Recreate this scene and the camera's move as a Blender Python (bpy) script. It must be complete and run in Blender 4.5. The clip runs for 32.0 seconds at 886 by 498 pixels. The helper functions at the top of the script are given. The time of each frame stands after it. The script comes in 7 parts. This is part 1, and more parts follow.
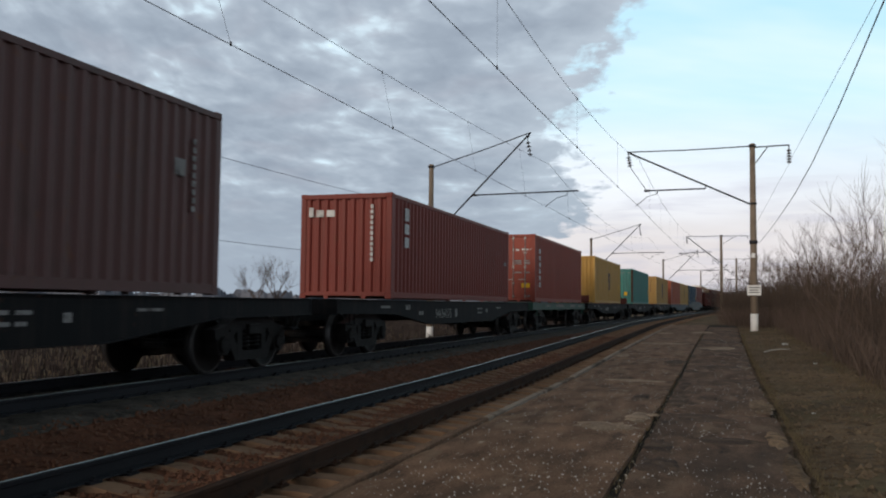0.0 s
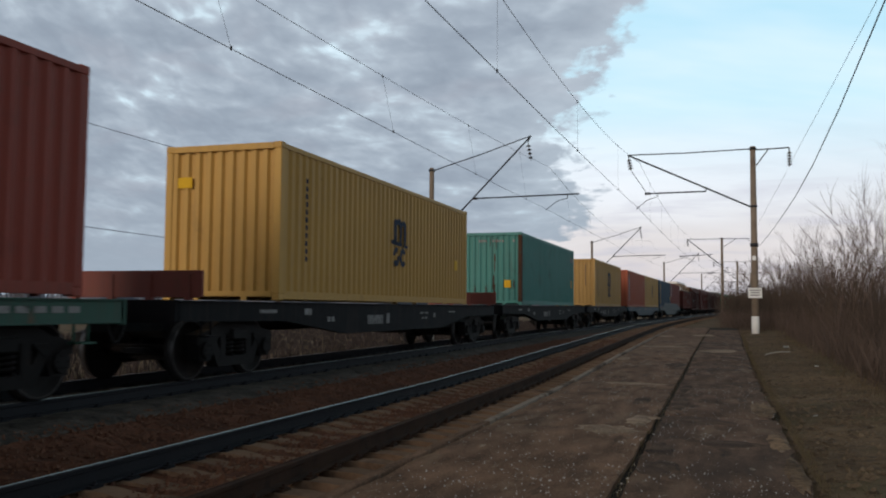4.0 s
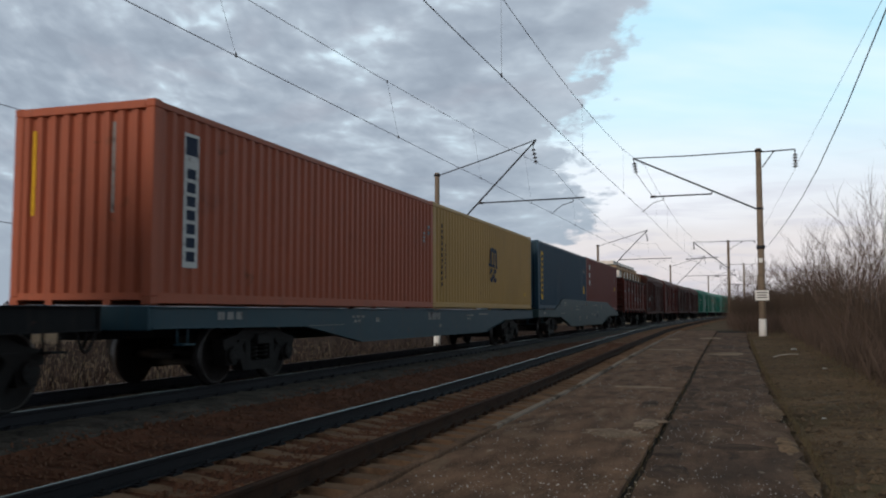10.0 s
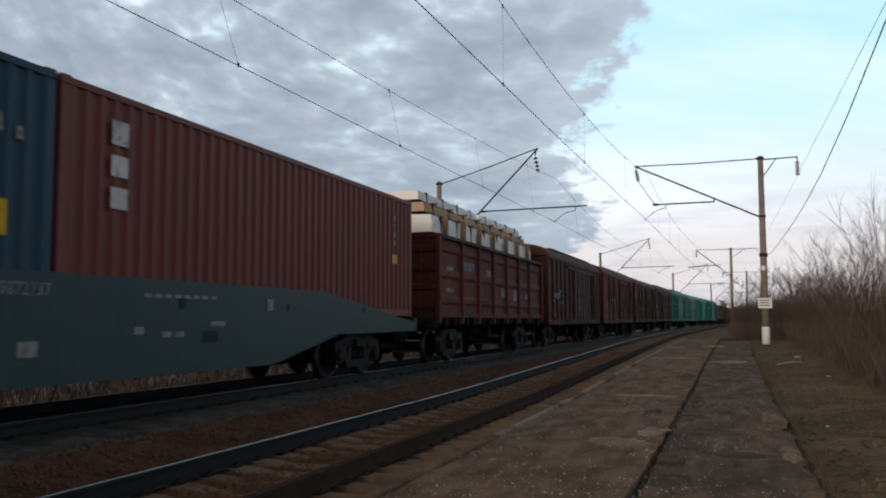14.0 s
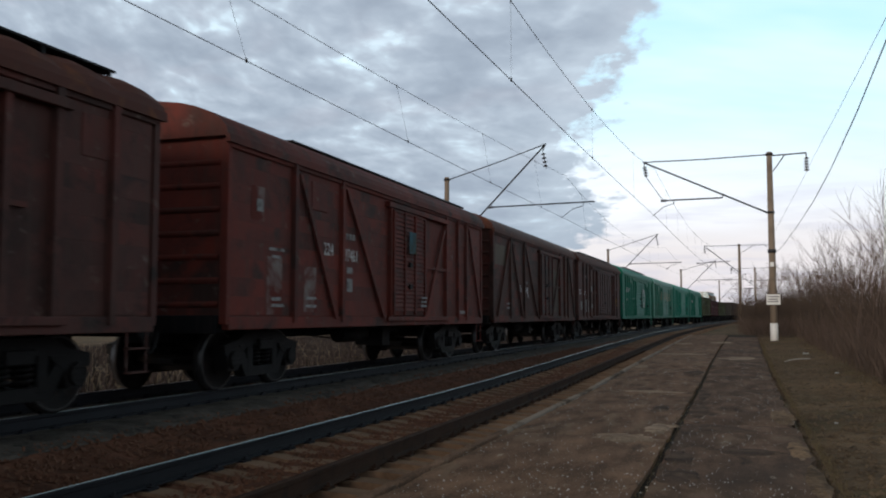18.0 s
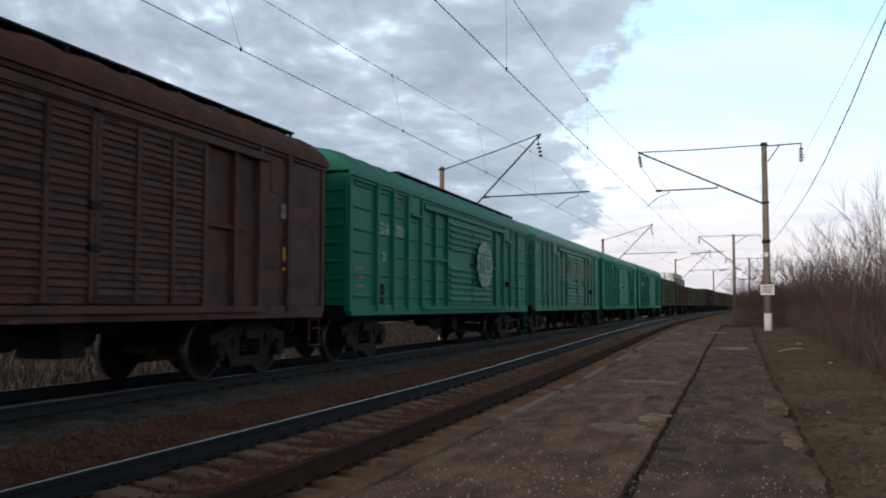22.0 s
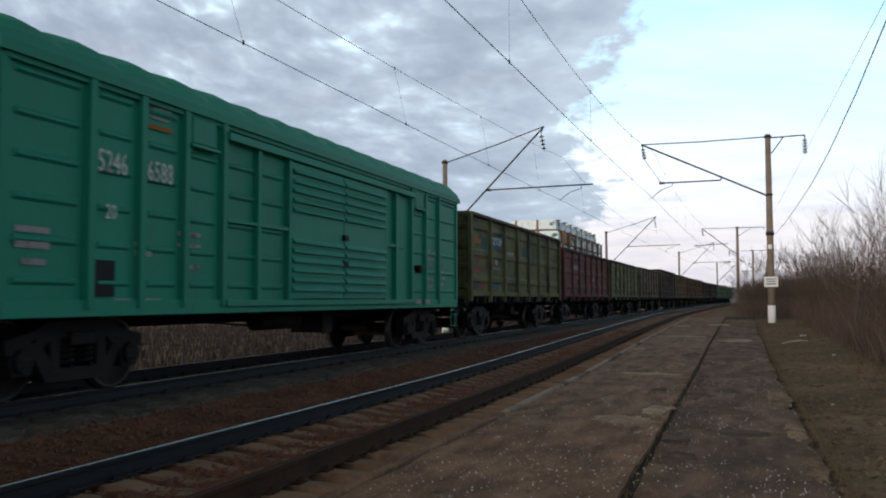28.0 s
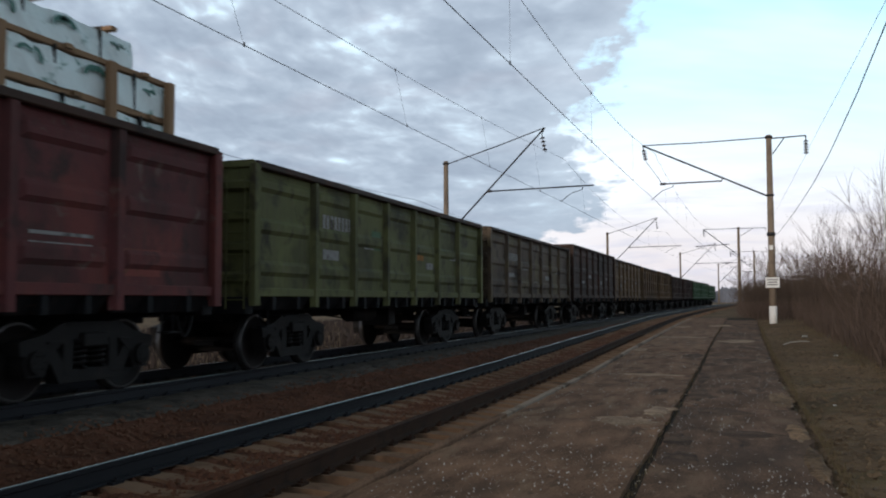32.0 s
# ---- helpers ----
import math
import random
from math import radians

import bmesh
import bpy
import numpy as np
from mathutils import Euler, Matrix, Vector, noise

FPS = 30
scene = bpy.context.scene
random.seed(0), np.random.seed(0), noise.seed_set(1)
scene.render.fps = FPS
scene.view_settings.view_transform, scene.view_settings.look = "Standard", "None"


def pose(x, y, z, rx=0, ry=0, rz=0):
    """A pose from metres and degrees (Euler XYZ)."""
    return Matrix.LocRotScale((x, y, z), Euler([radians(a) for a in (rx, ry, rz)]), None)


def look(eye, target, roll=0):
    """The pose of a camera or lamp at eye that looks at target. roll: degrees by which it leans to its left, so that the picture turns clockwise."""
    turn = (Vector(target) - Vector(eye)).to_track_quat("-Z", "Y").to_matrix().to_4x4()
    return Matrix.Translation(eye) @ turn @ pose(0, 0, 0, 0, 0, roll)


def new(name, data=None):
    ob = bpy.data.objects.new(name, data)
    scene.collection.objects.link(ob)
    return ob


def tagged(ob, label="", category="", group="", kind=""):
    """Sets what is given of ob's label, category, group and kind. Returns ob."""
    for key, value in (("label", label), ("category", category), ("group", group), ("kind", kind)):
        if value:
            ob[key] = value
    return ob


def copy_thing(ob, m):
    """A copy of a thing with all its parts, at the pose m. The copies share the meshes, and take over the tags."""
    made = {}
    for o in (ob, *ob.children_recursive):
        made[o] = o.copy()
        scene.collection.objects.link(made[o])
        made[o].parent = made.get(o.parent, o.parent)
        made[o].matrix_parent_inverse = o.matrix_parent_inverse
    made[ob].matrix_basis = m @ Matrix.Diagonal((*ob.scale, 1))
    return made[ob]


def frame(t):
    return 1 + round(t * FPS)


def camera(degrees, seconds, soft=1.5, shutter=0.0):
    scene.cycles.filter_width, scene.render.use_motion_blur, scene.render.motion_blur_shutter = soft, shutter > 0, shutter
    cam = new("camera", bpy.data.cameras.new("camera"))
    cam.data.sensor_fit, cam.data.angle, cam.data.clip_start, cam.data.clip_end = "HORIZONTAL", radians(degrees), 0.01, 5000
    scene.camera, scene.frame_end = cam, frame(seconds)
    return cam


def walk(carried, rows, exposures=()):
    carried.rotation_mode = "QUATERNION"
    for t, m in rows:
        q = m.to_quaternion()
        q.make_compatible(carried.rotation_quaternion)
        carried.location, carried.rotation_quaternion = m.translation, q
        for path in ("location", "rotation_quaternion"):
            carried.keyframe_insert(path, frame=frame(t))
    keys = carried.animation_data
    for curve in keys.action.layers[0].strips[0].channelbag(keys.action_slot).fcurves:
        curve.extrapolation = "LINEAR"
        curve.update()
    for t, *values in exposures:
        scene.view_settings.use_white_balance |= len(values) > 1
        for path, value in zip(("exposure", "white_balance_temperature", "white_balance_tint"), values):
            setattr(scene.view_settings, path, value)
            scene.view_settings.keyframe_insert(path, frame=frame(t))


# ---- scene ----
EYE_Z = 1.44  # the eye above the heads of the rails beside the platform


def aim(yaw, tilt, roll):
    """The camera's pose: degrees to the left of the line, upward, and its lean."""
    return pose(0, 0, EYE_Z, 90 + tilt, 0, yaw) @ pose(0, 0, 0, 0, 0, roll)


cam = camera(53.55, 32.0, soft=2.0, shutter=0.2)
walk(cam, [
    (0, aim(17.543, 3.599, 0.561)),
    (0.5, aim(17.638, 3.647, 0.534)),
    (1, aim(17.443, 3.683, 0.533)),
    (1.5, aim(17.529, 3.781, 0.535)),
    (2, aim(17.541, 3.817, 0.564)),
    (2.5, aim(17.595, 3.756, 0.543)),
    (3, aim(17.648, 3.727, 0.526)),
    (3.5, aim(17.572, 3.796, 0.408)),
    (5.5, aim(17.661, 3.853, 0.476)),
    (6, aim(17.667, 3.899, 0.455)),
    (6.5, aim(17.692, 3.963, 0.408)),
    (7, aim(17.752, 4.116, 0.392)),
    (7.5, aim(17.810, 4.109, 0.384)),
    (8, aim(17.896, 4.120, 0.350)),
    (8.5, aim(17.902, 4.114, 0.407)),
    (9, aim(17.809, 4.196, 0.384)),
    (9.5, aim(17.874, 4.175, 0.168)),
    (10, aim(17.971, 4.133, -0.015)),
    (10.5, aim(18.091, 4.000, 0.150)),
    (11, aim(18.119, 4.010, 0.196)),
    (11.5, aim(18.048, 4.218, 0.129)),
    (12, aim(17.895, 4.411, 0.002)),
    (12.5, aim(17.825, 4.521, -0.023)),
    (13, aim(18.135, 4.686, -0.103)),
    (13.5, aim(18.307, 4.753, -0.214)),
    (14, aim(18.123, 4.695, -0.169)),
    (14.5, aim(18.132, 4.758, -0.140)),
    (16.5, aim(18.697, 4.693, -0.169)),
    (17, aim(18.743, 4.741, -0.135)),
    (17.5, aim(18.651, 4.629, -0.051)),
    (18, aim(18.617, 4.415, -0.029)),
    (18.5, aim(18.597, 4.237, 0.118)),
    (19, aim(18.597, 4.127, 0.108)),
    (19.5, aim(18.597, 4.018, 0.098)),
    (20, aim(18.501, 3.986, -0.038)),
    (20.5, aim(18.379, 3.916, 0.022)),
    (21, aim(18.335, 3.859, 0.044)),
    (21.5, aim(18.305, 3.814, -0.009)),
    (22, aim(18.285, 3.748, 0.044)),
    (22.5, aim(18.241, 3.692, 0.110)),
    (23, aim(18.235, 3.568, -0.100)),
    (23.5, aim(18.097, 3.503, -0.157)),
    (24, aim(18.194, 3.065, -0.150)),
    (24.5, aim(18.344, 2.678, -0.116)),
    (25, aim(18.419, 2.611, 0.039)),
    (25.5, aim(18.406, 2.596, -0.020)),
    (27.5, aim(18.623, 3.170, -0.108)),
    (28, aim(18.500, 3.298, -0.127)),
    (28.5, aim(18.602, 3.342, -0.263)),
    (29, aim(18.460, 3.404, -0.174)),
    (29.5, aim(18.442, 3.451, -0.090)),
    (30, aim(18.335, 3.493, -0.061)),
    (30.5, aim(18.388, 3.508, -0.067)),
    (31, aim(18.441, 3.463, -0.215)),
    (31.5, aim(18.614, 3.400, -0.231)),
    (32, aim(18.574, 3.390, -0.252)),
], exposures=[(0, 0.31, 6400, 10), (6, 0.20, 6400, 10), (9, 0.26, 6400, 10), (14, 0.36, 6400, 10), (19, 0.47, 6320, 10), (24, 0.58, 6220, 10), (32, 0.53, 6220, 10)])


# ---- sky and light: dusk, a bank of cloud with a clear strip beside it ----
SUN_UP, SUN_FROM = 14, (-0.28, -1.0)  # degrees above the horizon; the side it comes from


def math_node(tree, op, a, b=None, clamp=False):
    n = tree.nodes.new("ShaderNodeMath")
    n.operation, n.use_clamp = op, clamp
    for i, v in enumerate((a, b)):
        if v is None:
            continue
        if isinstance(v, (int, float)):
            n.inputs[i].default_value = v
        else:
            tree.links.new(v, n.inputs[i])
    return n.outputs[0]


def ramp_node(tree, fac, stops):
    n = tree.nodes.new("ShaderNodeValToRGB")
    while len(n.color_ramp.elements) < len(stops):
        n.color_ramp.elements.new(0.5)
    for e, (at, c) in zip(n.color_ramp.elements, stops):
        e.position = at
        e.color = (*c, 1) if len(c) == 3 else c
    tree.links.new(fac, n.inputs[0])
    return n.outputs[0]


def mix_node(tree, fac, a, b, how="MIX"):
    n = tree.nodes.new("ShaderNodeMix")
    n.data_type, n.blend_type = "RGBA", how
    for sock, v in ((n.inputs[0], fac), (n.inputs[6], a), (n.inputs[7], b)):
        if isinstance(v, (int, float)):
            sock.default_value = v
        elif isinstance(v, tuple):
            sock.default_value = (*v, 1) if len(v) == 3 else v
        else:
            tree.links.new(v, sock)
    return n.outputs[2]


def noise_node(tree, vec, scale, detail=4, rough=0.55, distort=0.0):
    n = tree.nodes.new("ShaderNodeTexNoise")
    n.inputs["Scale"].default_value, n.inputs["Detail"].default_value = scale, detail
    n.inputs["Roughness"].default_value, n.inputs["Distortion"].default_value = rough, distort
    if vec is not None:
        tree.links.new(vec, n.inputs["Vector"])
    return n.outputs["Fac"]


def build_sky():
    world = bpy.data.worlds.new("dusk_sky")
    scene.world = world
    world.use_nodes = True
    t = world.node_tree
    t.nodes.clear()
    coord = t.nodes.new("ShaderNodeTexCoord")
    sep = t.nodes.new("ShaderNodeSeparateXYZ")
    t.links.new(coord.outputs["Generated"], sep.inputs[0])
    x, y, z = sep.outputs
    up = math_node(t, "MAXIMUM", z, 0.035)
    u, v = math_node(t, "DIVIDE", x, up), math_node(t, "DIVIDE", y, up)
    # the lumps lie on a dome, so that they flatten less towards the horizon
    dome = math_node(t, "ADD", math_node(t, "MAXIMUM", z, 0.0), 0.16)
    flat = t.nodes.new("ShaderNodeCombineXYZ")
    t.links.new(math_node(t, "DIVIDE", x, dome), flat.inputs[0])
    t.links.new(math_node(t, "DIVIDE", y, dome), flat.inputs[1])
    plane = flat.outputs[0]
    # clear sky: the sun's own sky, thinned by haze that pales and warms towards the horizon
    sky = t.nodes.new("ShaderNodeTexSky")
    sky.sky_type, sky.sun_disc = "NISHITA", False
    sky.sun_elevation = radians(SUN_UP)
    sky.sun_rotation = math.atan2(SUN_FROM[0], SUN_FROM[1])
    sky.air_density, sky.dust_density, sky.ozone_density = 1.0, 1.5, 2.0
    dim = mix_node(t, 1.0, sky.outputs[0], (0.06, 0.06, 0.06), "MULTIPLY")
    haze = ramp_node(t, z, [(0.0, (0.36, 0.34, 0.37)), (0.035, (0.47, 0.42, 0.43)), (0.08, (0.53, 0.49, 0.49)), (0.13, (0.55, 0.57, 0.60)), (0.22, (0.44, 0.61, 0.68)), (0.36, (0.32, 0.55, 0.66)), (1.0, (0.18, 0.34, 0.48))])
    clear = mix_node(t, 0.86, dim, haze)
    wisp = noise_node(t, plane, 0.35, 5, 0.6, 1.2)
    clear = mix_node(t, math_node(t, "MULTIPLY", math_node(t, "SUBTRACT", wisp, 0.45, True), 2.4, True), clear, (0.66, 0.68, 0.71))
    # cloud bank: flat lumps in rows that crowd together towards the horizon, greyer where thick, pale where thin
    side = math_node(t, "DIVIDE", x, math_node(t, "MAXIMUM", y, 0.1))
    over = math_node(t, "MAXIMUM", z, 0.0)
    rows = math_node(t, "LOGARITHM", math_node(t, "ADD", over, 0.09), 2.71828)
    fan = math_node(t, "DIVIDE", side, math_node(t, "ADD", over, 0.30))
    rows = math_node(t, "SUBTRACT", rows, math_node(t, "MULTIPLY", fan, 0.10))

    def layer(across, upward, detail, rough, distort, lift=0.0):
        vec = t.nodes.new("ShaderNodeCombineXYZ")
        t.links.new(math_node(t, "MULTIPLY", fan, across), vec.inputs[0])
        t.links.new(math_node(t, "MULTIPLY", rows, upward), vec.inputs[1])
        vec.inputs[2].default_value = lift
        return noise_node(t, vec.outputs[0], 1.0, detail, rough, distort)
    broad = layer(2.0, 4.2, 2, 0.5, 0.2, 3.0)
    lumps = layer(4.4, 8.5, 3, 0.5, 0.3, 0.0)
    fine = layer(15.0, 23.0, 3, 0.5, 0.3, 7.0)
    thick = math_node(t, "ADD", math_node(t, "MULTIPLY", lumps, 0.50), math_node(t, "MULTIPLY", fine, 0.26))
    thick = math_node(t, "ADD", thick, math_node(t, "MULTIPLY", broad, 0.24))
    body = ramp_node(t, thick, [(0.37, (0.192, 0.226, 0.272)), (0.44, (0.212, 0.249, 0.296)), (0.50, (0.240, 0.280, 0.328)), (0.55, (0.275, 0.318, 0.366)), (0.59, (0.322, 0.378, 0.428)), (0.62, (0.39, 0.475, 0.53)), (0.67, (0.50, 0.61, 0.67))])
    blush = math_node(t, "MULTIPLY", math_node(t, "SUBTRACT", layer(3.2, 8.0, 3, 0.5, 0.3, 15.0), 0.52, True), 4.0, True)
    body = mix_node(t, math_node(t, "MULTIPLY", blush, 0.25), body, (0.330, 0.310, 0.340))
    # its edge runs away almost along the line; unseen cloud added far right dims the wagons' sides
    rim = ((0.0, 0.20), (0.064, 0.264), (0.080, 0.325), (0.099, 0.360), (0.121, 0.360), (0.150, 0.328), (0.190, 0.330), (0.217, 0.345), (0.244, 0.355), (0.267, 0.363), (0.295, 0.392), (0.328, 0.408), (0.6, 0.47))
    border = ramp_node(t, z, [(at, (w, w, w)) for at, w in rim])
    rag = math_node(t, "SUBTRACT", layer(12.0, 15.0, 5, 0.58, 0.3, 21.0), 0.5)
    edge = math_node(t, "SUBTRACT", math_node(t, "SUBTRACT", border, 0.5), side)
    edge = math_node(t, "ADD", edge, math_node(t, "MULTIPLY", rag, 0.16))
    edge = math_node(t, "ADD", edge, math_node(t, "MULTIPLY", math_node(t, "SUBTRACT", 0.5, thick), 0.20))
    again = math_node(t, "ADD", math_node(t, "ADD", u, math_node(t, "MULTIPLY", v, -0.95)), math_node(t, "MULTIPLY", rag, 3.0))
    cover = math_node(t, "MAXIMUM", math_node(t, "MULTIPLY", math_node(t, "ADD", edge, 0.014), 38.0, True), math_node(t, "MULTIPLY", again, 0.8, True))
    # long lavender streaks low over the horizon
    streaky = t.nodes.new("ShaderNodeCombineXYZ")
    t.links.new(math_node(t, "MULTIPLY", side, 7.0), streaky.inputs[0])
    t.links.new(math_node(t, "MULTIPLY", z, 62.0), streaky.inputs[1])
    bands = math_node(t, "MULTIPLY", math_node(t, "SUBTRACT", noise_node(t, streaky.outputs[0], 1.0, 5, 0.55, 0.4), 0.5), 5.0, True)
    where = ramp_node(t, z, [(0.0, (1, 1, 1)), (0.05, (0.9, 0.9, 0.9)), (0.09, (0.7, 0.7, 0.7)), (0.15, (0.25, 0.25, 0.25)), (0.20, (0, 0, 0))])
    clear = mix_node(t, math_node(t, "MULTIPLY", bands, where), clear, (0.36, 0.36, 0.415))
    # the thin rim of the bank lets more light through
    rimlight = math_node(t, "SUBTRACT", 1.0, math_node(t, "MULTIPLY", edge, 7.0, True), True)
    body = mix_node(t, math_node(t, "MULTIPLY", rimlight, 0.45), body, (0.345, 0.395, 0.44))
    low = math_node(t, "MULTIPLY", math_node(t, "SUBTRACT", z, 0.03), 8.0, True)
    dull = mix_node(t, low, (0.222, 0.260, 0.306), body)
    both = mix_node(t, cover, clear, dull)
    # above the view the dusk sky is dimmed to cut the light on the ground
    gloom = ramp_node(t, z, [(0.0, (1, 1, 1)), (0.36, (1, 1, 1)), (0.58, (0.36, 0.33, 0.30)), (1.0, (0.20, 0.175, 0.15))])
    both = mix_node(t, 1.0, both, gloom, "MULTIPLY")
    back = t.nodes.new("ShaderNodeBackground")
    t.links.new(both, back.inputs[0])
    back.inputs[1].default_value = 1.35
    out = t.nodes.new("ShaderNodeOutputWorld")
    t.links.new(back.outputs[0], out.inputs[0])
    lamp = bpy.data.lights.new("sun", "SUN")
    lamp.energy, lamp.angle, lamp.color = 1.35, radians(24), (1.0, 0.86, 0.72)
    ob = new("sun", lamp)
    side = Vector((*SUN_FROM, 0)).normalized() * math.cos(radians(SUN_UP))
    ob.matrix_world = look((0, 0, 60), Vector((0, 0, 60)) - side - Vector((0, 0, math.sin(radians(SUN_UP)))))


build_sky()


# ---- materials ----
def surface(name, color, rough=0.7, metal=0.0, grain=0.12, grain_size=40.0, wear=(), bump=0.15, bump_size=60.0, per_piece=0.0, streak=0.0, along=1.0):
    """A procedural surface: a base colour that varies at two scales, wear as (colour, size, amount, sharpness) patches, upright streaks of
    dirt, fine relief, and a tone that differs from piece to piece; below 1, along draws the pattern out along y."""
    m = bpy.data.materials.new(name)
    m.use_nodes = True
    t = m.node_tree
    bsdf = t.nodes["Principled BSDF"]
    bsdf.inputs["Metallic"].default_value = metal
    bsdf.inputs["Specular IOR Level"].default_value = 0.5 if rough < 0.5 else 0.28 if rough < 0.65 else 0.15
    # each object takes its own piece of the pattern
    info = t.nodes.new("ShaderNodeObjectInfo")
    place = t.nodes.new("ShaderNodeVectorMath")
    place.operation = "ADD"
    t.links.new(t.nodes.new("ShaderNodeTexCoord").outputs["Object"], place.inputs[0])
    spot = t.nodes.new("ShaderNodeCombineXYZ")
    for i, far in enumerate((61.0, 37.0, 0.0)):
        t.links.new(math_node(t, "MULTIPLY", info.outputs["Random"], far), spot.inputs[i])
    t.links.new(spot.outputs[0], place.inputs[1])
    coord = place.outputs[0]
    if along != 1.0:
        drawn = t.nodes.new("ShaderNodeVectorMath")
        drawn.operation = "MULTIPLY"
        drawn.inputs[1].default_value = (1.0, along, 1.0)
        t.links.new(coord, drawn.inputs[0])
        coord = drawn.outputs[0]
    fine, broad = noise_node(t, coord, grain_size, 3), noise_node(t, coord, grain_size * 0.06, 3)
    tone = math_node(t, "ADD", math_node(t, "MULTIPLY", fine, grain), math_node(t, "MULTIPLY", broad, grain * 1.6))
    tone = math_node(t, "ADD", tone, 1.0 - grain * 1.3)
    if per_piece:
        tone = math_node(t, "ADD", tone, math_node(t, "MULTIPLY", math_node(t, "SUBTRACT", info.outputs["Random"], 0.5), per_piece))
    grey = t.nodes.new("ShaderNodeCombineColor")
    for i in range(3):
        t.links.new(tone, grey.inputs[i])
    col = mix_node(t, 1.0, tuple(color), grey.outputs[0], "MULTIPLY")
    rough_value = math_node(t, "ADD", math_node(t, "MULTIPLY", fine, 0.16), rough - 0.08, True)
    for k, (wcol, size, amount, sharp) in enumerate(wear):
        shift = t.nodes.new("ShaderNodeVectorMath")
        shift.operation = "ADD"
        shift.inputs[1].default_value = (17.3 * (k + 1), 5.1 * k, 9.7 * k)
        t.links.new(coord, shift.inputs[0])
        n = noise_node(t, shift.outputs[0], size, 6, 0.62, 0.4)
        fac = math_node(t, "MULTIPLY", math_node(t, "SUBTRACT", n, 1.0 - amount), sharp, True)
        col = mix_node(t, fac, col, tuple(wcol))
    if streak:
        sc = t.nodes.new("ShaderNodeVectorMath")
        sc.operation = "MULTIPLY"
        sc.inputs[1].default_value = (9.0, 9.0, 0.35)
        t.links.new(coord, sc.inputs[0])
        n = noise_node(t, sc.outputs[0], 1.0, 4, 0.6)
        fac = math_node(t, "MULTIPLY", math_node(t, "SUBTRACT", n, 0.5), 3.0 * streak, True)
        col = mix_node(t, fac, col, (0.07, 0.05, 0.04))
    t.links.new(col, bsdf.inputs["Base Color"])
    t.links.new(rough_value, bsdf.inputs["Roughness"])
    if bump:
        b = t.nodes.new("ShaderNodeBump")
        b.inputs["Strength"].default_value, b.inputs["Distance"].default_value = bump, 0.02
        t.links.new(noise_node(t, coord, bump_size, 4), b.inputs["Height"])
        t.links.new(b.outputs[0], bsdf.inputs["Normal"])
    return m


RUST, GRIME = (0.15, 0.055, 0.025), (0.035, 0.026, 0.021)


def old_paint(name, color, fresh, soot=(0.030, 0.020, 0.017), dust=(0.14, 0.10, 0.085)):
    """Paint of an old wagon: patches of fresher colour, soot and pale dust, differing from piece to piece."""
    return surface(name, color, 0.7, 0.0, 0.3, 5.0, [(soot, 0.45, 0.52, 5.0), (fresh, 0.8, 0.50, 7.0), (soot, 1.7, 0.45, 7.0), (dust, 3.4, 0.38, 8.0)], 0.25, 25.0, 0.08, 0.6)


def paint(name, color, rust=0.36, grime=0.42, streak=0.35, rough=0.56):
    """Weathered paint on steel."""
    return surface(name, color, rough, 0.0, 0.16, 6.0, [(GRIME, 0.9, grime, 2.2), (RUST, 2.6, rust, 7.0)], 0.12, 25.0, 0.14, streak)


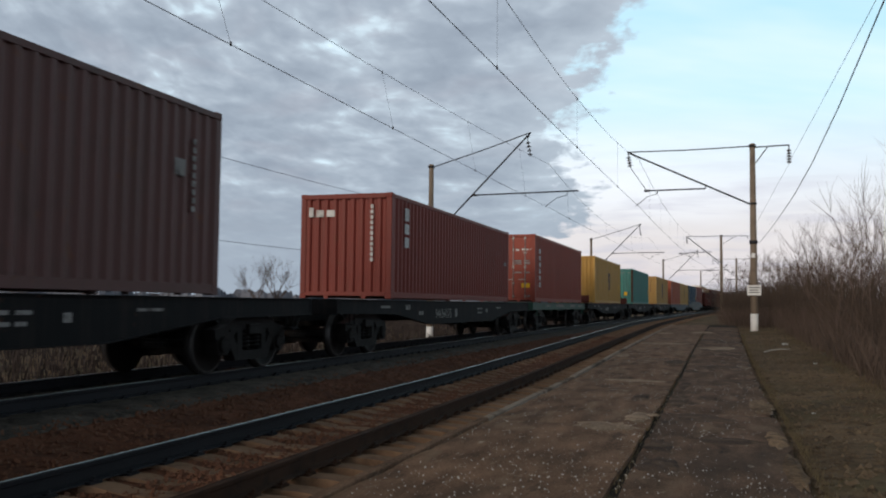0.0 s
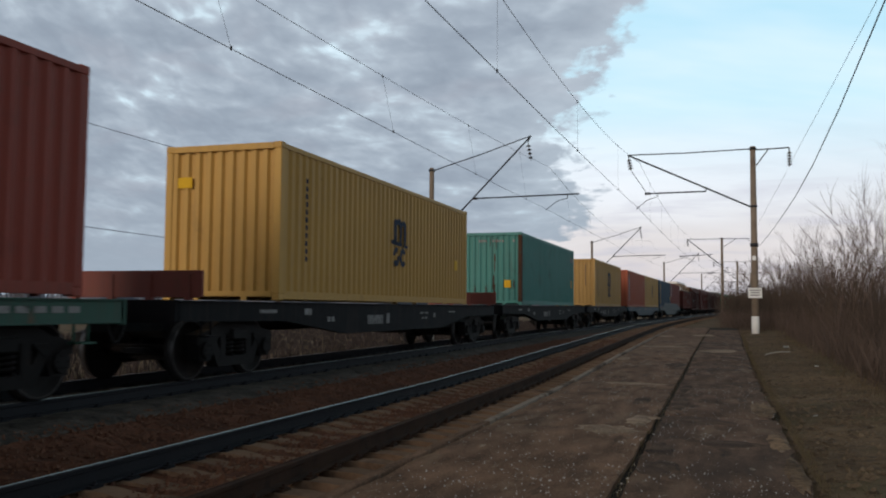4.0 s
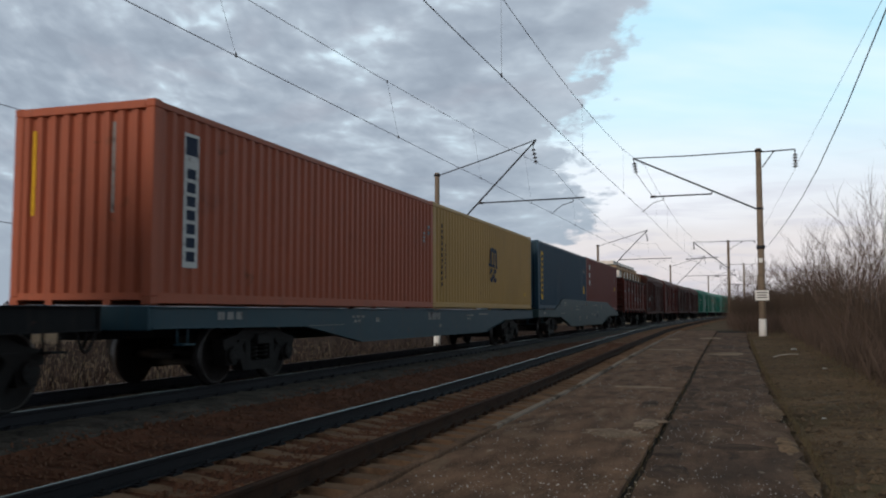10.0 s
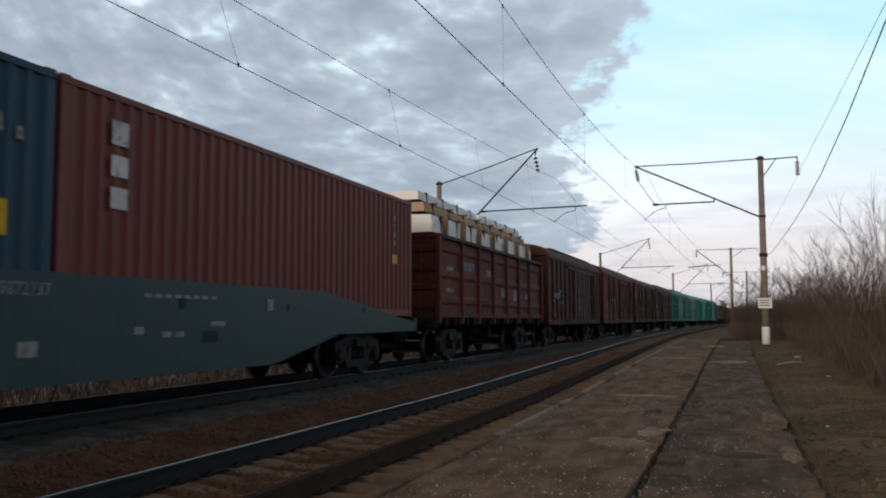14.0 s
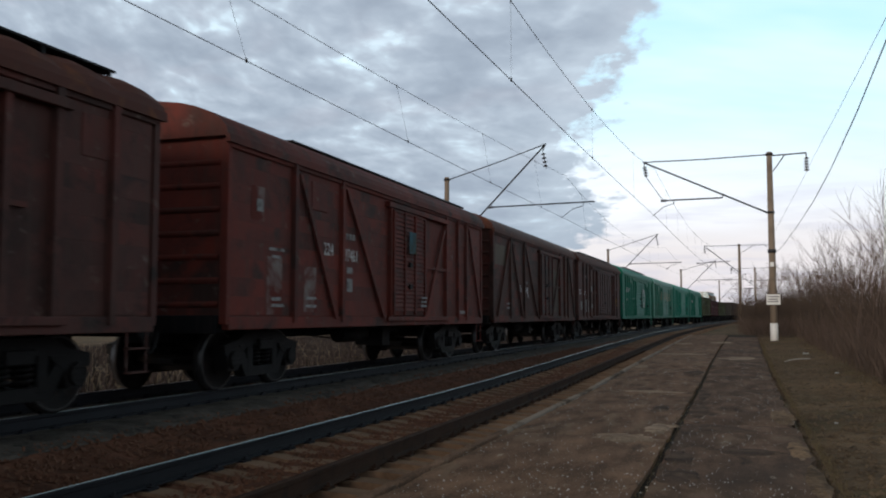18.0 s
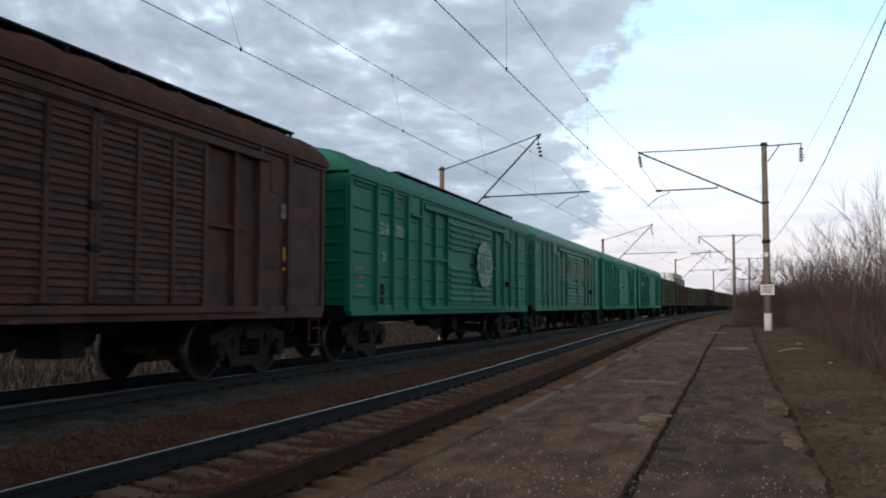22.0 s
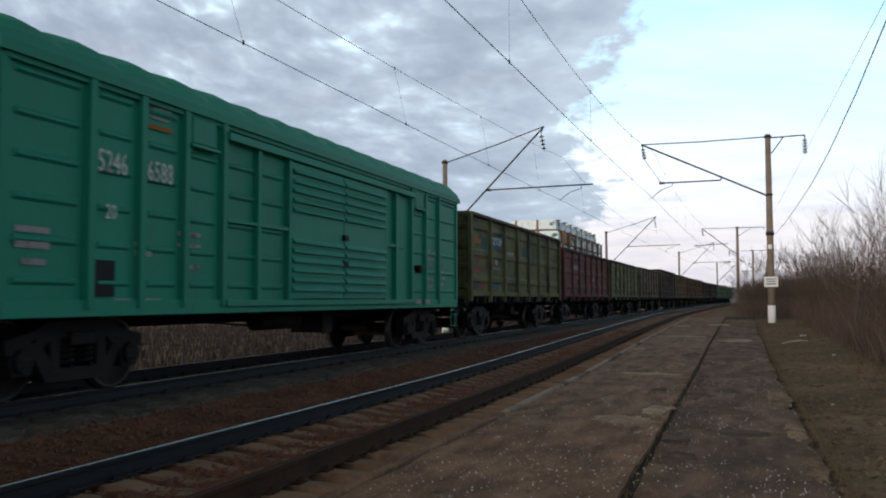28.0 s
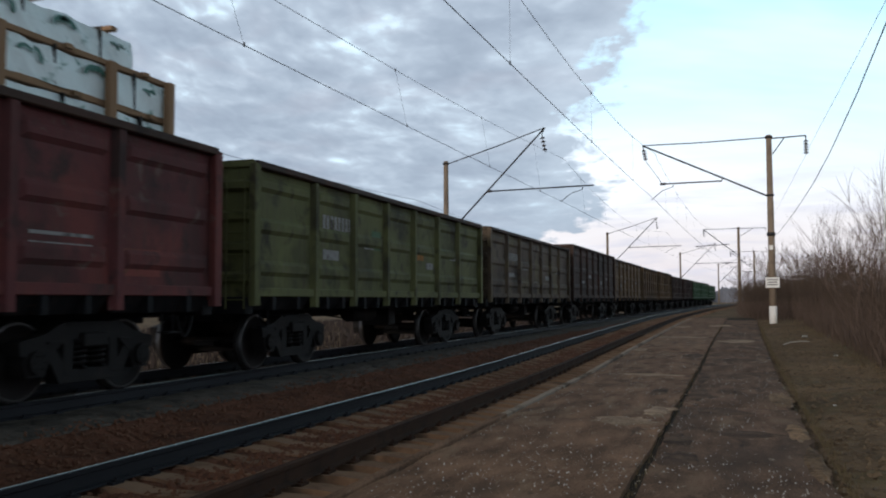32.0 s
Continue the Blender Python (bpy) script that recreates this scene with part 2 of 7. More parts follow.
MAT = {
    "concrete": surface("worn_platform_concrete", (0.172, 0.101, 0.062), 0.95, 0, 1.5, 55, [((0.092, 0.060, 0.040), 1.3, 0.49, 4), ((0.27, 0.185, 0.12), 2.2, 0.43, 5), ((0.055, 0.038, 0.027), 3.6, 0.42, 7), ((0.36, 0.28, 0.20), 11.0, 0.38, 9)], 0.15, 60, 0.2, 0.0, 0.32),
    "concrete_dark": surface("mossy_dark_concrete", (0.134, 0.081, 0.052), 0.97, 0, 1.6, 55, [((0.23, 0.155, 0.10), 1.6, 0.44, 5), ((0.062, 0.043, 0.032), 1.1, 0.48, 5), ((0.040, 0.030, 0.024), 3.0, 0.43, 8), ((0.32, 0.26, 0.19), 11.0, 0.38, 9)], 0.15, 60, 0.2, 0.0, 0.32),
    "fleck": surface("pale_grit", (0.42, 0.39, 0.35), 0.9, 0, 0.3, 30, (), 0.0),
    "sleeper_dark": surface("dark_grey_sleeper", (0.066, 0.060, 0.053), 0.95, 0, 0.3, 12, (), 0.4, 40, 0.3),
    "concrete_edge": surface("whitewashed_edge", (0.29, 0.235, 0.185), 0.95, 0, 0.3, 12, [((0.11, 0.080, 0.057), 0.6, 0.49, 9), ((0.14, 0.10, 0.07), 3.0, 0.44, 8)], 0.5, 30),
    "sleeper": surface("concrete_sleeper", (0.200, 0.126, 0.080), 0.95, 0, 0.3, 12, [((0.07, 0.043, 0.028), 1.8, 0.47, 5)], 0.5, 40, 0.35),
    "patch": surface("pale_worn_cement", (0.31, 0.225, 0.155), 0.95, 0, 1.6, 24, [((0.19, 0.118, 0.075), 3.0, 0.50, 6)], 0.5, 30),
    "damp": surface("dark_oily_stain", (0.070, 0.046, 0.033), 0.95, 0, 1.4, 24, [((0.14, 0.092, 0.06), 3.0, 0.52, 7)], 0.6, 30),
    "rubble": surface("crumbled_brown_concrete", (0.21, 0.135, 0.078), 0.95, 0, 1.7, 20, [((0.075, 0.050, 0.034), 5.0, 0.5, 6), ((0.33, 0.26, 0.19), 8.0, 0.40, 8)], 1.0, 22),
    "ballast": surface("rusty_ballast", (0.124, 0.052, 0.030), 0.95, 0, 1.2, 22, [((0.17, 0.10, 0.06), 9.0, 0.42, 6), ((0.045, 0.024, 0.016), 5.0, 0.47, 5)], 1.0, 28),
    "stone": surface("ballast_stone", (0.126, 0.060, 0.037), 0.95, 0, 0.6, 20, (), 0.3, 40),
    "rail_side": surface("rusty_rail", (0.015, 0.015, 0.018), 0.66, 0.0, 0.3, 30, (), 0.2, 80),
    "rail_rust": surface("brown_rusted_rail", (0.050, 0.026, 0.016), 0.85, 0.0, 0.4, 30, [((0.025, 0.016, 0.012), 3.0, 0.5, 5)], 0.3, 80),
    "grey_stone": surface("grey_shoulder_gravel", (0.078, 0.064, 0.052), 0.95, 0, 1.3, 24, [((0.13, 0.11, 0.09), 7.0, 0.42, 6), ((0.022, 0.018, 0.015), 5.0, 0.48, 6)], 1.0, 30),
    "rail_top": surface("polished_glint_strip", (0.40, 0.39, 0.38), 0.36, 0.9, 0.1, 50, (), 0.05, 80),
    "earth": surface("packed_dark_earth", (0.035, 0.027, 0.02), 1.0, 0, 0.4, 10, (), 0.5, 20),
    "soil": surface("dry_verge_soil", (0.155, 0.104, 0.060), 1.0, 0, 1.2, 6, [((0.098, 0.082, 0.038), 0.7, 0.52, 4), ((0.20, 0.15, 0.095), 1.6, 0.42, 5), ((0.045, 0.034, 0.024), 4.0, 0.45, 7)], 1.0, 14),
    "straw": surface("dead_grass", (0.105, 0.084, 0.048), 1.0, 0, 0.4, 5, (), 0.0),
    "reed": surface("grey_dead_reeds", (0.044, 0.034, 0.031), 1.0, 0, 0.4, 5, (), 0.0),
    "brush": surface("dead_undergrowth", (0.092, 0.068, 0.055), 1.0, 0, 0.4, 3, (), 0.0),
    "twig": surface("bare_twigs", (0.122, 0.088, 0.072), 0.95, 0, 0.4, 3, (), 0.0),
    "bark": surface("dark_bark", (0.075, 0.055, 0.042), 0.95, 0, 0.4, 6, (), 0.3, 30),
    "pole": surface("mast_concrete", (0.21, 0.165, 0.125), 0.9, 0, 0.3, 14, [((0.10, 0.075, 0.06), 1.2, 0.5, 3)], 0.3, 40, 0.1),
    "steel_dark": surface("dark_galvanised_steel", (0.035, 0.035, 0.038), 0.6, 0.5, 0.3, 20, (), 0.1),
    "wire": surface("tarnished_wire", (0.055, 0.055, 0.06), 0.6, 0.5, 0.2, 20, (), 0.0),
    "insulator": surface("brown_insulator", (0.03, 0.025, 0.025), 0.25, 0, 0.2, 20, (), 0.0),
    "white": surface("whitewash", (0.72, 0.72, 0.70), 0.8, 0, 0.15, 14, [((0.3, 0.27, 0.23), 2.0, 0.36, 5)], 0.1),
    "bogie": surface("oily_bogie_steel", (0.011, 0.0095, 0.009), 0.66, 0.0, 0.5, 12, [((0.030, 0.022, 0.017), 3, 0.42, 4)], 0.3, 40),
    "wheel": surface("dark_wheel_steel", (0.014, 0.011, 0.010), 0.7, 0.1, 0.4, 12, [((0.035, 0.022, 0.016), 4, 0.42, 4)], 0.2, 40),
    "tread": surface("polished_tread", (0.085, 0.08, 0.078), 0.45, 0.8, 0.1, 20, (), 0.0),
}


# ---- shaping tools ----
TRACK_NEAR, TRACK_FAR = -4.64, -8.786  # centre lines of the two tracks
HEAD_NEAR, HEAD_FAR = 0.0, 0.275       # tops of their rails
BODY_LIFT = 0.05                       # the wagons' bodies ride this much above their drawn height
BEND_FROM, BEND = 20.0, 2.3e-4         # the line bends gently to the right from here on
HALF_GAUGE = 0.795


def bend(y):
    return BEND * max(0.0, y - BEND_FROM) ** 2


def rise_near(y):
    """The platform and its track climb a little further on."""
    return 0.012 * (min(y, 55.0) - 18.0) + 0.003 * max(0.0, y - 55.0) if y > 18 else 0.0


def rise_far(y):
    return 0.0015 * max(0.0, y - 20.0)


def turn(y):
    """Degrees by which the line is turned at y."""
    return -math.degrees(math.atan(2 * BEND * max(0.0, y - BEND_FROM)))


def box(bm, x0, x1, y0, y1, z0, z1, bevel=0.0):
    vs = [bm.verts.new((x, y, z)) for x in (x0, x1) for y in (y0, y1) for z in (z0, z1)]
    fs = [bm.faces.new([vs[i] for i in f]) for f in ((0, 1, 3, 2), (4, 6, 7, 5), (0, 4, 5, 1), (2, 3, 7, 6), (0, 2, 6, 4), (1, 5, 7, 3))]
    if bevel:
        bmesh.ops.bevel(bm, geom=list({e for f in fs for e in f.edges}), offset=bevel, segments=1, affect="EDGES", profile=0.5)
    return bm


def tube(bm, a, b, r0, r1=None, n=8, caps=True):
    a, b = Vector(a), Vector(b)
    r1 = r0 if r1 is None else r1
    d = (b - a).normalized()
    s = d.orthogonal().normalized()
    c = d.cross(s)
    rings = []
    for p, r in ((a, r0), (b, r1)):
        rings.append([bm.verts.new(p + (s * math.cos(k * math.tau / n) + c * math.sin(k * math.tau / n)) * r) for k in range(n)])
    for k in range(n):
        f = bm.faces.new((rings[0][k], rings[0][(k + 1) % n], rings[1][(k + 1) % n], rings[1][k]))
        f.smooth = n > 5
    if caps and n > 2:
        bm.faces.new(rings[0][::-1])
        bm.faces.new(rings[1])
    return bm


def rod(bm, points, r, n=5):
    for a, b in zip(points, points[1:]):
        tube(bm, a, b, r, r, n)
    return bm


def prism(bm, outline, axis, lo, hi):
    """A closed outline of pairs, pushed along an axis from lo to hi. The pairs are the two other axes in xyz order."""
    def at(p, w):
        q = list(p)
        q.insert("xyz".index(axis), w)
        return q
    a, b = [bm.verts.new(at(p, lo)) for p in outline], [bm.verts.new(at(p, hi)) for p in outline]
    n = len(outline)
    for k in range(n):
        bm.faces.new((a[k], a[(k + 1) % n], b[(k + 1) % n], b[k]))
    bm.faces.new(a[::-1])
    bm.faces.new(b)
    return bm


def strip(bm, lines):
    """A sheet through rows of points."""
    rows = [[bm.verts.new(p) for p in line] for line in lines]
    for r, q in zip(rows, rows[1:]):
        for k in range(len(r) - 1):
            bm.faces.new((r[k], r[k + 1], q[k + 1], q[k]))
    return rows


SHARED = {}


def mesh_of(key, build):
    """The mesh that build(bm) shapes; built once for each key."""
    if key not in SHARED:
        bm = bmesh.new()
        build(bm)
        bmesh.ops.recalc_face_normals(bm, faces=bm.faces)
        me = bpy.data.meshes.new(str(key))
        bm.to_mesh(me)
        bm.free()
        me.materials.append(None)
        SHARED[key] = me
    return SHARED[key]


def part(name, bm, material, parent=None, label="", at=None):
    """Links a bmesh, or a mesh that is already made, as one object under a thing or a part."""
    if isinstance(bm, bpy.types.Mesh):
        me = bm
    else:
        bmesh.ops.recalc_face_normals(bm, faces=bm.faces)
        me = bpy.data.meshes.new(name)
        bm.to_mesh(me)
        bm.free()
        me.materials.append(None)
    ob = new(name, me)
    ob.material_slots[0].link = "OBJECT"
    ob.material_slots[0].material = material if not isinstance(material, str) else MAT[material]
    if parent is not None:
        ob.parent = parent
    if at is not None:
        ob.matrix_basis = at
    if label:
        ob["label"] = label
    return ob


def shaped(name, build, material, parent=None, label="", at=None, key=None):
    return part(name, mesh_of(key or (name, id(build)), build), material, parent, label, at)


def stations(y0, y1):
    """Places along the line, closer together near by."""
    ys, y = [y0], y0
    while y < y1:
        y += 4.0 if y < 60 else 10.0
        ys.append(min(y, y1))
    return ys


# ---- ground, tracks and platform ----
def ground_height(x, y):
    """Height of the bare ground beside the ballast."""
    x -= bend(y)
    wobble = 0.05 * noise.noise((x * 0.35, y * 0.35, 0.0)) + 0.03 * noise.noise((x * 1.3, y * 1.3, 4.0))
    if x > 0.3:
        rise = min(1.0, max(0.0, (x - 0.8) / 2.2))
        return -0.10 + 0.10 * rise + wobble + rise_near(y)
    if x < -10.5:
        drop = min(1.0, max(0.0, (-10.5 - x) / 2.2))
        return -0.15 - 0.30 * drop + wobble
    if y > 52.0 and x > -2.85:
        return -0.14 + wobble + rise_near(y)
    return -0.45


def build_ground():
    xs = [-2500, -900, -350, -150, -80, -50, -35, -26, -20, -17, -15, -13.5, -12.3, -11.5, -10.8, -10.2, -9, -6, -3, -2.8, -1.8, -0.8, 0.2, 0.6, 0.8]
    xs += [0.8 + 0.35 * k for k in range(1, 14)] + [6.5, 8, 10, 13, 18, 26, 40, 70, 140, 350, 900, 2500]
    ys = [-2500, -800, -300, -120, -60, -30, -15, -8, -3] + [0.5 * k for k in range(0, 60)] + [30 + 2 * k for k in range(0, 36)] + [105, 120, 140, 170, 210, 260, 330, 420, 600, 1000, 2500, 4500]
    bm = bmesh.new()
    strip(bm, [[(x + (bend(y) if y < 300 else bend(300)), y, ground_height(x + bend(y), y)) for x in xs] for y in ys])
    for f in bm.faces:
        f.smooth = True
    tagged(part("ground", bm, "soil"), "dry brown verge soil with sparse winter grass", "ground", kind="structure")


def ballast_height(x, y):
    """The ballast bed: two track beds, the further one higher, and their shoulders."""
    f, n = rise_far(y), rise_near(y)
    c = [(-11.6, -0.3), (-10.6, 0.02 + f), (-10.25, 0.075 + f), (-7.45, 0.075 + f), (-7.1, 0.0 + f), (-6.3, -0.225 + n), (-3.95, -0.255 + n), (-3.7, -0.33 + n), (-2.9, -0.35 + n), (-2.75, -0.36 + n)]
    for (x0, z0), (x1, z1) in zip(c, c[1:]):
        if x <= x1:
            return z0 + (z1 - z0) * max(0, x - x0) / (x1 - x0)
    return -0.3 + rise_near(y)


def build_ballast():
    xs = [-11.6 + 0.2 * k for k in range(45)]
    ys = [-40, -20, -10, -4] + [0.25 * k for k in range(0, 100)] + [25 + k for k in range(0, 50)] + [75 + 5 * k for k in range(0, 45)] + [330, 400]
    bm = bmesh.new()
    rows = []
    for y in ys:
        rows.append([(x + bend(y), y, ballast_height(x, y) + 0.035 * noise.noise((x * 4, y * 4, 1.0)) + 0.03 * noise.noise((x * 11, y * 11, 2.0))) for x in xs])
    strip(bm, rows)
    bed = tagged(part("ballast", bm, "ballast"), "rust-brown crushed stone ballast between the rails", "ballast", kind="structure")
    # greyer gravel along the shoulder of the raised track
    bm = bmesh.new()
    strip(bm, [[(x + bend(y), y, ballast_height(x, y) + 0.022 + 0.03 * noise.noise((x * 9, y * 9, 6.0)) - (0.05 if x in (-10.6, -7.05) else 0)) for x in (-10.6, -10.2, -9.8, -9.3, -8.8, -8.3, -7.9, -7.6, -7.4, -7.28, -7.18, -7.1, -7.05)] for y in ys])
    part("gravel_shoulder", bm, "grey_stone", bed, "grey gravel shoulder of the raised track")
    rng = random.Random(4)
    verts, faces = [], []
    for _ in range(13000):
        y = 4.0 + 36.0 * rng.random() ** 1.7
        x = rng.uniform(-7.3, -3.9) if rng.random() < 0.9 else rng.uniform(-3.9, -2.9)
        z, r = ballast_height(x, y), rng.uniform(0.018, 0.045)
        k = len(verts)
        spin, flat = rng.random() * 6.28, rng.uniform(0.55, 0.9)
        for a, h in ((0, 0), (1.57, 0.3), (3.14, 0), (4.71, -0.2)):
            q = r * rng.uniform(0.7, 1.25)
            verts.append((x + bend(y) + q * math.cos(a + spin), y + q * math.sin(a + spin), z + 0.01 + r * h * 0.4))
        verts.append((x + bend(y) + rng.uniform(-0.3, 0.3) * r, y + rng.uniform(-0.3, 0.3) * r, z + 0.012 + r * flat))
        faces += [(k, k + 1, k + 4), (k + 1, k + 2, k + 4), (k + 2, k + 3, k + 4), (k + 3, k, k + 4)]
    me = bpy.data.meshes.new("ballast_stones")
    me.from_pydata(verts, [], faces)
    me.materials.append(None)
    tagged(part("ballast_stones", me, "stone"), "loose brown crushed stones on the track bed", "ballast", kind="stuff")


def rail_mesh(bm, x, top, y0, y1, rise):
    side = [(-0.075, -0.18), (0.075, -0.18), (0.072, -0.165), (0.015, -0.15), (0.010, -0.05), (0.036, -0.038), (0.037, -0.006), (-0.037, -0.006), (-0.036, -0.038), (-0.010, -0.05), (-0.015, -0.15), (-0.072, -0.165)]
    rows = [[(x + bend(y) + dx, y, top + rise(y) + dz) for dx, dz in side + side[:1]] for y in stations(y0, y1)]
    strip(bm, rows)


# Only a narrow strip of the head: the rail's glint shaped as bright metal.
def head_mesh(bm, x, top, y0, y1, rise):
    side = [(-0.036, -0.0055), (-0.032, 0.0), (-0.025, 0.0), (-0.021, -0.0055)]
    strip(bm, [[(x + bend(y) + dx, y, top + rise(y) + dz) for dx, dz in side] for y in stations(y0, y1)])


def sleeper_shape(bm):
    outline = [(-1.35, 0.0), (-1.35, 0.13), (-1.1, 0.15), (-0.55, 0.15), (-0.3, 0.11), (0.3, 0.11), (0.55, 0.15), (1.1, 0.15), (1.35, 0.13), (1.35, 0.0)]
    prism(bm, outline, "y", -0.13, 0.13)


def fastening_shape(bm):
    box(bm, -0.13, 0.13, -0.08, 0.08, 0.0, 0.025)
    for s in (-0.10, 0.10):
        tube(bm, (s, 0, 0.02), (s, 0, 0.065), 0.018, 0.015, 6)
        box(bm, s - 0.03, s + 0.03, -0.035, 0.035, 0.02, 0.04)


def build_track(name, xc, head, first, count, label, rise):
    track = tagged(new(name), label, "railway track", kind="structure")
    for s in (-HALF_GAUGE, HALF_GAUGE):
        bm = bmesh.new()
        rail_mesh(bm, xc + s, head, -60, 420, rise)
        rail = part("rail", bm, "rail_rust" if s > 0 and xc > -6 else "rail_side", track, "brown rusted steel rail" if s > 0 and xc > -6 else "dark steel rail")
        bm = bmesh.new()
        head_mesh(bm, xc + s, head, -60, 420, rise)
        part("rail_head", bm, "rail_top" if s < 0 or xc < -6 else "rail_rust", rail, "thin polished strip for the rail's glint" if s < 0 or xc < -6 else "")
    rng = random.Random(int(-xc * 10))
    base = head - 0.18 - 0.165
    far = bmesh.new()
    y = first
    for k in range(330):
        m = pose(xc + bend(y), y + rng.uniform(-0.02, 0.02), base + rise(y) + rng.uniform(-0.012, 0.012), 0, 0, turn(y) + rng.uniform(-0.6, 0.6))
        if k < count:
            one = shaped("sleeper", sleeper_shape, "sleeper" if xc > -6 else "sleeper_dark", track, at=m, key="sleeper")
            for s in (-HALF_GAUGE, HALF_GAUGE):
                if 14 < k < 86:
                    shaped("fastening", fastening_shape, "rail_rust" if s > 0 and xc > -6 else "rail_side", one, at=pose(s, 0, 0.15), key="fastening")
        else:
            start = len(far.verts)
            box(far, -1.35, 1.35, -0.13, 0.13, 0.0, 0.14)
            far.verts.ensure_lookup_table()
            bmesh.ops.transform(far, matrix=m, verts=far.verts[start:])
        y += 0.545
    tagged(part("distant_sleepers", far, "sleeper", track), kind="stuff")


PLAT_L, PLAT_M, PLAT_R, PLAT_Z = -2.80, -0.81, 0.72, 0.02


def slab_shape(width, length, seed, edge):
    def build(bm):
        rng = random.Random(seed)
        nx, ny = 6, 20
        grid = []
        for j in range(ny + 1):
            line = []
            for i in range(nx + 1):
                x, y = -width / 2 + width * i / nx, length * j / ny
                z = 0.004 * noise.noise((x * 1.3 + seed, y * 1.3, 0)) + 0.003 * noise.noise((x * 5 + seed, y * 5, 0))
                if i in (0, nx):
                    x += rng.uniform(-1, 1) * 0.02 - (rng.uniform(0.02, 0.07) if edge and i == nx and rng.random() < 0.3 else 0)
                    z -= 0.012
                if j in (0, ny):
                    y += rng.uniform(-0.012, 0.012)
                    z -= 0.012
                line.append((x, y, z))
            grid.append(line)
        rows = strip(bm, grid)
        rim = [r[0] for r in rows] + rows[-1][1:] + [r[-1] for r in rows[::-1]][1:] + rows[0][::-1][1:-1]
        low = [bm.verts.new((v.co.x, v.co.y, -0.22)) for v in rim]
        for k in range(len(rim)):
            q = (k + 1) % len(rim)
            bm.faces.new((rim[k], rim[q], low[q], low[k]))
    return build


def build_platform():
    plat = tagged(new("platform"), "low worn concrete slab platform beside the track", "platform", kind="structure")
    rng = random.Random(8)
    for x0, x1, first, step in ((PLAT_L, PLAT_M, -9.6, 6.8), (PLAT_M, PLAT_R, -5.6, 6.0)):
        y, k = first, 0
        while y < 48:
            w = x1 - x0 - 0.085
            pitch = math.degrees(math.atan2(rise_near(y + step) - rise_near(y), step))
            me = mesh_of(("slab", x0, k % 6), slab_shape(w, step - 0.035, k % 6 + (20 if x0 > -1 else 0), x0 > -1))
            c = (x0 + x1) / 2
            part("slab", me, "concrete" if x0 == PLAT_L else "concrete_dark", plat, at=pose(c + bend(y), y, PLAT_Z + rise_near(y) + rng.uniform(-0.004, 0.004), pitch + rng.uniform(-0.03, 0.03), rng.uniform(-0.08, 0.08), turn(y + 3)))
            if x0 == PLAT_L:
                def lip(bm, step=step):
                    box(bm, -0.05, 0.05, 0.0, step - 0.04, -0.2, 0.012, 0.008)
                shaped("edge_stone", lip, "concrete_edge" if y > 10 else "concrete", plat, at=pose(x0 - 0.03 + bend(y), y, PLAT_Z + rise_near(y) + rng.uniform(-0.01, 0.012), pitch, 0, turn(y + 3)), key="lip")
            y += step
            k += 1
    bm = bmesh.new()
    rows = [[(PLAT_L + 0.1 + bend(y), y, -0.24 + rise_near(y)), (PLAT_L + 0.1 + bend(y), y, -0.04 + rise_near(y)), (PLAT_R - 0.1 + bend(y), y, -0.04 + rise_near(y)), (PLAT_R - 0.1 + bend(y), y, -0.24 + rise_near(y))] for y in stations(-30, 53.5)]
    strip(bm, rows)
    part("foundation", bm, "earth", plat, "packed earth under the slabs")
    build_patches(plat)


PATCHES = [("patch", -1.33, 10.6, 0.40, 0.42), ("patch", -1.02, 11.6, 0.16, 0.6), ("patch", -1.62, 17.25, 0.62, 0.30), ("patch", -2.62, 24.5, 0.26, 0.9), ("patch", -1.85, 31.0, 0.9, 0.75), ("patch", -0.05, 29.0, 0.66, 1.3),
           ("patch", -2.4, 39.5, 0.4, 1.2), ("patch", -0.9, 41.0, 0.5, 1.6), ("rubble", 0.52, 13.5, 0.19, 1.05), ("rubble", 0.60, 8.3, 0.10, 0.9), ("rubble", 0.56, 10.2, 0.12, 0.7), ("patch", -0.86, 11.9, 0.10, 0.16),
           ("damp", -0.22, 11.75, 0.42, 0.34), ("damp", -0.55, 8.2, 0.22, 0.45), ("damp", -0.62, 9.3, 0.15, 0.5), ("damp", 0.1, 9.9, 0.40, 0.28), ("damp", -0.60, 13.9, 0.16, 1.0), ("damp", -0.62, 16.6, 0.12, 0.9), ("damp", -0.05, 21.3, 0.50, 0.5),
           ("damp", 0.25, 17.9, 0.28, 0.4), ("damp", -1.1, 22.5, 0.26, 1.0), ("damp", 0.2, 25.6, 0.4, 0.5), ("damp", -1.2, 14.1, 0.14, 0.6)]


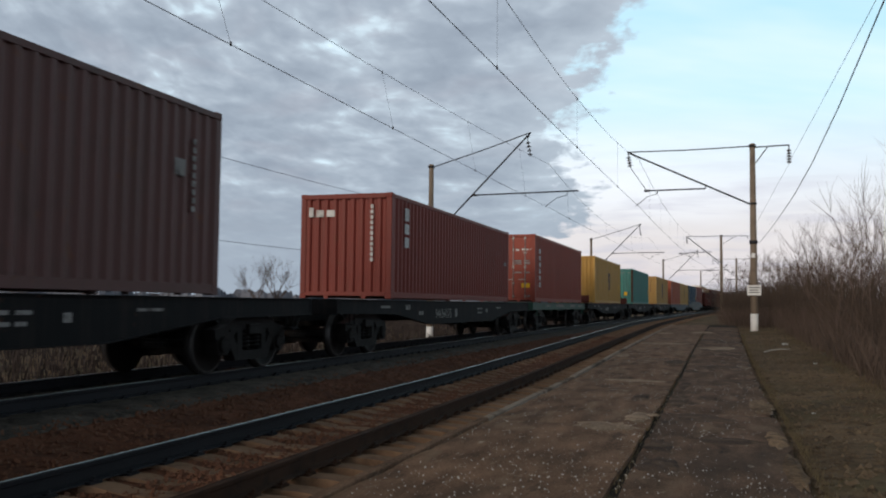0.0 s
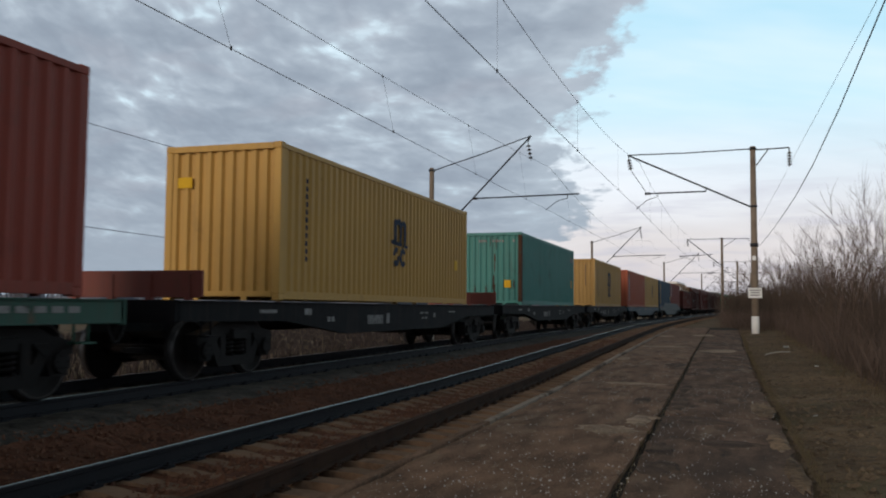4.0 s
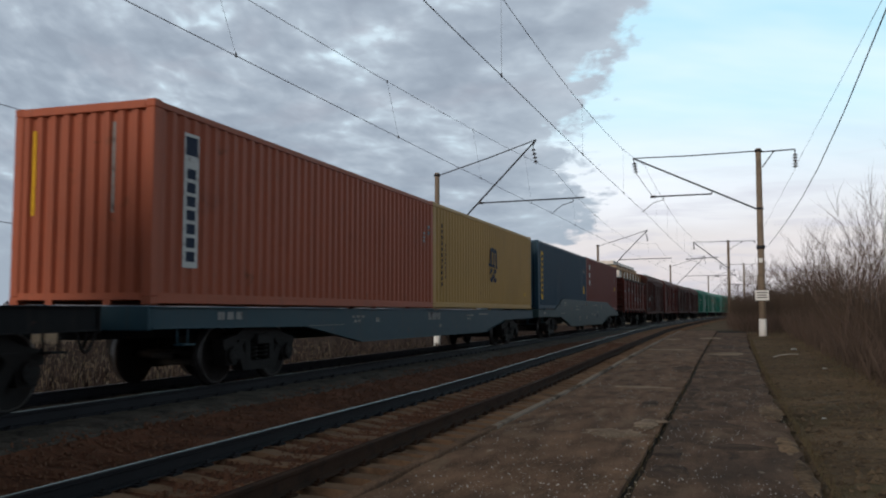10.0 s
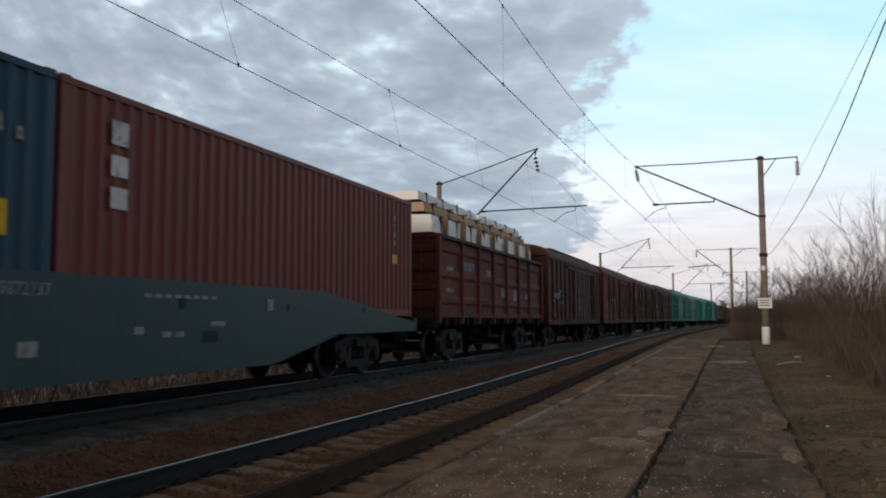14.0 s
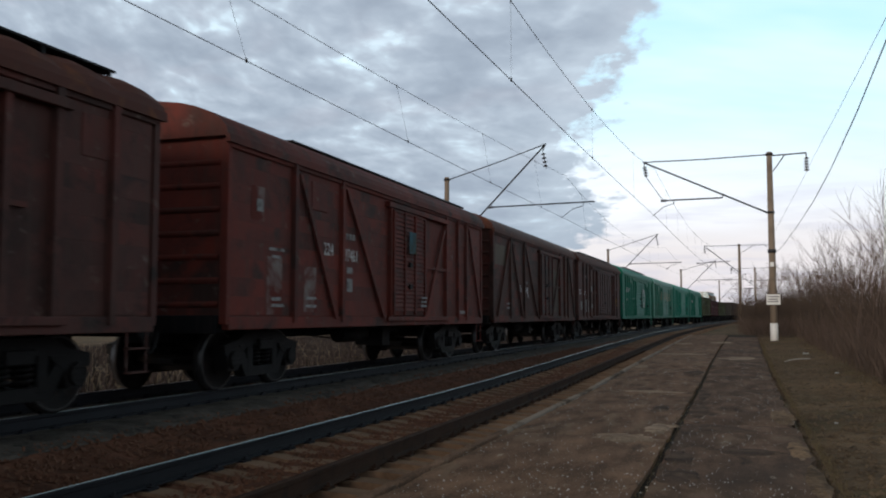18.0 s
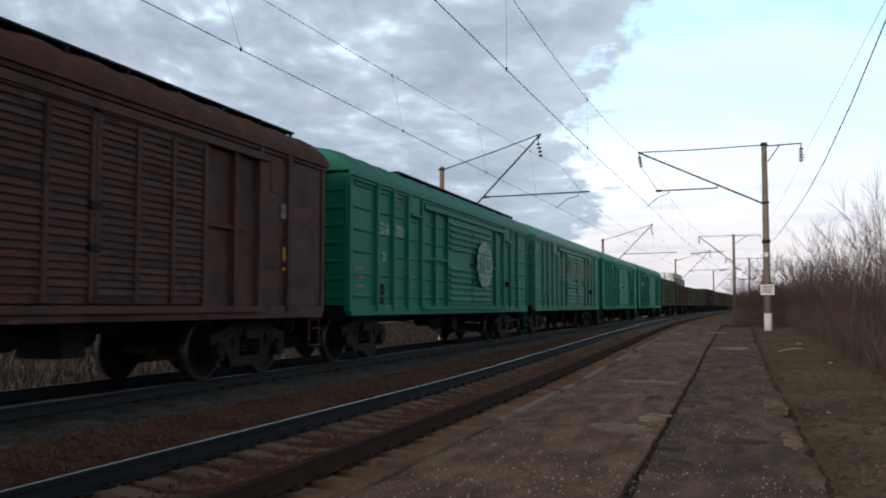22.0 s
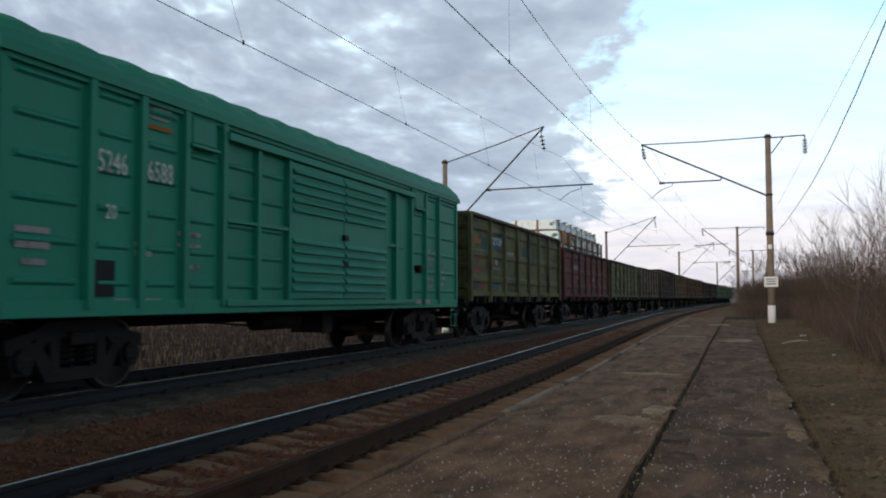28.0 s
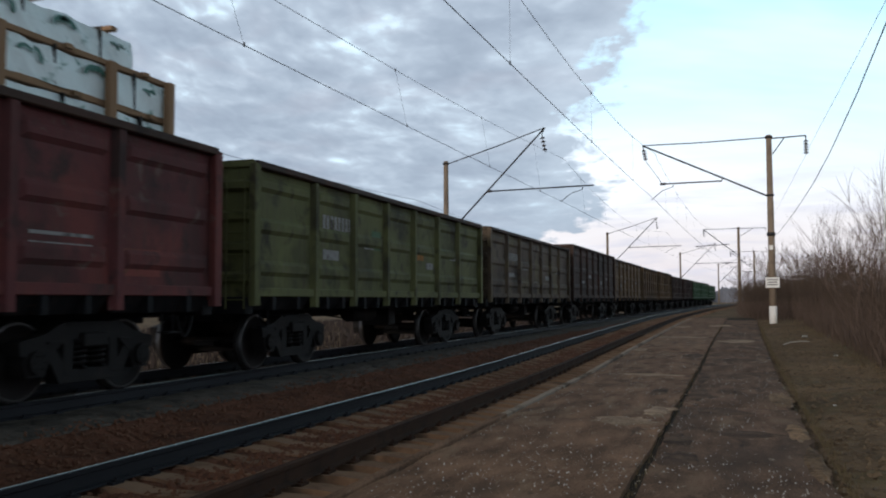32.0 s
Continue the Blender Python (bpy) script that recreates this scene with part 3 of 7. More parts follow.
def build_patches(plat):
    """Worn pale cement and dark stains on the slabs: (kind, x, y, half width, half length)."""
    rng = random.Random(15)
    for kind, x, y, w, h in PATCHES:
        bm = bmesh.new()
        n = 22
        ring = [rng.uniform(0.72, 1.1) for _ in range(n)]
        mid = bm.verts.new((0, 0, 0.011))
        inner = [bm.verts.new((0.6 * r * w * math.cos(k * math.tau / n), 0.6 * r * h * math.sin(k * math.tau / n), 0.010)) for k, r in enumerate(ring)]
        outer = [bm.verts.new((r * w * math.cos(k * math.tau / n), r * h * math.sin(k * math.tau / n), -0.003)) for k, r in enumerate(ring)]
        for k in range(n):
            q = (k + 1) % n
            bm.faces.new((mid, inner[k], inner[q]))
            bm.faces.new((inner[k], outer[k], outer[q], inner[q]))
        part("worn_patch" if kind == "patch" else "crumbled_patch" if kind == "rubble" else "stain", bm, kind, plat, "pale worn cement patch" if kind == "patch" else "crumbled brown edge of the slab" if kind == "rubble" else "dark oily stain", pose(x + bend(y), y, PLAT_Z + rise_near(y) + 0.002))


def build_grit():
    """Pale grit and crumbs lying on the slabs."""
    rng = random.Random(3)
    verts, faces = [], []
    for _ in range(7500):
        y = 5.0 + 30.0 * rng.random() ** 1.9
        x = rng.uniform(PLAT_L + 0.05, PLAT_R - 0.05)
        if noise.noise((x * 0.9, y * 0.6, 8)) < rng.uniform(-0.45, 0.5):
            continue
        r = rng.choice((0.003, 0.004, 0.005, 0.006, 0.008, 0.011))
        z = PLAT_Z + rise_near(y) + 0.004
        k, a = len(verts), rng.random() * 6.28
        for q in range(3):
            verts.append((x + bend(y) + r * math.cos(a + q * 2.1), y + 1.3 * r * math.sin(a + q * 2.1), z))
        verts.append((x + bend(y), y, z + r * 1.1))
        faces += [(k, k + 1, k + 3), (k + 1, k + 2, k + 3), (k + 2, k, k + 3)]
    me = bpy.data.meshes.new("platform_grit")
    me.from_pydata(verts, [], faces)
    me.materials.append(None)
    tagged(part("platform_grit", me, "fleck"), "pale grit scattered on the platform slabs", "grit", kind="stuff")


build_ground()
build_ballast()
build_track("track_1", TRACK_NEAR, HEAD_NEAR, -9.72, 231, "railway track of rusty rails on concrete sleepers", rise_near)
build_track("track_2", TRACK_FAR, HEAD_FAR, -8.72, 146, "raised railway track that the freight train runs on", rise_far)
build_platform()
build_grit()


# ---- catenary masts and wires ----
MAST_Y = (46.0, 101.0, 150.0, 200.0)


def insulator_shape(bm, a, b, count=4, r=0.135):
    a, b = Vector(a), Vector(b)
    tube(bm, a, b, 0.022, 0.022, 5)
    d = (b - a).normalized() * 0.04
    for k in range(count):
        p = a.lerp(b, (k + 0.8) / (count + 0.6))
        tube(bm, p - d, p + d, 0.05, r, 12)


def rods(mast, name, pts, r, material="steel_dark", n=7):
    bm = bmesh.new()
    rod(bm, pts, r, n)
    return part(name, bm, material, mast)


def mast_pole(x, y, ground, top, label, group, band=0.85):
    mast = tagged(new("catenary_mast"), label, "mast", group)
    mast.matrix_basis = pose(x + bend(y), y, 0, 0, 0, turn(y))
    bm = bmesh.new()
    tube(bm, (0, 0, ground - 0.5), (0, 0, top), 0.185, 0.13, 16)
    pole = part("pole", bm, "pole", mast)
    if not band:
        return mast
    bm = bmesh.new()
    tube(bm, (0, 0, ground - 0.2), (0, 0, ground + band), 0.191, 0.184, 16)
    part("white_band", bm, "white", pole, "whitewashed foot of the mast")
    return mast


def bracket(mast, side, tip, head, foot, ins, reg, drop, wire):
    """A bracket arm: a tie and a strut, the insulator string at its tip, and the tube that steadies the contact wire."""
    sx = -1 if side == "left" else 1
    rods(mast, "tie_rod", [(sx * 0.14, 0, head[1]), ((tip[0] + sx * 0.14) / 2, 0, (tip[1] + head[1]) / 2 - 0.04), (tip[0], 0, tip[1])], 0.030)
    rods(mast, "strut", [(sx * 0.16, 0, foot[1]), (tip[0], 0, tip[1])], 0.045)
    bm = bmesh.new()
    insulator_shape(bm, (ins[0][0], 0, ins[0][1]), (ins[1][0], 0, ins[1][1]))
    part("insulator", bm, "insulator", mast, "dark string insulator")
    rods(mast, "hanger", [(tip[0] - sx * 0.05, 0, tip[1] - 0.05), (ins[0][0], 0, ins[0][1])], 0.03)
    rods(mast, "steady_tube", [(reg[0][0], 0, reg[0][1]), (reg[1][0], 0, reg[1][1])], 0.040)
    bm = bmesh.new()
    tube(bm, (reg[0][0] - 0.12, 0, reg[0][1]), (reg[0][0] + 0.16, 0, reg[0][1]), 0.065, 0.065, 9)
    part("tube_insulator", bm, "insulator", mast)
    mid = ((drop[0] + wire[0]) / 2, (drop[1] * 0.45 + wire[1] * 0.55) + 0.12)
    rods(mast, "steady_arm", [(drop[0], 0, drop[1]), (drop[0], 0, drop[1] - 0.16), (mid[0], 0, mid[1]), (wire[0], 0, wire[1] + 0.03)], 0.018)
    for z in (head[1], foot[1]):
        bm = bmesh.new()
        tube(bm, (0, 0, z - 0.05), (0, 0, z + 0.05), 0.185, 0.185, 12)
        part("clamp", bm, "steel_dark", mast)


def platform_mast():
    x, y = 1.43, MAST_Y[0]
    m = mast_pole(x, y, 0.27, 9.58, "concrete overhead-line mast behind the platform with a white notice", "catenary masts")
    bracket(m, "left", (-6.14, 9.43), (0, 9.46), (0, 6.57), ((-6.09, 9.28), (-5.98, 8.62)), ((-5.16, 7.38), (-2.26, 7.40)), (-4.62, 7.38), (-5.72, 6.56))
    rods(m, "steady_wire", [(-5.98, 0, 8.62), (-5.16, 0, 7.38)], 0.016)
    rods(m, "hook", [(-2.26, 0, 7.40), (-2.22, 0, 7.62)], 0.03)
    rods(m, "feeder_arm", [(0.1, 0, 9.40), (1.70, 0, 9.44), (1.70, 0, 9.30)], 0.035)
    rods(m, "feeder_brace", [(0.16, 0, 8.62), (0.72, 0, 9.40)], 0.028)
    bm = bmesh.new()
    insulator_shape(bm, (1.70, 0, 9.30), (1.70, 0, 8.50), 5)
    part("insulator", bm, "insulator", m, "dark string insulator")
    bm = bmesh.new()
    tube(bm, (0, 0, 4.56), (0, 0, 4.74), 0.205, 0.205, 12)
    part("clamp", bm, "steel_dark", m)
    bm = bmesh.new()
    box(bm, -0.32, 0.32, -0.25, -0.225, 2.02, 2.52, 0.006)
    sign = part("notice_plate", bm, "white", m, "white enamel notice with dark lines")
    for k, (a, b) in enumerate(((-0.25, 0.25), (-0.22, 0.2), (-0.25, 0.22))):
        bm = bmesh.new()
        box(bm, a, b, -0.254, -0.251, 2.38 - 0.12 * k, 2.43 - 0.12 * k)
        part("notice_line", bm, COAT_SIGN, sign)
    bm = bmesh.new()
    box(bm, -0.11, 0.07, -0.215, -0.20, 3.88, 4.10, 0.004)
    part("number_plate", bm, "white", m, "small white enamel plate")


def side_mast(x, y, ground, top, near):
    """The masts further along: on the platform's side when near, else beyond the far track."""
    up = rise_near(y) if near else 0.0
    m = mast_pole(x, y, ground, top, "concrete overhead-line mast with a bracket arm" if near else "concrete overhead-line mast beyond the tracks with a raised arm", "catenary masts", 0.66 if y < 60 else 0)
    if near:
        bracket(m, "left", (-3.7, top - 0.1), (0, top - 0.1), (0, top - 3.0), ((-3.65, top - 0.25), (-3.6, top - 0.95)), ((-4.4, 7.35), (-1.0, 7.5)), (-4.1, 7.33), (-2.95, 6.6))
        rods(m, "feeder_arm", [(0.1, 0, top - 0.12), (2.75, 0, top - 0.14), (2.75, 0, top - 0.4)], 0.035)
        rods(m, "feeder_brace", [(0.16, 0, top - 1.0), (1.5, 0, top - 0.14)], 0.028)
    else:
        bracket(m, "right", (5.63, 10.70), (0, 9.05), (0, 5.16), ((5.45, 10.34), (5.63, 9.36)), ((2.49, 7.40), (8.20, 7.47)), (7.60, 7.43), (6.43, 6.64))
    return m


COAT_SIGN = surface("dark_sign_print", (0.10, 0.10, 0.10), 0.8, 0, 0.2, 10, (), 0.0)


def far_carrier(y):
    if y <= 46:
        return 7.548 + 0.03 * (y - 15.15) + 0.0005 * (y - 15.15) ** 2
    q = ((y - 46) / 52.0) % 1.0
    return 8.95 - 5.0 * q * (1 - q)


def near_carrier(y):
    if y <= 46:
        return 8.0 + 0.00216 * (y - 24.3) ** 2
    q = ((y - 46) / 52.0) % 1.0
    return 9.0 - 2.6 * q * (1 - q)


LINES = (
    # x at y = 0 and its drift, contact height at y = 0 and its climb, the carrying wire's heights, first dropper
    ("contact and carrying wires with droppers over the further track", -8.79, 0.0, 6.163, 0.010, far_carrier, (5.7, 14.36, 23.0, 31.65, 40.3, 52, 60, 68, 76, 84, 92)),
    ("contact and carrying wires with droppers over the track by the platform", -4.61, 0.011, 6.283, 0.006, near_carrier, (9.6, 17.6, 27.6, 37.6, 52, 60, 68, 76, 84, 92)),
)


def build_lines():
    for label, x0, dx, z0, dz, carrier, drops in LINES:
        line = tagged(new("overhead_line"), label, "overhead wire", "overhead lines")

        def cx(y):
            return x0 + dx * min(y, 46.0) + bend(y)

        def cz(y):
            return z0 + dz * min(y, 46.0)
        ys = [-30 + 2.0 * k for k in range(66)] + [105 + 5.0 * k for k in range(30)]
        for name, path, r in (("contact_wire", [(cx(y), y, cz(y)) for y in ys], 0.0105), ("carrying_wire", [(cx(y), y, carrier(y)) for y in ys], 0.0085)):
            bm = bmesh.new()
            rings = []
            for p in path:
                rings.append([bm.verts.new((p[0] + r * math.cos(a), p[1], p[2] + r * math.sin(a))) for a in (0, 2.09, 4.19)])
            for a, b in zip(rings, rings[1:]):
                for k in range(3):
                    bm.faces.new((a[k], a[(k + 1) % 3], b[(k + 1) % 3], b[k]))
            part(name, bm, "wire", line)
        for y in drops:
            lean = 0.62 * (carrier(y) - cz(y)) if x0 < -6 else 0.0
            a, b = Vector((cx(y), y, cz(y))), Vector((cx(y - lean), y - lean, carrier(y - lean)))
            bm = bmesh.new()
            tube(bm, a, b, 0.0035, 0.0035, 4)
            tube(bm, a - Vector((0, 0, 0.03)), a + Vector((0, 0, 0.05)), 0.022, 0.022, 6)
            tube(bm, b - Vector((0, 0, 0.05)), b + Vector((0, 0, 0.03)), 0.018, 0.018, 6)
            part("dropper", bm, "wire", line)


def free_wire(pts, sag, r, label):
    """A sagging wire from support to support."""
    bm = bmesh.new()
    rings = []
    for a, b in zip(pts, pts[1:]):
        n = 24
        for k in range(n if b is not pts[-1] else n + 1):
            q = k / n
            p = Vector(a).lerp(Vector(b), q) - Vector((0, 0, sag * 4 * q * (1 - q)))
            rings.append([bm.verts.new((p.x + r * math.cos(t), p.y, p.z + r * math.sin(t))) for t in (0, 2.09, 4.19)])
    for a, b in zip(rings, rings[1:]):
        for k in range(3):
            bm.faces.new((a[k], a[(k + 1) % 3], b[(k + 1) % 3], b[k]))
    tagged(part("feeder_wire", bm, "wire"), label, "wire", "feeder wires")


def build_masts():
    platform_mast()
    for k, y in enumerate(MAST_Y):
        if k:
            side_mast(-1.38, y, 0.3 + rise_near(y) * 0.5, 9.34, True)
        side_mast((-15.42, -15.6, -12.9, -11.5)[k], y, -0.45, 9.19 if k < 2 else 9.3, False)
    f = [(3.23, -10.0 + 4.0 * k, 8.02 + 0.013 * (4.0 * k - 30.76) + 0.00025 * (4.0 * k - 30.76) ** 2) for k in range(14)] + [(3.28, MAST_Y[0], 8.50)] + [(1.45 + bend(y), y, 9.0) for y in MAST_Y[1:]]
    free_wire(f, 0.0, 0.0075, "thin feeder wire on the mast's short arm")
    g = [(1.70, -10.0 + 4.0 * k, 4.12 + (0.0037 if k < 8.25 else 0.0007) * (4.0 * k - 33.0) ** 2) for k in range(14)] + [(1.76, MAST_Y[0], 4.66)]
    free_wire(g, 0.0, 0.0095, "thin slack cable running to the mast's clamp")
    free_wire([(-17.0, -13.0, 7.3), (-17.0, 46.0, 7.1), (-17.0 + bend(101), 101, 7.1)], 0.62, 0.011, "thin wire beyond the tracks")
    free_wire([(-17.0, -13.0, 4.8), (-17.0, 46.0, 4.0), (-17.0 + bend(101), 101, 4.0)], 0.72, 0.011, "thin low wire beyond the tracks")


build_lines()
build_masts()


# ---- winter shrubs, dead grass and far trees ----
def grow(verts, faces, rng, p, d, length, r, depth, spread, upward, sides=3, split=(2, 3), bend_by=0.22):
    """A bare branch of short straight pieces that forks."""
    steps = 3
    ring0 = None
    for k in range(steps):
        s = d.orthogonal().normalized()
        c = d.cross(s)
        rr = r * (1 - 0.45 * k / steps)
        base = len(verts)
        for i in range(sides):
            a = i * math.tau / sides
            verts.append(p + (s * math.cos(a) + c * math.sin(a)) * rr)
        if ring0 is not None:
            for i in range(sides):
                faces.append((ring0 + i, ring0 + (i + 1) % sides, base + (i + 1) % sides, base + i))
        ring0 = base
        p = p + d * (length / steps)
        d = (d + Vector((rng.uniform(-1, 1), rng.uniform(-1, 1), rng.uniform(-0.6, 1) * 0.7 + upward * 0.3)) * bend_by).normalized()
        if depth and k and rng.random() < 0.75:
            q = (d + Vector((rng.uniform(-1, 1), rng.uniform(-1, 1), rng.uniform(-0.3, 0.8))) * spread).normalized()
            grow(verts, faces, rng, p, q, length * rng.uniform(0.45, 0.7), rr * 0.55, depth - 1, spread, upward, sides, split, bend_by)
    tip = len(verts)
    verts.append(p)
    for i in range(sides):
        faces.append((ring0 + i, ring0 + (i + 1) % sides, tip))
    if depth:
        for _ in range(rng.randint(*split)):
            q = (d + Vector((rng.uniform(-1, 1), rng.uniform(-1, 1), rng.uniform(-0.2, 0.8))) * spread).normalized()
            grow(verts, faces, rng, p, q, length * rng.uniform(0.5, 0.8), r * 0.5, depth - 1, spread, upward, sides, split, bend_by)


def branch_mesh(name, seed, shoots, height, r, depth, spread, radius, upward=0.7):
    rng = random.Random(seed)
    verts, faces = [], []
    for _ in range(shoots):
        a, q = rng.random() * math.tau, radius * rng.random() ** 0.5
        d = Vector((rng.uniform(-0.35, 0.35) + 0.2 * math.cos(a), rng.uniform(-0.35, 0.35) + 0.2 * math.sin(a), 1)).normalized()
        grow(verts, faces, rng, Vector((q * math.cos(a), q * math.sin(a), -0.1)), d, height * rng.uniform(0.35, 0.6), r * rng.uniform(0.6, 1.2), depth, spread, upward)
    me = bpy.data.meshes.new(name)
    me.from_pydata([tuple(v) for v in verts], [], faces)
    me.materials.append(None)
    return me


def build_shrubs():
    stems = [branch_mesh("stems", 100 + k, 9, 3.4, 0.020, 2, 0.55, 0.8) for k in range(4)]
    twigs = [branch_mesh("twigs", 200 + k, 46, 1.9, 0.0085, 1, 0.7, 1.15) for k in range(4)]
    rng = random.Random(12)
    kinds = []
    for k in range(4):
        shrub = tagged(new("shrub"), "bare brown winter shrub with dense thin shoots", "shrub", "trackside shrubs")
        part("branch_clump", stems[k], "bark", shrub)
        part("crown", twigs[k], "twig", shrub)
        kinds.append(shrub)
    used = set()
    y = 15.5
    while y < 190:
        cols = ((3.55, 0.35), (5.1, 0.5), (6.9, 0.6), (9.0, 0.8)) if y < 70 else ((2.7, 0.4), (4.0, 0.5), (6.0, 1.0))
        for x, jitter in cols:
            k = rng.randrange(4)
            xx, yy = x + rng.uniform(-jitter, jitter), y + rng.uniform(-0.8, 0.8)
            if y > 95 and x < 5:
                xx -= 1.4
            m = pose(xx + bend(yy), yy, ground_height(xx + bend(yy), yy), rng.uniform(-4, 4), rng.uniform(-4, 4), rng.uniform(0, 360))
            size = rng.uniform(0.75, 1.12) * (0.80 if x < 4 else 1.0)
            if y < 42:
                size *= 0.60 + 0.40 * max(0.0, (y - 22.0) / 20.0)
            if k not in used:
                used.add(k)
                shrub = kinds[k]
                shrub.matrix_basis = m
            else:
                shrub = copy_thing(kinds[k], m)
            shrub.scale = (size * 1.15, size * 1.15, size)
            if 50 < y < 70 and x < 4:
                shrub = copy_thing(kinds[k], pose(2.3 + rng.uniform(-0.3, 0.3) + bend(yy), yy + 1.2, ground_height(2.3 + bend(yy), yy), 0, 0, rng.uniform(0, 360)))
                shrub.scale = (0.85, 0.85, 0.72)
        y += 1.9 if y < 45 else 2.6 if y < 90 else 4.0


    y = 50.5
    while y < 150:
        for x in (1.15, 2.3) if y < 57 else (0.5, 1.3, 2.2):
            k, yy = rng.randrange(4), y + rng.uniform(-0.8, 0.8)
            xx = x + rng.uniform(-0.35, 0.35) + bend(yy) - (0.012 * (y - 58) if y > 58 else 0)
            shrub = copy_thing(kinds[k], pose(xx, yy, ground_height(xx, yy), 0, 0, rng.uniform(0, 360)))
            size = rng.uniform(0.58, 0.74) + (0.08 if x > 1 else 0)
            shrub.scale = (size * 1.25, size * 1.25, size)
        y += 2.2 if y < 80 else 4.0


def build_bushes():
    """Taller open bushes with arching branches at the near end of the hedge."""
    rng = random.Random(71)
    shapes = [branch_mesh("bush_shape", 400 + k, 4, 5.2, 0.030, 2, 0.58, 0.6, 0.30) for k in range(3)]
    for k, (x, y, h) in enumerate(((3.75, 22.6, 0.78), (3.95, 25.2, 0.98), (3.55, 27.8, 0.80), (4.7, 29.0, 1.05), (4.1, 32.5, 0.85), (5.2, 35.5, 1.0), (4.6, 39.5, 0.85), (5.6, 43.0, 0.95))):
        bush = tagged(new("bush"), "tall open leafless bush with arching grey-brown branches", "bush", "trackside bushes")
        bush.matrix_basis = pose(x + bend(y), y, ground_height(x + bend(y), y), 0, 0, rng.uniform(0, 360))
        bush.scale = (h, h, h * 0.82)
        part("crown", shapes[k % 3], "twig", bush)


def build_saplings():
    """Tall thin shoots that stand out of the shrubs."""
    rng = random.Random(44)
    shapes = [branch_mesh("sapling_shape", 300 + k, 3, 5.2, 0.026, 3, 0.42, 0.25, 1.2) for k in range(3)]
    for k in range(26):
        y = 19 + 3.0 * k + rng.uniform(-1.2, 1.2)
        x = rng.uniform(4.6, 7.2) + (0.6 if k < 4 else 0)
        m = pose(x + bend(y), y, ground_height(x + bend(y), y), 0, 0, rng.uniform(0, 360))
        tree = tagged(new("sapling"), "tall bare sapling with thin upright branches", "sapling", "trackside saplings")
        tree.matrix_basis = m
        tree.scale = (1, 1, rng.uniform(0.8, 1.1))
        part("crown", shapes[k % 3], "twig", tree)


def blades(name, spots, label, material, width, kind="stuff"):
    verts, faces = [], []
    rng = random.Random(77)
    for x, y, z, h in spots:
        a, lean = rng.random() * math.tau, rng.uniform(0.05, 0.45)
        dx, dy = math.cos(a), math.sin(a)
        k = len(verts)
        w = width * rng.uniform(0.6, 1.3)
        verts += [(x - dy * w, y + dx * w, z), (x + dy * w, y - dx * w, z), (x + dx * h * lean * 0.5 + dy * w * 0.5, y + dy * h * lean * 0.5 - dx * w * 0.5, z + h * 0.6), (x + dx * h * lean, y + dy * h * lean, z + h)]
        faces += [(k, k + 1, k + 2), (k, k + 2, k + 3)]
    me = bpy.data.meshes.new(name)
    me.from_pydata(verts, [], faces)
    me.materials.append(None)
    tagged(part(name, me, material), label, "grass", kind=kind)


def build_grass():
    rng = random.Random(31)
    spots = []
    for _ in range(11000):
        y = 5 + 60 * rng.random() ** 1.6
        x = rng.uniform(0.75, 4.2)
        if noise.noise((x * 0.8, y * 0.5, 3)) < -0.15 and x < 3:
            continue
        xx = x + bend(y)
        spots.append((xx, y, ground_height(xx, y) - 0.01, rng.uniform(0.015, 0.055) * (1 if x < 2.4 else 2.4)))
    blades("verge_grass", spots, "short dead grass on the verge", "straw", 0.006)
    spots = []
    for _ in range(26000):
        y = 12 + 110 * rng.random() ** 1.5
        x = rng.uniform(2.7, 9.5)
        xx = x + bend(y)
        spots.append((xx, y, ground_height(xx, y) - 0.02, rng.uniform(0.3, 1.0)))
    blades("undergrowth", spots, "dense dead brown undergrowth below the shrubs", "brush", 0.009)
    spots = []
    for _ in range(62000):
        y = 2 + 120 * rng.random() ** 1.2
        x = -12.2 - 26 * rng.random() ** 1.4
        xx = x + bend(y)
        spots.append((xx, y, ground_height(xx, y) - 0.02, rng.uniform(0.10, 0.42)))
    blades("meadow_reeds", spots, "tall dead grass beyond the tracks", "reed", 0.026)
    spots = []
    for _ in range(2600):
        y = 6 + 34 * rng.random() ** 1.5
        x = PLAT_M + rng.gauss(0, 0.035) if rng.random() < 0.18 else PLAT_R + 0.02 + abs(rng.gauss(0.0, 0.06))
        spots.append((x + bend(y), y, PLAT_Z + rise_near(y) - 0.02, rng.uniform(0.02, 0.06)))
    blades("crack_weeds", spots, "dry weeds in the platform joints", "straw", 0.005)


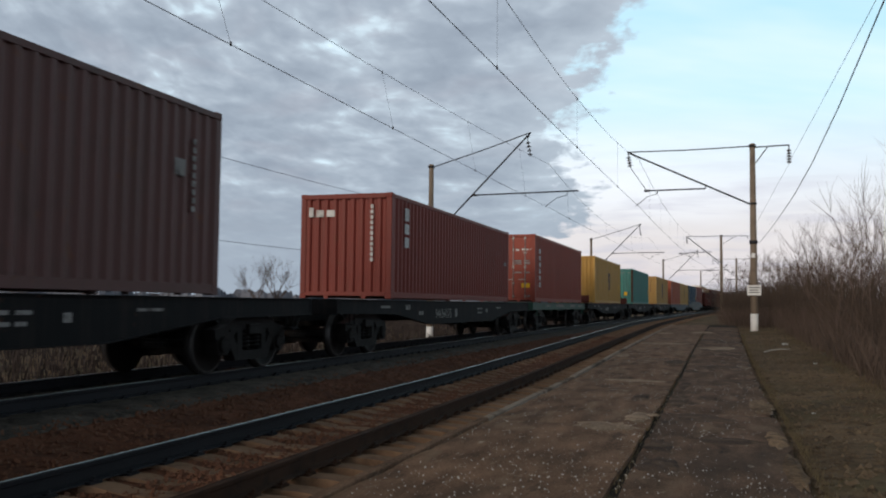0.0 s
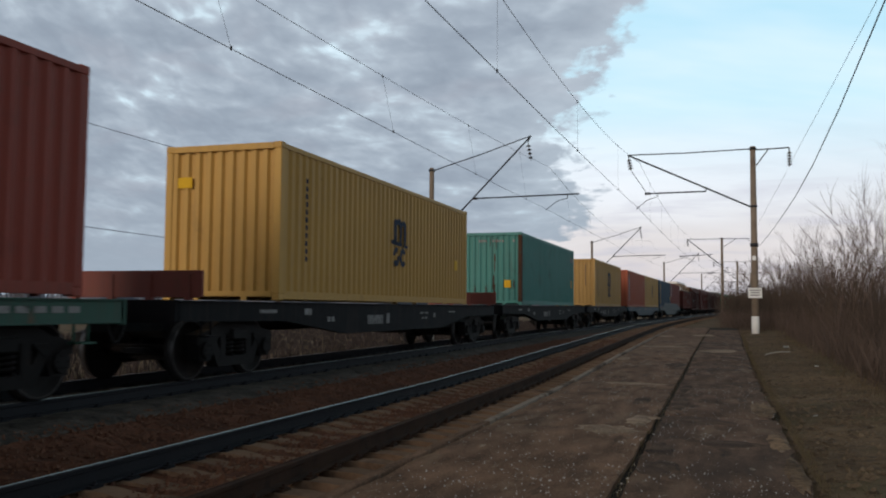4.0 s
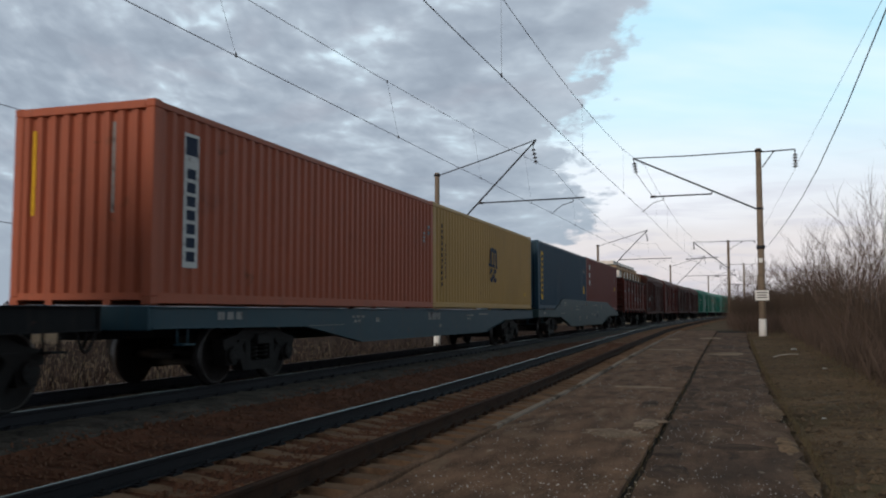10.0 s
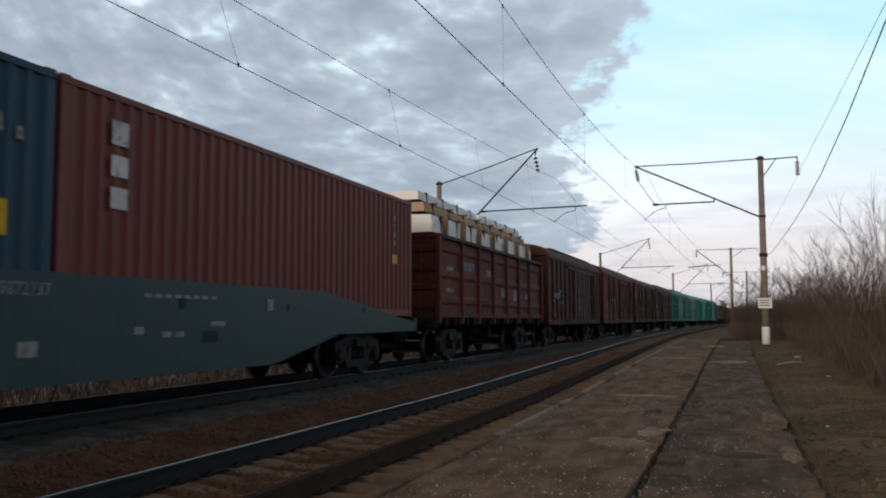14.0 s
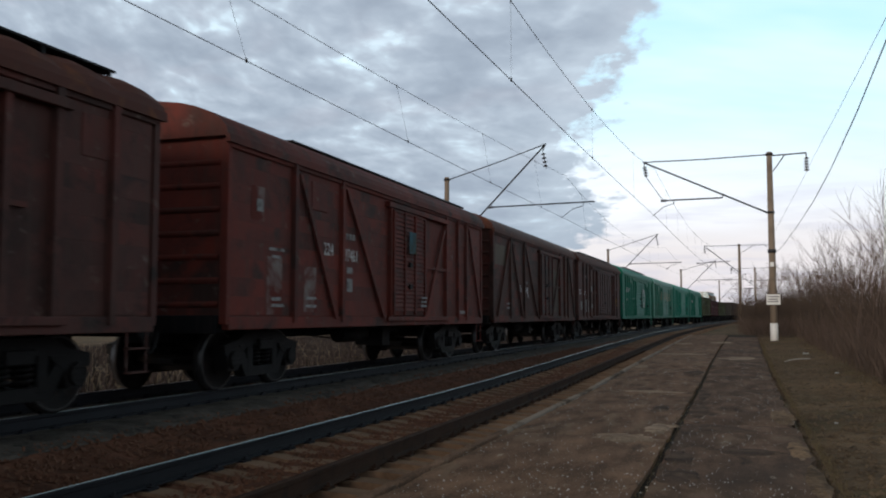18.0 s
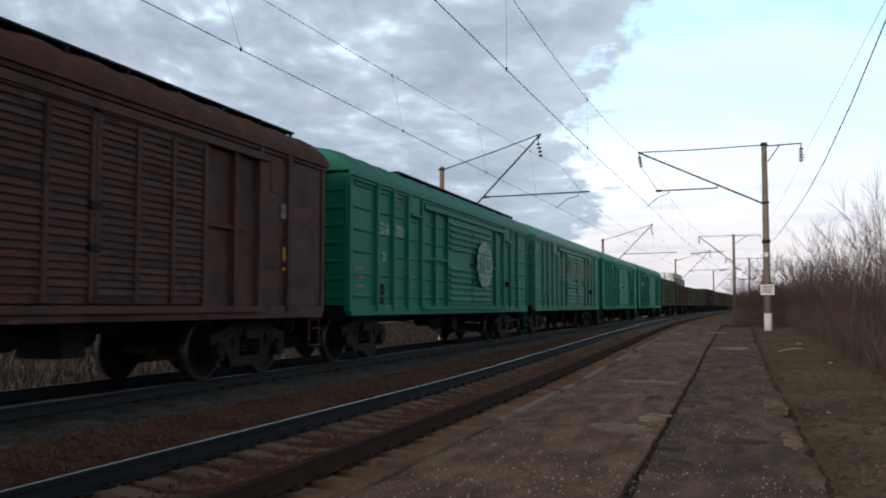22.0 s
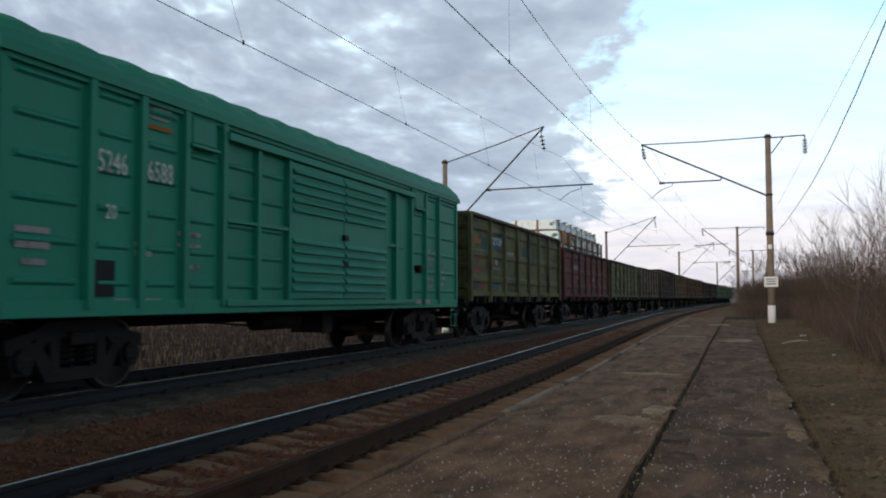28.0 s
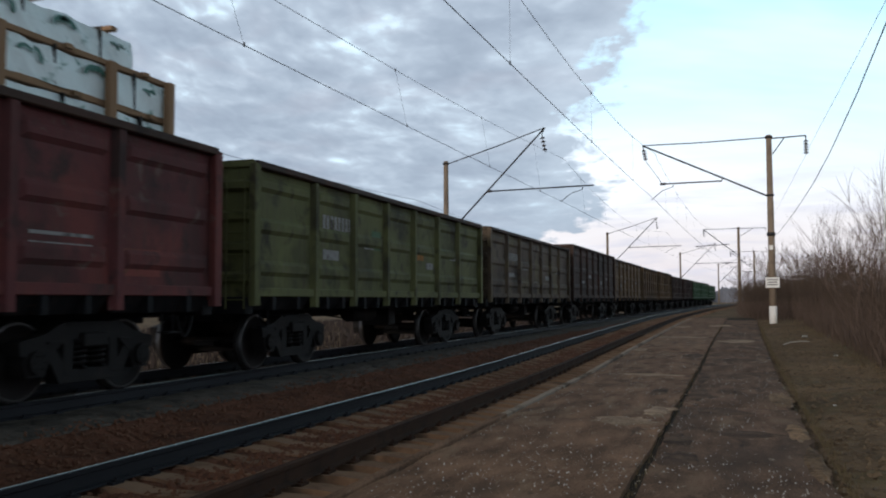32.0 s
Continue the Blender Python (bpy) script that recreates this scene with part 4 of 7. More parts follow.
def build_clods():
    """Crumbs of earth, dead leaves and bits of litter on the verge."""
    rng = random.Random(61)
    verts, faces = [], []
    for _ in range(9000):
        y = 5 + 45 * rng.random() ** 1.7
        x = rng.uniform(0.74, 3.4)
        if rng.random() < 0.12:
            x = PLAT_R + 0.03 + abs(rng.gauss(0, 0.06))
        xx, r = x + bend(y), rng.uniform(0.012, 0.05)
        z = max(ground_height(xx, y), PLAT_Z + rise_near(y) if x < PLAT_R else -1) - 0.004
        k, a = len(verts), rng.random() * 6.28
        for q in range(4):
            w = r * rng.uniform(0.6, 1.3)
            verts.append((xx + w * math.cos(a + 1.57 * q), y + w * math.sin(a + 1.57 * q), z + rng.uniform(0, 0.5) * r))
        verts.append((xx, y, z + r * rng.uniform(0.5, 1.0)))
        faces += [(k + q, k + (q + 1) % 4, k + 4) for q in range(4)]
    me = bpy.data.meshes.new("verge_clods")
    me.from_pydata(verts, [], faces)
    me.materials.append(None)
    tagged(part("verge_clods", me, "clod"), "crumbs of earth and dead leaves along the platform's broken edge", "soil", kind="stuff")
    bm = bmesh.new()
    rod(bm, [(x, y, ground_height(x, y) + dz) for x, y, dz in ((1.27, 29.0, 0.0), (1.5, 29.4, 0.05), (1.8, 29.6, 0.06), (2.07, 30.0, 0.02))], 0.018, 5)
    tagged(part("stick", bm, "fleck"), "pale bent stick lying on the verge", "stick")
    for x, y, r in ((2.1, 32.4, 0.09), (2.25, 23.9, 0.045), (1.25, 13.6, 0.025)):
        bm = bmesh.new()
        z = ground_height(x, y)
        strip(bm, [[(x + (i - 1) * r, y + (j - 1) * r, z + 0.012 + 0.6 * r * ((i + j) % 2)) for i in range(3)] for j in range(3)])
        bmesh.ops.solidify(bm, geom=bm.faces[:], thickness=0.002)
        tagged(part("paper_scrap", bm, "white"), "crumpled white paper scrap on the verge", "litter", "scraps of litter")


def build_trees():
    for k, (x, y, h, base) in enumerate(((-56, 104, 8.2, -0.6), (-61, 108, 7.4, -0.6), (-50, 118, 6.0, -0.6), (-78, 84, 5.6, -0.6), (-86, 92, 5.0, -0.6), (-68, 96, 4.6, -0.6), (9, 300, 17, 0.5), (17, 310, 20, 0.5), (3, 330, 14, 0.5), (26, 320, 18, 0.5))):
        rng = random.Random(500 + k)
        tree = tagged(new("tree"), "bare winter tree with a rounded twiggy crown" if y < 200 else "distant bare tree by the line", "tree", "bare trees")
        tree.matrix_basis = pose(x, y, base)
        verts, faces = [], []
        grow(verts, faces, rng, Vector((0, 0, -0.3)), Vector((0.03, 0, 1)), h * 0.42, h * 0.022, 0, 0.3, 1.0, 6)
        me = bpy.data.meshes.new("trunk")
        me.from_pydata([tuple(v) for v in verts], [], faces)
        me.materials.append(None)
        part("trunk", me, "bark", tree)
        verts, faces = [], []
        for _ in range(8):
            a = rng.random() * math.tau
            d = Vector((math.cos(a) * 0.8, math.sin(a) * 0.8, rng.uniform(0.5, 1.3))).normalized()
            grow(verts, faces, rng, Vector((0.02 * h, 0, h * rng.uniform(0.25, 0.42))), d, h * rng.uniform(0.25, 0.36), h * 0.009, 3, 0.75, 0.6)
        me = bpy.data.meshes.new("crown")
        me.from_pydata([tuple(v) for v in verts], [], faces)
        me.materials.append(None)
        part("crown", me, "twig", tree)
    # far belt of woods along the horizon
    verts, faces = [], []
    rng = random.Random(9)
    for k in range(700):
        a = math.radians(-75 + 120 * k / 700)
        dist = 620 + 90 * noise.noise((k * 0.05, 0, 0))
        x, y = -math.sin(-a) * dist, math.cos(a) * dist
        h = 7 + 5 * noise.noise((k * 0.11, 5, 0)) + rng.uniform(0, 4)
        i = len(verts)
        w = rng.uniform(2, 5)
        for q in range(6):
            t = q * math.tau / 6
            verts.append((x + w * math.cos(t), y + w * math.sin(t), -1))
            verts.append((x + w * 0.6 * math.cos(t), y + w * 0.6 * math.sin(t), h * rng.uniform(0.6, 0.9)))
        verts.append((x, y, h))
        for q in range(6):
            b, c = i + 2 * q, i + 2 * ((q + 1) % 6)
            faces += [(b, c, c + 1, b + 1), (b + 1, c + 1, i + 12)]
    me = bpy.data.meshes.new("far_woods")
    me.from_pydata(verts, [], faces)
    me.materials.append(None)
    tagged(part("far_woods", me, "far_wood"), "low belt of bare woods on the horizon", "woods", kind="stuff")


MAT["clod"] = surface("earth_crumbs", (0.125, 0.092, 0.06), 1.0, 0, 0.6, 9, [((0.05, 0.036, 0.025), 2.5, 0.5, 6), ((0.17, 0.13, 0.085), 3.5, 0.4, 6)], 0.0)
# The haze of distance is put into the woods' blue-grey base colour.
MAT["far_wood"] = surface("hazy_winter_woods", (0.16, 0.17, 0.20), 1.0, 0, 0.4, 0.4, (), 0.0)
build_shrubs()
build_bushes()
build_saplings()
build_grass()
build_clods()
build_trees()


# ---- the train ----
TRAIN = []    # (thing, place along the train, its lift above the rails)
WHEELS = []   # (wheelset, place of its wagon along the train, local pose)
WHEEL_R = 0.4785

COAT = {
    "tex": paint("red_brown_container_paint", (0.180, 0.031, 0.021), 0.36, 0.40),
    "old": paint("faded_brown_container_paint", (0.115, 0.055, 0.05), 0.40, 0.45, 0.6),
    "triton": paint("oxide_red_container_paint", (0.26, 0.050, 0.030), 0.38, 0.40),
    "yellow": paint("mustard_yellow_paint", (0.48, 0.275, 0.065), 0.33, 0.36, 0.25),
    "teal": paint("sea_green_paint", (0.062, 0.225, 0.195), 0.33, 0.42, 0.5),
    "ochre": paint("ochre_container_paint", (0.42, 0.25, 0.075), 0.32, 0.34, 0.25),
    "orange": paint("faded_orange_red_paint", (0.34, 0.085, 0.040), 0.36, 0.38, 0.3),
    "blue": paint("navy_blue_paint", (0.013, 0.048, 0.080), 0.32, 0.38, 0.35),
    "brick": paint("brick_red_paint", (0.17, 0.036, 0.026), 0.34, 0.38, 0.35),
    "flat_black": paint("black_wagon_paint", (0.008, 0.008, 0.009), 0.34, 0.42, 0.3, 0.75),
    "flat_green": paint("dark_green_wagon_paint", (0.03, 0.085, 0.06), 0.38, 0.45, 0.5),
    "flat_blue": paint("slate_blue_wagon_paint", (0.017, 0.053, 0.072), 0.34, 0.42, 0.4),
    "flat_grey": paint("grey_green_wagon_paint", (0.026, 0.055, 0.060), 0.34, 0.40, 0.4),
    "flap": paint("faded_red_board_paint", (0.19, 0.05, 0.035), 0.42, 0.42, 0.4),
    "ox1": old_paint("dark_oxide_paint", (0.088, 0.036, 0.029), (0.115, 0.036, 0.028)),
    "ox2": old_paint("oxide_red_wagon_paint", (0.120, 0.029, 0.021), (0.165, 0.033, 0.022), (0.045, 0.024, 0.020)),
    "ox3": old_paint("sooty_oxide_paint", (0.070, 0.031, 0.024), (0.12, 0.029, 0.021), dust=(0.10, 0.075, 0.058)),
    "ox4": old_paint("brown_oxide_paint", (0.098, 0.048, 0.040), (0.125, 0.044, 0.034), dust=(0.15, 0.11, 0.095)),
    "green": paint("bright_green_wagon_paint", (0.009, 0.180, 0.108), 0.33, 0.36, 0.3, 0.60),
    "green_mid": paint("clean_green_wagon_paint", (0.010, 0.205, 0.125), 0.33, 0.36, 0.3, 0.60),
    "green_light": paint("light_green_wagon_paint", (0.011, 0.232, 0.143), 0.33, 0.34, 0.25, 0.60),
    "green_old": paint("faded_green_wagon_paint", (0.050, 0.228, 0.146), 0.40, 0.38, 0.4, 0.56),
    "olive": old_paint("olive_green_wagon_paint", (0.104, 0.108, 0.044), (0.125, 0.128, 0.050), (0.032, 0.028, 0.018), (0.13, 0.11, 0.07)),
    "maroon": old_paint("maroon_wagon_paint", (0.112, 0.036, 0.036), (0.150, 0.044, 0.038), (0.045, 0.026, 0.024)),
    "umber": old_paint("umber_wagon_paint", (0.105, 0.078, 0.055), (0.12, 0.095, 0.05), dust=(0.13, 0.11, 0.09)),
    "rusty": old_paint("rusty_ochre_wagon_paint", (0.125, 0.072, 0.034), (0.15, 0.095, 0.04), dust=(0.16, 0.12, 0.08)),
    "coal": old_paint("soot_brown_paint", (0.050, 0.031, 0.024), (0.075, 0.036, 0.026), dust=(0.07, 0.055, 0.045)),
    "leaf": paint("leaf_green_wagon_paint", (0.038, 0.090, 0.036), 0.36, 0.40, 0.4),
    "mark": surface("chalk_white_marking", (0.55, 0.54, 0.52), 0.8, 0, 0.3, 8, [((0.12, 0.09, 0.08), 6.0, 0.45, 6)], 0.0),
    "mark_dim": surface("faded_white_marking", (0.26, 0.25, 0.24), 0.85, 0, 0.3, 8, [((0.07, 0.06, 0.055), 5.0, 0.5, 6)], 0.0),
    "mark_navy": surface("navy_marking", (0.018, 0.026, 0.05), 0.7, 0, 0.2, 8, (), 0.0),
    "mark_yellow": surface("yellow_label", (0.62, 0.36, 0.02), 0.7, 0, 0.2, 10, [((0.3, 0.17, 0.03), 6, 0.4, 6)], 0.0),
    "mark_peach": surface("faded_peach_marking", (0.40, 0.28, 0.17), 0.8, 0, 0.3, 8, [((0.026, 0.19, 0.12), 3.2, 0.50, 5)], 0.0),
    "mark_blue": surface("blue_graffiti", (0.045, 0.10, 0.125), 0.8, 0, 0.3, 6, [((0.055, 0.055, 0.03), 2.2, 0.55, 5)], 0.0),
    "mark_rose": surface("rose_graffiti", (0.20, 0.06, 0.05), 0.8, 0, 0.3, 6, [((0.06, 0.07, 0.03), 3.0, 0.5, 5)], 0.0),
    "mark_orange": surface("orange_graffiti", (0.28, 0.12, 0.03), 0.8, 0, 0.3, 6, [((0.06, 0.07, 0.03), 3.0, 0.47, 5)], 0.0),
    "rubber": surface("black_hose_rubber", (0.015, 0.015, 0.015), 0.6, 0, 0.2, 20, (), 0.0),
    "galv": surface("galvanised_lock_bar", (0.34, 0.33, 0.31), 0.5, 0.6, 0.2, 20, [((0.2, 0.08, 0.04), 6, 0.42, 6)], 0.0),
    "wood": surface("raw_timber", (0.27, 0.17, 0.10), 0.85, 0, 0.3, 10, (), 0.3, 40, 0.25),
    "wrap": surface("white_wrapping_foil", (0.70, 0.78, 0.77), 0.40, 0, 0.15, 4, [((0.42, 0.52, 0.53), 2.6, 0.45, 6), ((0.08, 0.22, 0.17), 5.0, 0.41, 12)], 0.8, 6),
    "print": surface("green_foil_print", (0.055, 0.16, 0.125), 0.5, 0, 0.3, 6, [((0.4, 0.5, 0.48), 6.0, 0.50, 8)], 0.0),
    "torn": surface("torn_grey_foil", (0.10, 0.115, 0.125), 0.5, 0, 0.3, 6, (), 0.6, 8),
    "wrap_plain": surface("dusty_white_foil", (0.78, 0.72, 0.66), 0.5, 0, 0.2, 4, [((0.30, 0.24, 0.17), 1.5, 0.42, 4)], 0.5, 5),
    "board_ends": surface("sawn_board_ends", (0.46, 0.31, 0.20), 0.85, 0, 0.35, 14, (), 0.3, 40),
}
VENT = surface("dark_vent_mesh", (0.02, 0.02, 0.02), 0.7, 0.3, 0.2, 30, (), 0.2)
ROOF = paint("weathered_roof_paint", (0.090, 0.033, 0.024), 0.46, 0.45, 0.3, 0.7)


def coat(key):
    return COAT.get(key) or MAT[key]


def on_train(ob, s, lift=0.0):
    TRAIN.append((ob, s, lift))
    return ob


def blocks(parent, name, material, rects, x, thick=0.004, label=""):
    """Flat marks on a side at x, each (y0, y1, z0, z1): the larger ones singly, the small print as one."""
    small = [r for r in rects if (r[1] - r[0]) * (r[3] - r[2]) < 0.03]
    for r in rects:
        if r not in small:
            part(name, box(bmesh.new(), min(x, x + thick), max(x, x + thick), *r), coat(material), parent, label)
    if small:
        bm = bmesh.new()
        for r in small:
            box(bm, min(x, x + thick), max(x, x + thick), *r)
        tagged(part(name if len(small) < 3 else "small_print", bm, coat(material), parent, label), kind="stuff" if len(small) > 2 else "")


def column(y, z0, z1, n, w, gap=0.35):
    """Upright row of n small marks, for lettering that cannot be read."""
    step = (z0 - z1) / n
    return [(y - w / 2 * (0.8 + 0.2 * ((k * 7) % 3)), y + w / 2, z0 - step * (k + 1 - gap), z0 - step * k) for k in range(n)]


def line_of(y0, y1, z, h, n, gap=0.3):
    step = (y1 - y0) / n
    return [(y0 + step * k, y0 + step * (k + 1 - gap), z, z + h) for k in range(n)]


def lettering(parent, words, y, z, size, x, material="mark", label="", narrow=1.0):
    """Words that can be read, upright on the side that faces +x; they start at y."""
    cu = bpy.data.curves.new("lettering", "FONT")
    cu.body, cu.size, cu.extrude, cu.resolution_u = words, size, 0.002, 2
    tmp = new("lettering_shape", cu)
    me = bpy.data.meshes.new_from_object(tmp.evaluated_get(bpy.context.evaluated_depsgraph_get()))
    bpy.data.objects.remove(tmp)
    me.transform(Matrix.Diagonal((narrow, 1.0, 1.0, 1.0)))
    me.materials.clear()
    me.materials.append(None)
    return part("lettering", me, coat(material), parent, label, at=pose(x, y, z) @ pose(0, 0, 0, 90, 0, 90))


# -- containers --
def corrugated(bm, span, z0, z1, depth, pitch, flip=1, flat=0.27):
    """A folded sheet in the plane of its first axis and z, folded towards -x."""
    n = max(1, round(span / pitch))
    p = span / n
    pts = []
    for k in range(n):
        o = -span / 2 + k * p
        dip = p * (1 - 2 * flat) / 2 if flat < 0.35 else p * 0.16
        pts += [(o, 0), (o + p * flat, 0), (o + p * flat + dip, -depth), (o + p - dip, -depth)]
    pts.append((span / 2, 0))
    strip(bm, [[(x * flip, y, z) for y, x in pts] for z in (z0, z1)])


CL, CW = 12.192, 1.219


def container(name, s_front, h, key, label, door_end=False):
    box_mat = coat(key)
    c = tagged(new(name), label, "container", "shipping containers")
    inner = CL - 0.34
    for sx in (1, -1):
        def side(bm):
            corrugated(bm, inner, 0.16, h - 0.10, 0.042, 0.2785)
        shaped("side_panel", side, box_mat, c, at=pose(sx * (CW - 0.006), 0, 0, 0, 0, 0 if sx > 0 else 180), key=("side", h))

        def rail_low(bm):
            box(bm, -0.03, 0.03, -inner / 2, inner / 2, 0.02, 0.17, 0.008)
        shaped("bottom_rail", rail_low, box_mat, c, at=pose(sx * (CW - 0.035), 0, 0), key="rail_low")

        def rail_high(bm):
            box(bm, -0.03, 0.03, -inner / 2, inner / 2, h - 0.115, h - 0.02, 0.008)
        shaped("top_rail", rail_high, box_mat, c, at=pose(sx * (CW - 0.03), 0, 0), key=("rail_high", h))
        for sy in (-1, 1):
            def post(bm):
                box(bm, -0.075, 0.075, -0.085, 0.085, 0.118, h - 0.118, 0.012)
            shaped("corner_post", post, box_mat, c, at=pose(sx * (CW - 0.077), sy * (CL / 2 - 0.087), 0), key=("post", h))
            for z in (0, h - 0.118):
                def casting(bm):
                    box(bm, -0.081, 0.081, -0.089, 0.089, 0, 0.118, 0.01)
                    for d in (-1, 1):
                        box(bm, -0.035, 0.035, d * 0.0875, d * 0.092, 0.03, 0.09)
                shaped("corner_casting", casting, box_mat, c, at=pose(sx * (CW - 0.081), sy * (CL / 2 - 0.089), z), key="casting")
    bm = bmesh.new()
    n = 40
    pts = []
    for k in range(n):
        o = -inner / 2 + inner * k / n
        pts += [(o, 0), (o + 0.08, 0), (o + 0.13, -0.02), (o + 0.22, -0.02)]
    pts.append((inner / 2, 0))
    strip(bm, [[(x, y, h - 0.03 + z) for y, z in pts] for x in (-CW + 0.05, CW - 0.05)])
    part("roof", bm, box_mat, c)
    bm = bmesh.new()
    box(bm, -CW + 0.06, CW - 0.06, -inner / 2, inner / 2, 0.06, 0.15)
    part("floor", bm, box_mat, c)
    wide = 2 * CW - 0.31
    for sy in (-1, 1):
        e = sy * (CL / 2 - 0.02)
        bm = bmesh.new()
        box(bm, -wide / 2, wide / 2, e - 0.03, e + 0.018, h - 0.13, h - 0.012, 0.006)
        part("end_header", bm, box_mat, c)
        bm = bmesh.new()
        box(bm, -wide / 2, wide / 2, e - 0.03, e + 0.018, 0.07, 0.17, 0.006)
        for px in (-0.5, 0.5):
            box(bm, px - 0.06, px + 0.06, e - 0.028, e + 0.014, 0.0, 0.075)
        part("end_sill", bm, box_mat, c)
        if door_end and sy < 0:
            for dx in (-1, 1):
                bm = bmesh.new()
                lo, hi = (0.008, wide / 2) if dx > 0 else (-wide / 2, -0.008)
                box(bm, lo, hi, e + 0.0, e + 0.035, 0.18, h - 0.14, 0.006)
                for k in range(5):
                    z = 0.30 + (h - 0.62) * k / 4.6
                    box(bm, lo + 0.06, hi - 0.06, e - 0.018, e + 0.002, z, z + 0.30, 0.012)
                leaf = part("door", bm, box_mat, c)
                for px in (0.26, 0.78):
                    bm = bmesh.new()
                    tube(bm, (dx * px, e - 0.045, 0.12), (dx * px, e - 0.045, h - 0.08), 0.019, 0.019, 8)
                    for z in (0.2, 0.75, h * 0.5, h - 0.7, h - 0.22):
                        box(bm, dx * px - 0.05, dx * px + 0.05, e - 0.05, e - 0.005, z, z + 0.07)
                    part("lock_bar", bm, coat("galv"), leaf, "galvanised lock bar")
                    bm = bmesh.new()
                    box(bm, dx * px - 0.02, dx * px + 0.30 * dx, e - 0.075, e - 0.06, 0.93, 0.965) if dx < 0 else box(bm, dx * px - 0.28, dx * px + 0.02, e - 0.075, e - 0.06, 0.93, 0.965)
                    part("handle", bm, coat("galv"), leaf)
        else:
            def end(bm):
                corrugated(bm, wide, 0.165, h - 0.12, 0.06, 0.235, 1, 0.38)
            shaped("end_panel", end, box_mat, c, at=pose(0, e - sy * 0.004, 0, 0, 0, -90 if sy < 0 else 90), key=("end", h))
    on_train(c, s_front + CL / 2, 1.222)
    return c


def end_marks(c, material, rects, label=""):
    """Flat marks on the leading end, each (x0, x1, z0, z1)."""
    y = -CL / 2 + 0.014
    for x0, x1, z0, z1 in rects:
        name = "rust_stain" if material == "rust_patch" else "warning_label" if label.startswith("yellow") else "marking"
        bm = bmesh.new()
        if material == "rust_patch":
            rng = random.Random(int(x0 * 97 + z0 * 31))
            m, h = (x0 + x1) / 2, (x1 - x0) / 2
            left = [(m - h * rng.uniform(0.25, 1.0) * (0.35 + 0.65 * math.sin(math.pi * (k + 0.5) / 8)), z0 + (z1 - z0) * k / 7) for k in range(8)]
            right = [(m + h * rng.uniform(0.25, 1.0) * (0.35 + 0.65 * math.sin(math.pi * (k + 0.5) / 8)), z0 + (z1 - z0) * k / 7) for k in range(8)]
            prism(bm, left + right[::-1], "y", y - 0.004, y)
        else:
            box(bm, x0, x1, y - 0.004, y, z0, z1)
        part(name, bm, coat(material), c, label)


SIDE = CW + 0.002
LOGO = (6.2, 6.10, 6.34)  # where the emblems stand, from each container's leading end


def side_y(d):
    """Distance from the leading end to a container's own y."""
    return -CL / 2 + d


def logo(c, y, z, k=1.0):
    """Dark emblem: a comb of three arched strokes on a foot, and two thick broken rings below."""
    def at(py, pz):
        return (y + k * py, z + k * pz)

    def shape(outline):
        part("emblem", prism(bmesh.new(), [at(*q) for q in outline], "x", SIDE, SIDE + 0.004), coat("mark_navy"), c, "dark blue shipping emblem")
    shape([(-0.62, 0.0), (-0.62, 0.72), (-0.54, 0.84), (-0.34, 0.84), (-0.34, 0.0)])
    shape([(-0.34, 0.62), (-0.34, 0.78), (-0.22, 0.86), (-0.02, 0.86), (0.15, 0.74), (0.15, 0.0), (-0.06, 0.0), (-0.06, 0.60), (-0.16, 0.68)])
    shape([(0.15, 0.60), (0.15, 0.76), (0.28, 0.84), (0.48, 0.82), (0.62, 0.68), (0.62, -0.06), (0.36, -0.06), (0.36, 0.58), (0.28, 0.66)])
    shape([(-0.88, -0.02), (-0.88, 0.07), (-0.72, 0.10), (0.20, 0.02), (0.20, -0.10), (-0.74, -0.06)])
    shape([(0.36, -0.12), (0.36, -0.02), (0.74, -0.02), (0.80, -0.08), (0.74, -0.14)])
    for mid, gaps in ((-0.37, (1, 2, 8, 9)), (0.29, (0, 1, 15))):
        ring = [math.tau * (q - 0.5) / 16 for q in range(17)]
        bm = bmesh.new()
        for q in range(16):
            if q in gaps:
                continue
            a, b = ring[q], ring[q + 1]
            prism(bm, [at(mid + 0.31 * math.cos(a), -0.48 + 0.34 * math.sin(a)), at(mid + 0.31 * math.cos(b), -0.48 + 0.34 * math.sin(b)), at(mid + 0.12 * math.cos(b), -0.48 + 0.15 * math.sin(b)), at(mid + 0.12 * math.cos(a), -0.48 + 0.15 * math.sin(a))], "x", SIDE, SIDE + 0.004)
        part("emblem", bm, coat("mark_navy"), c, "dark blue shipping emblem")


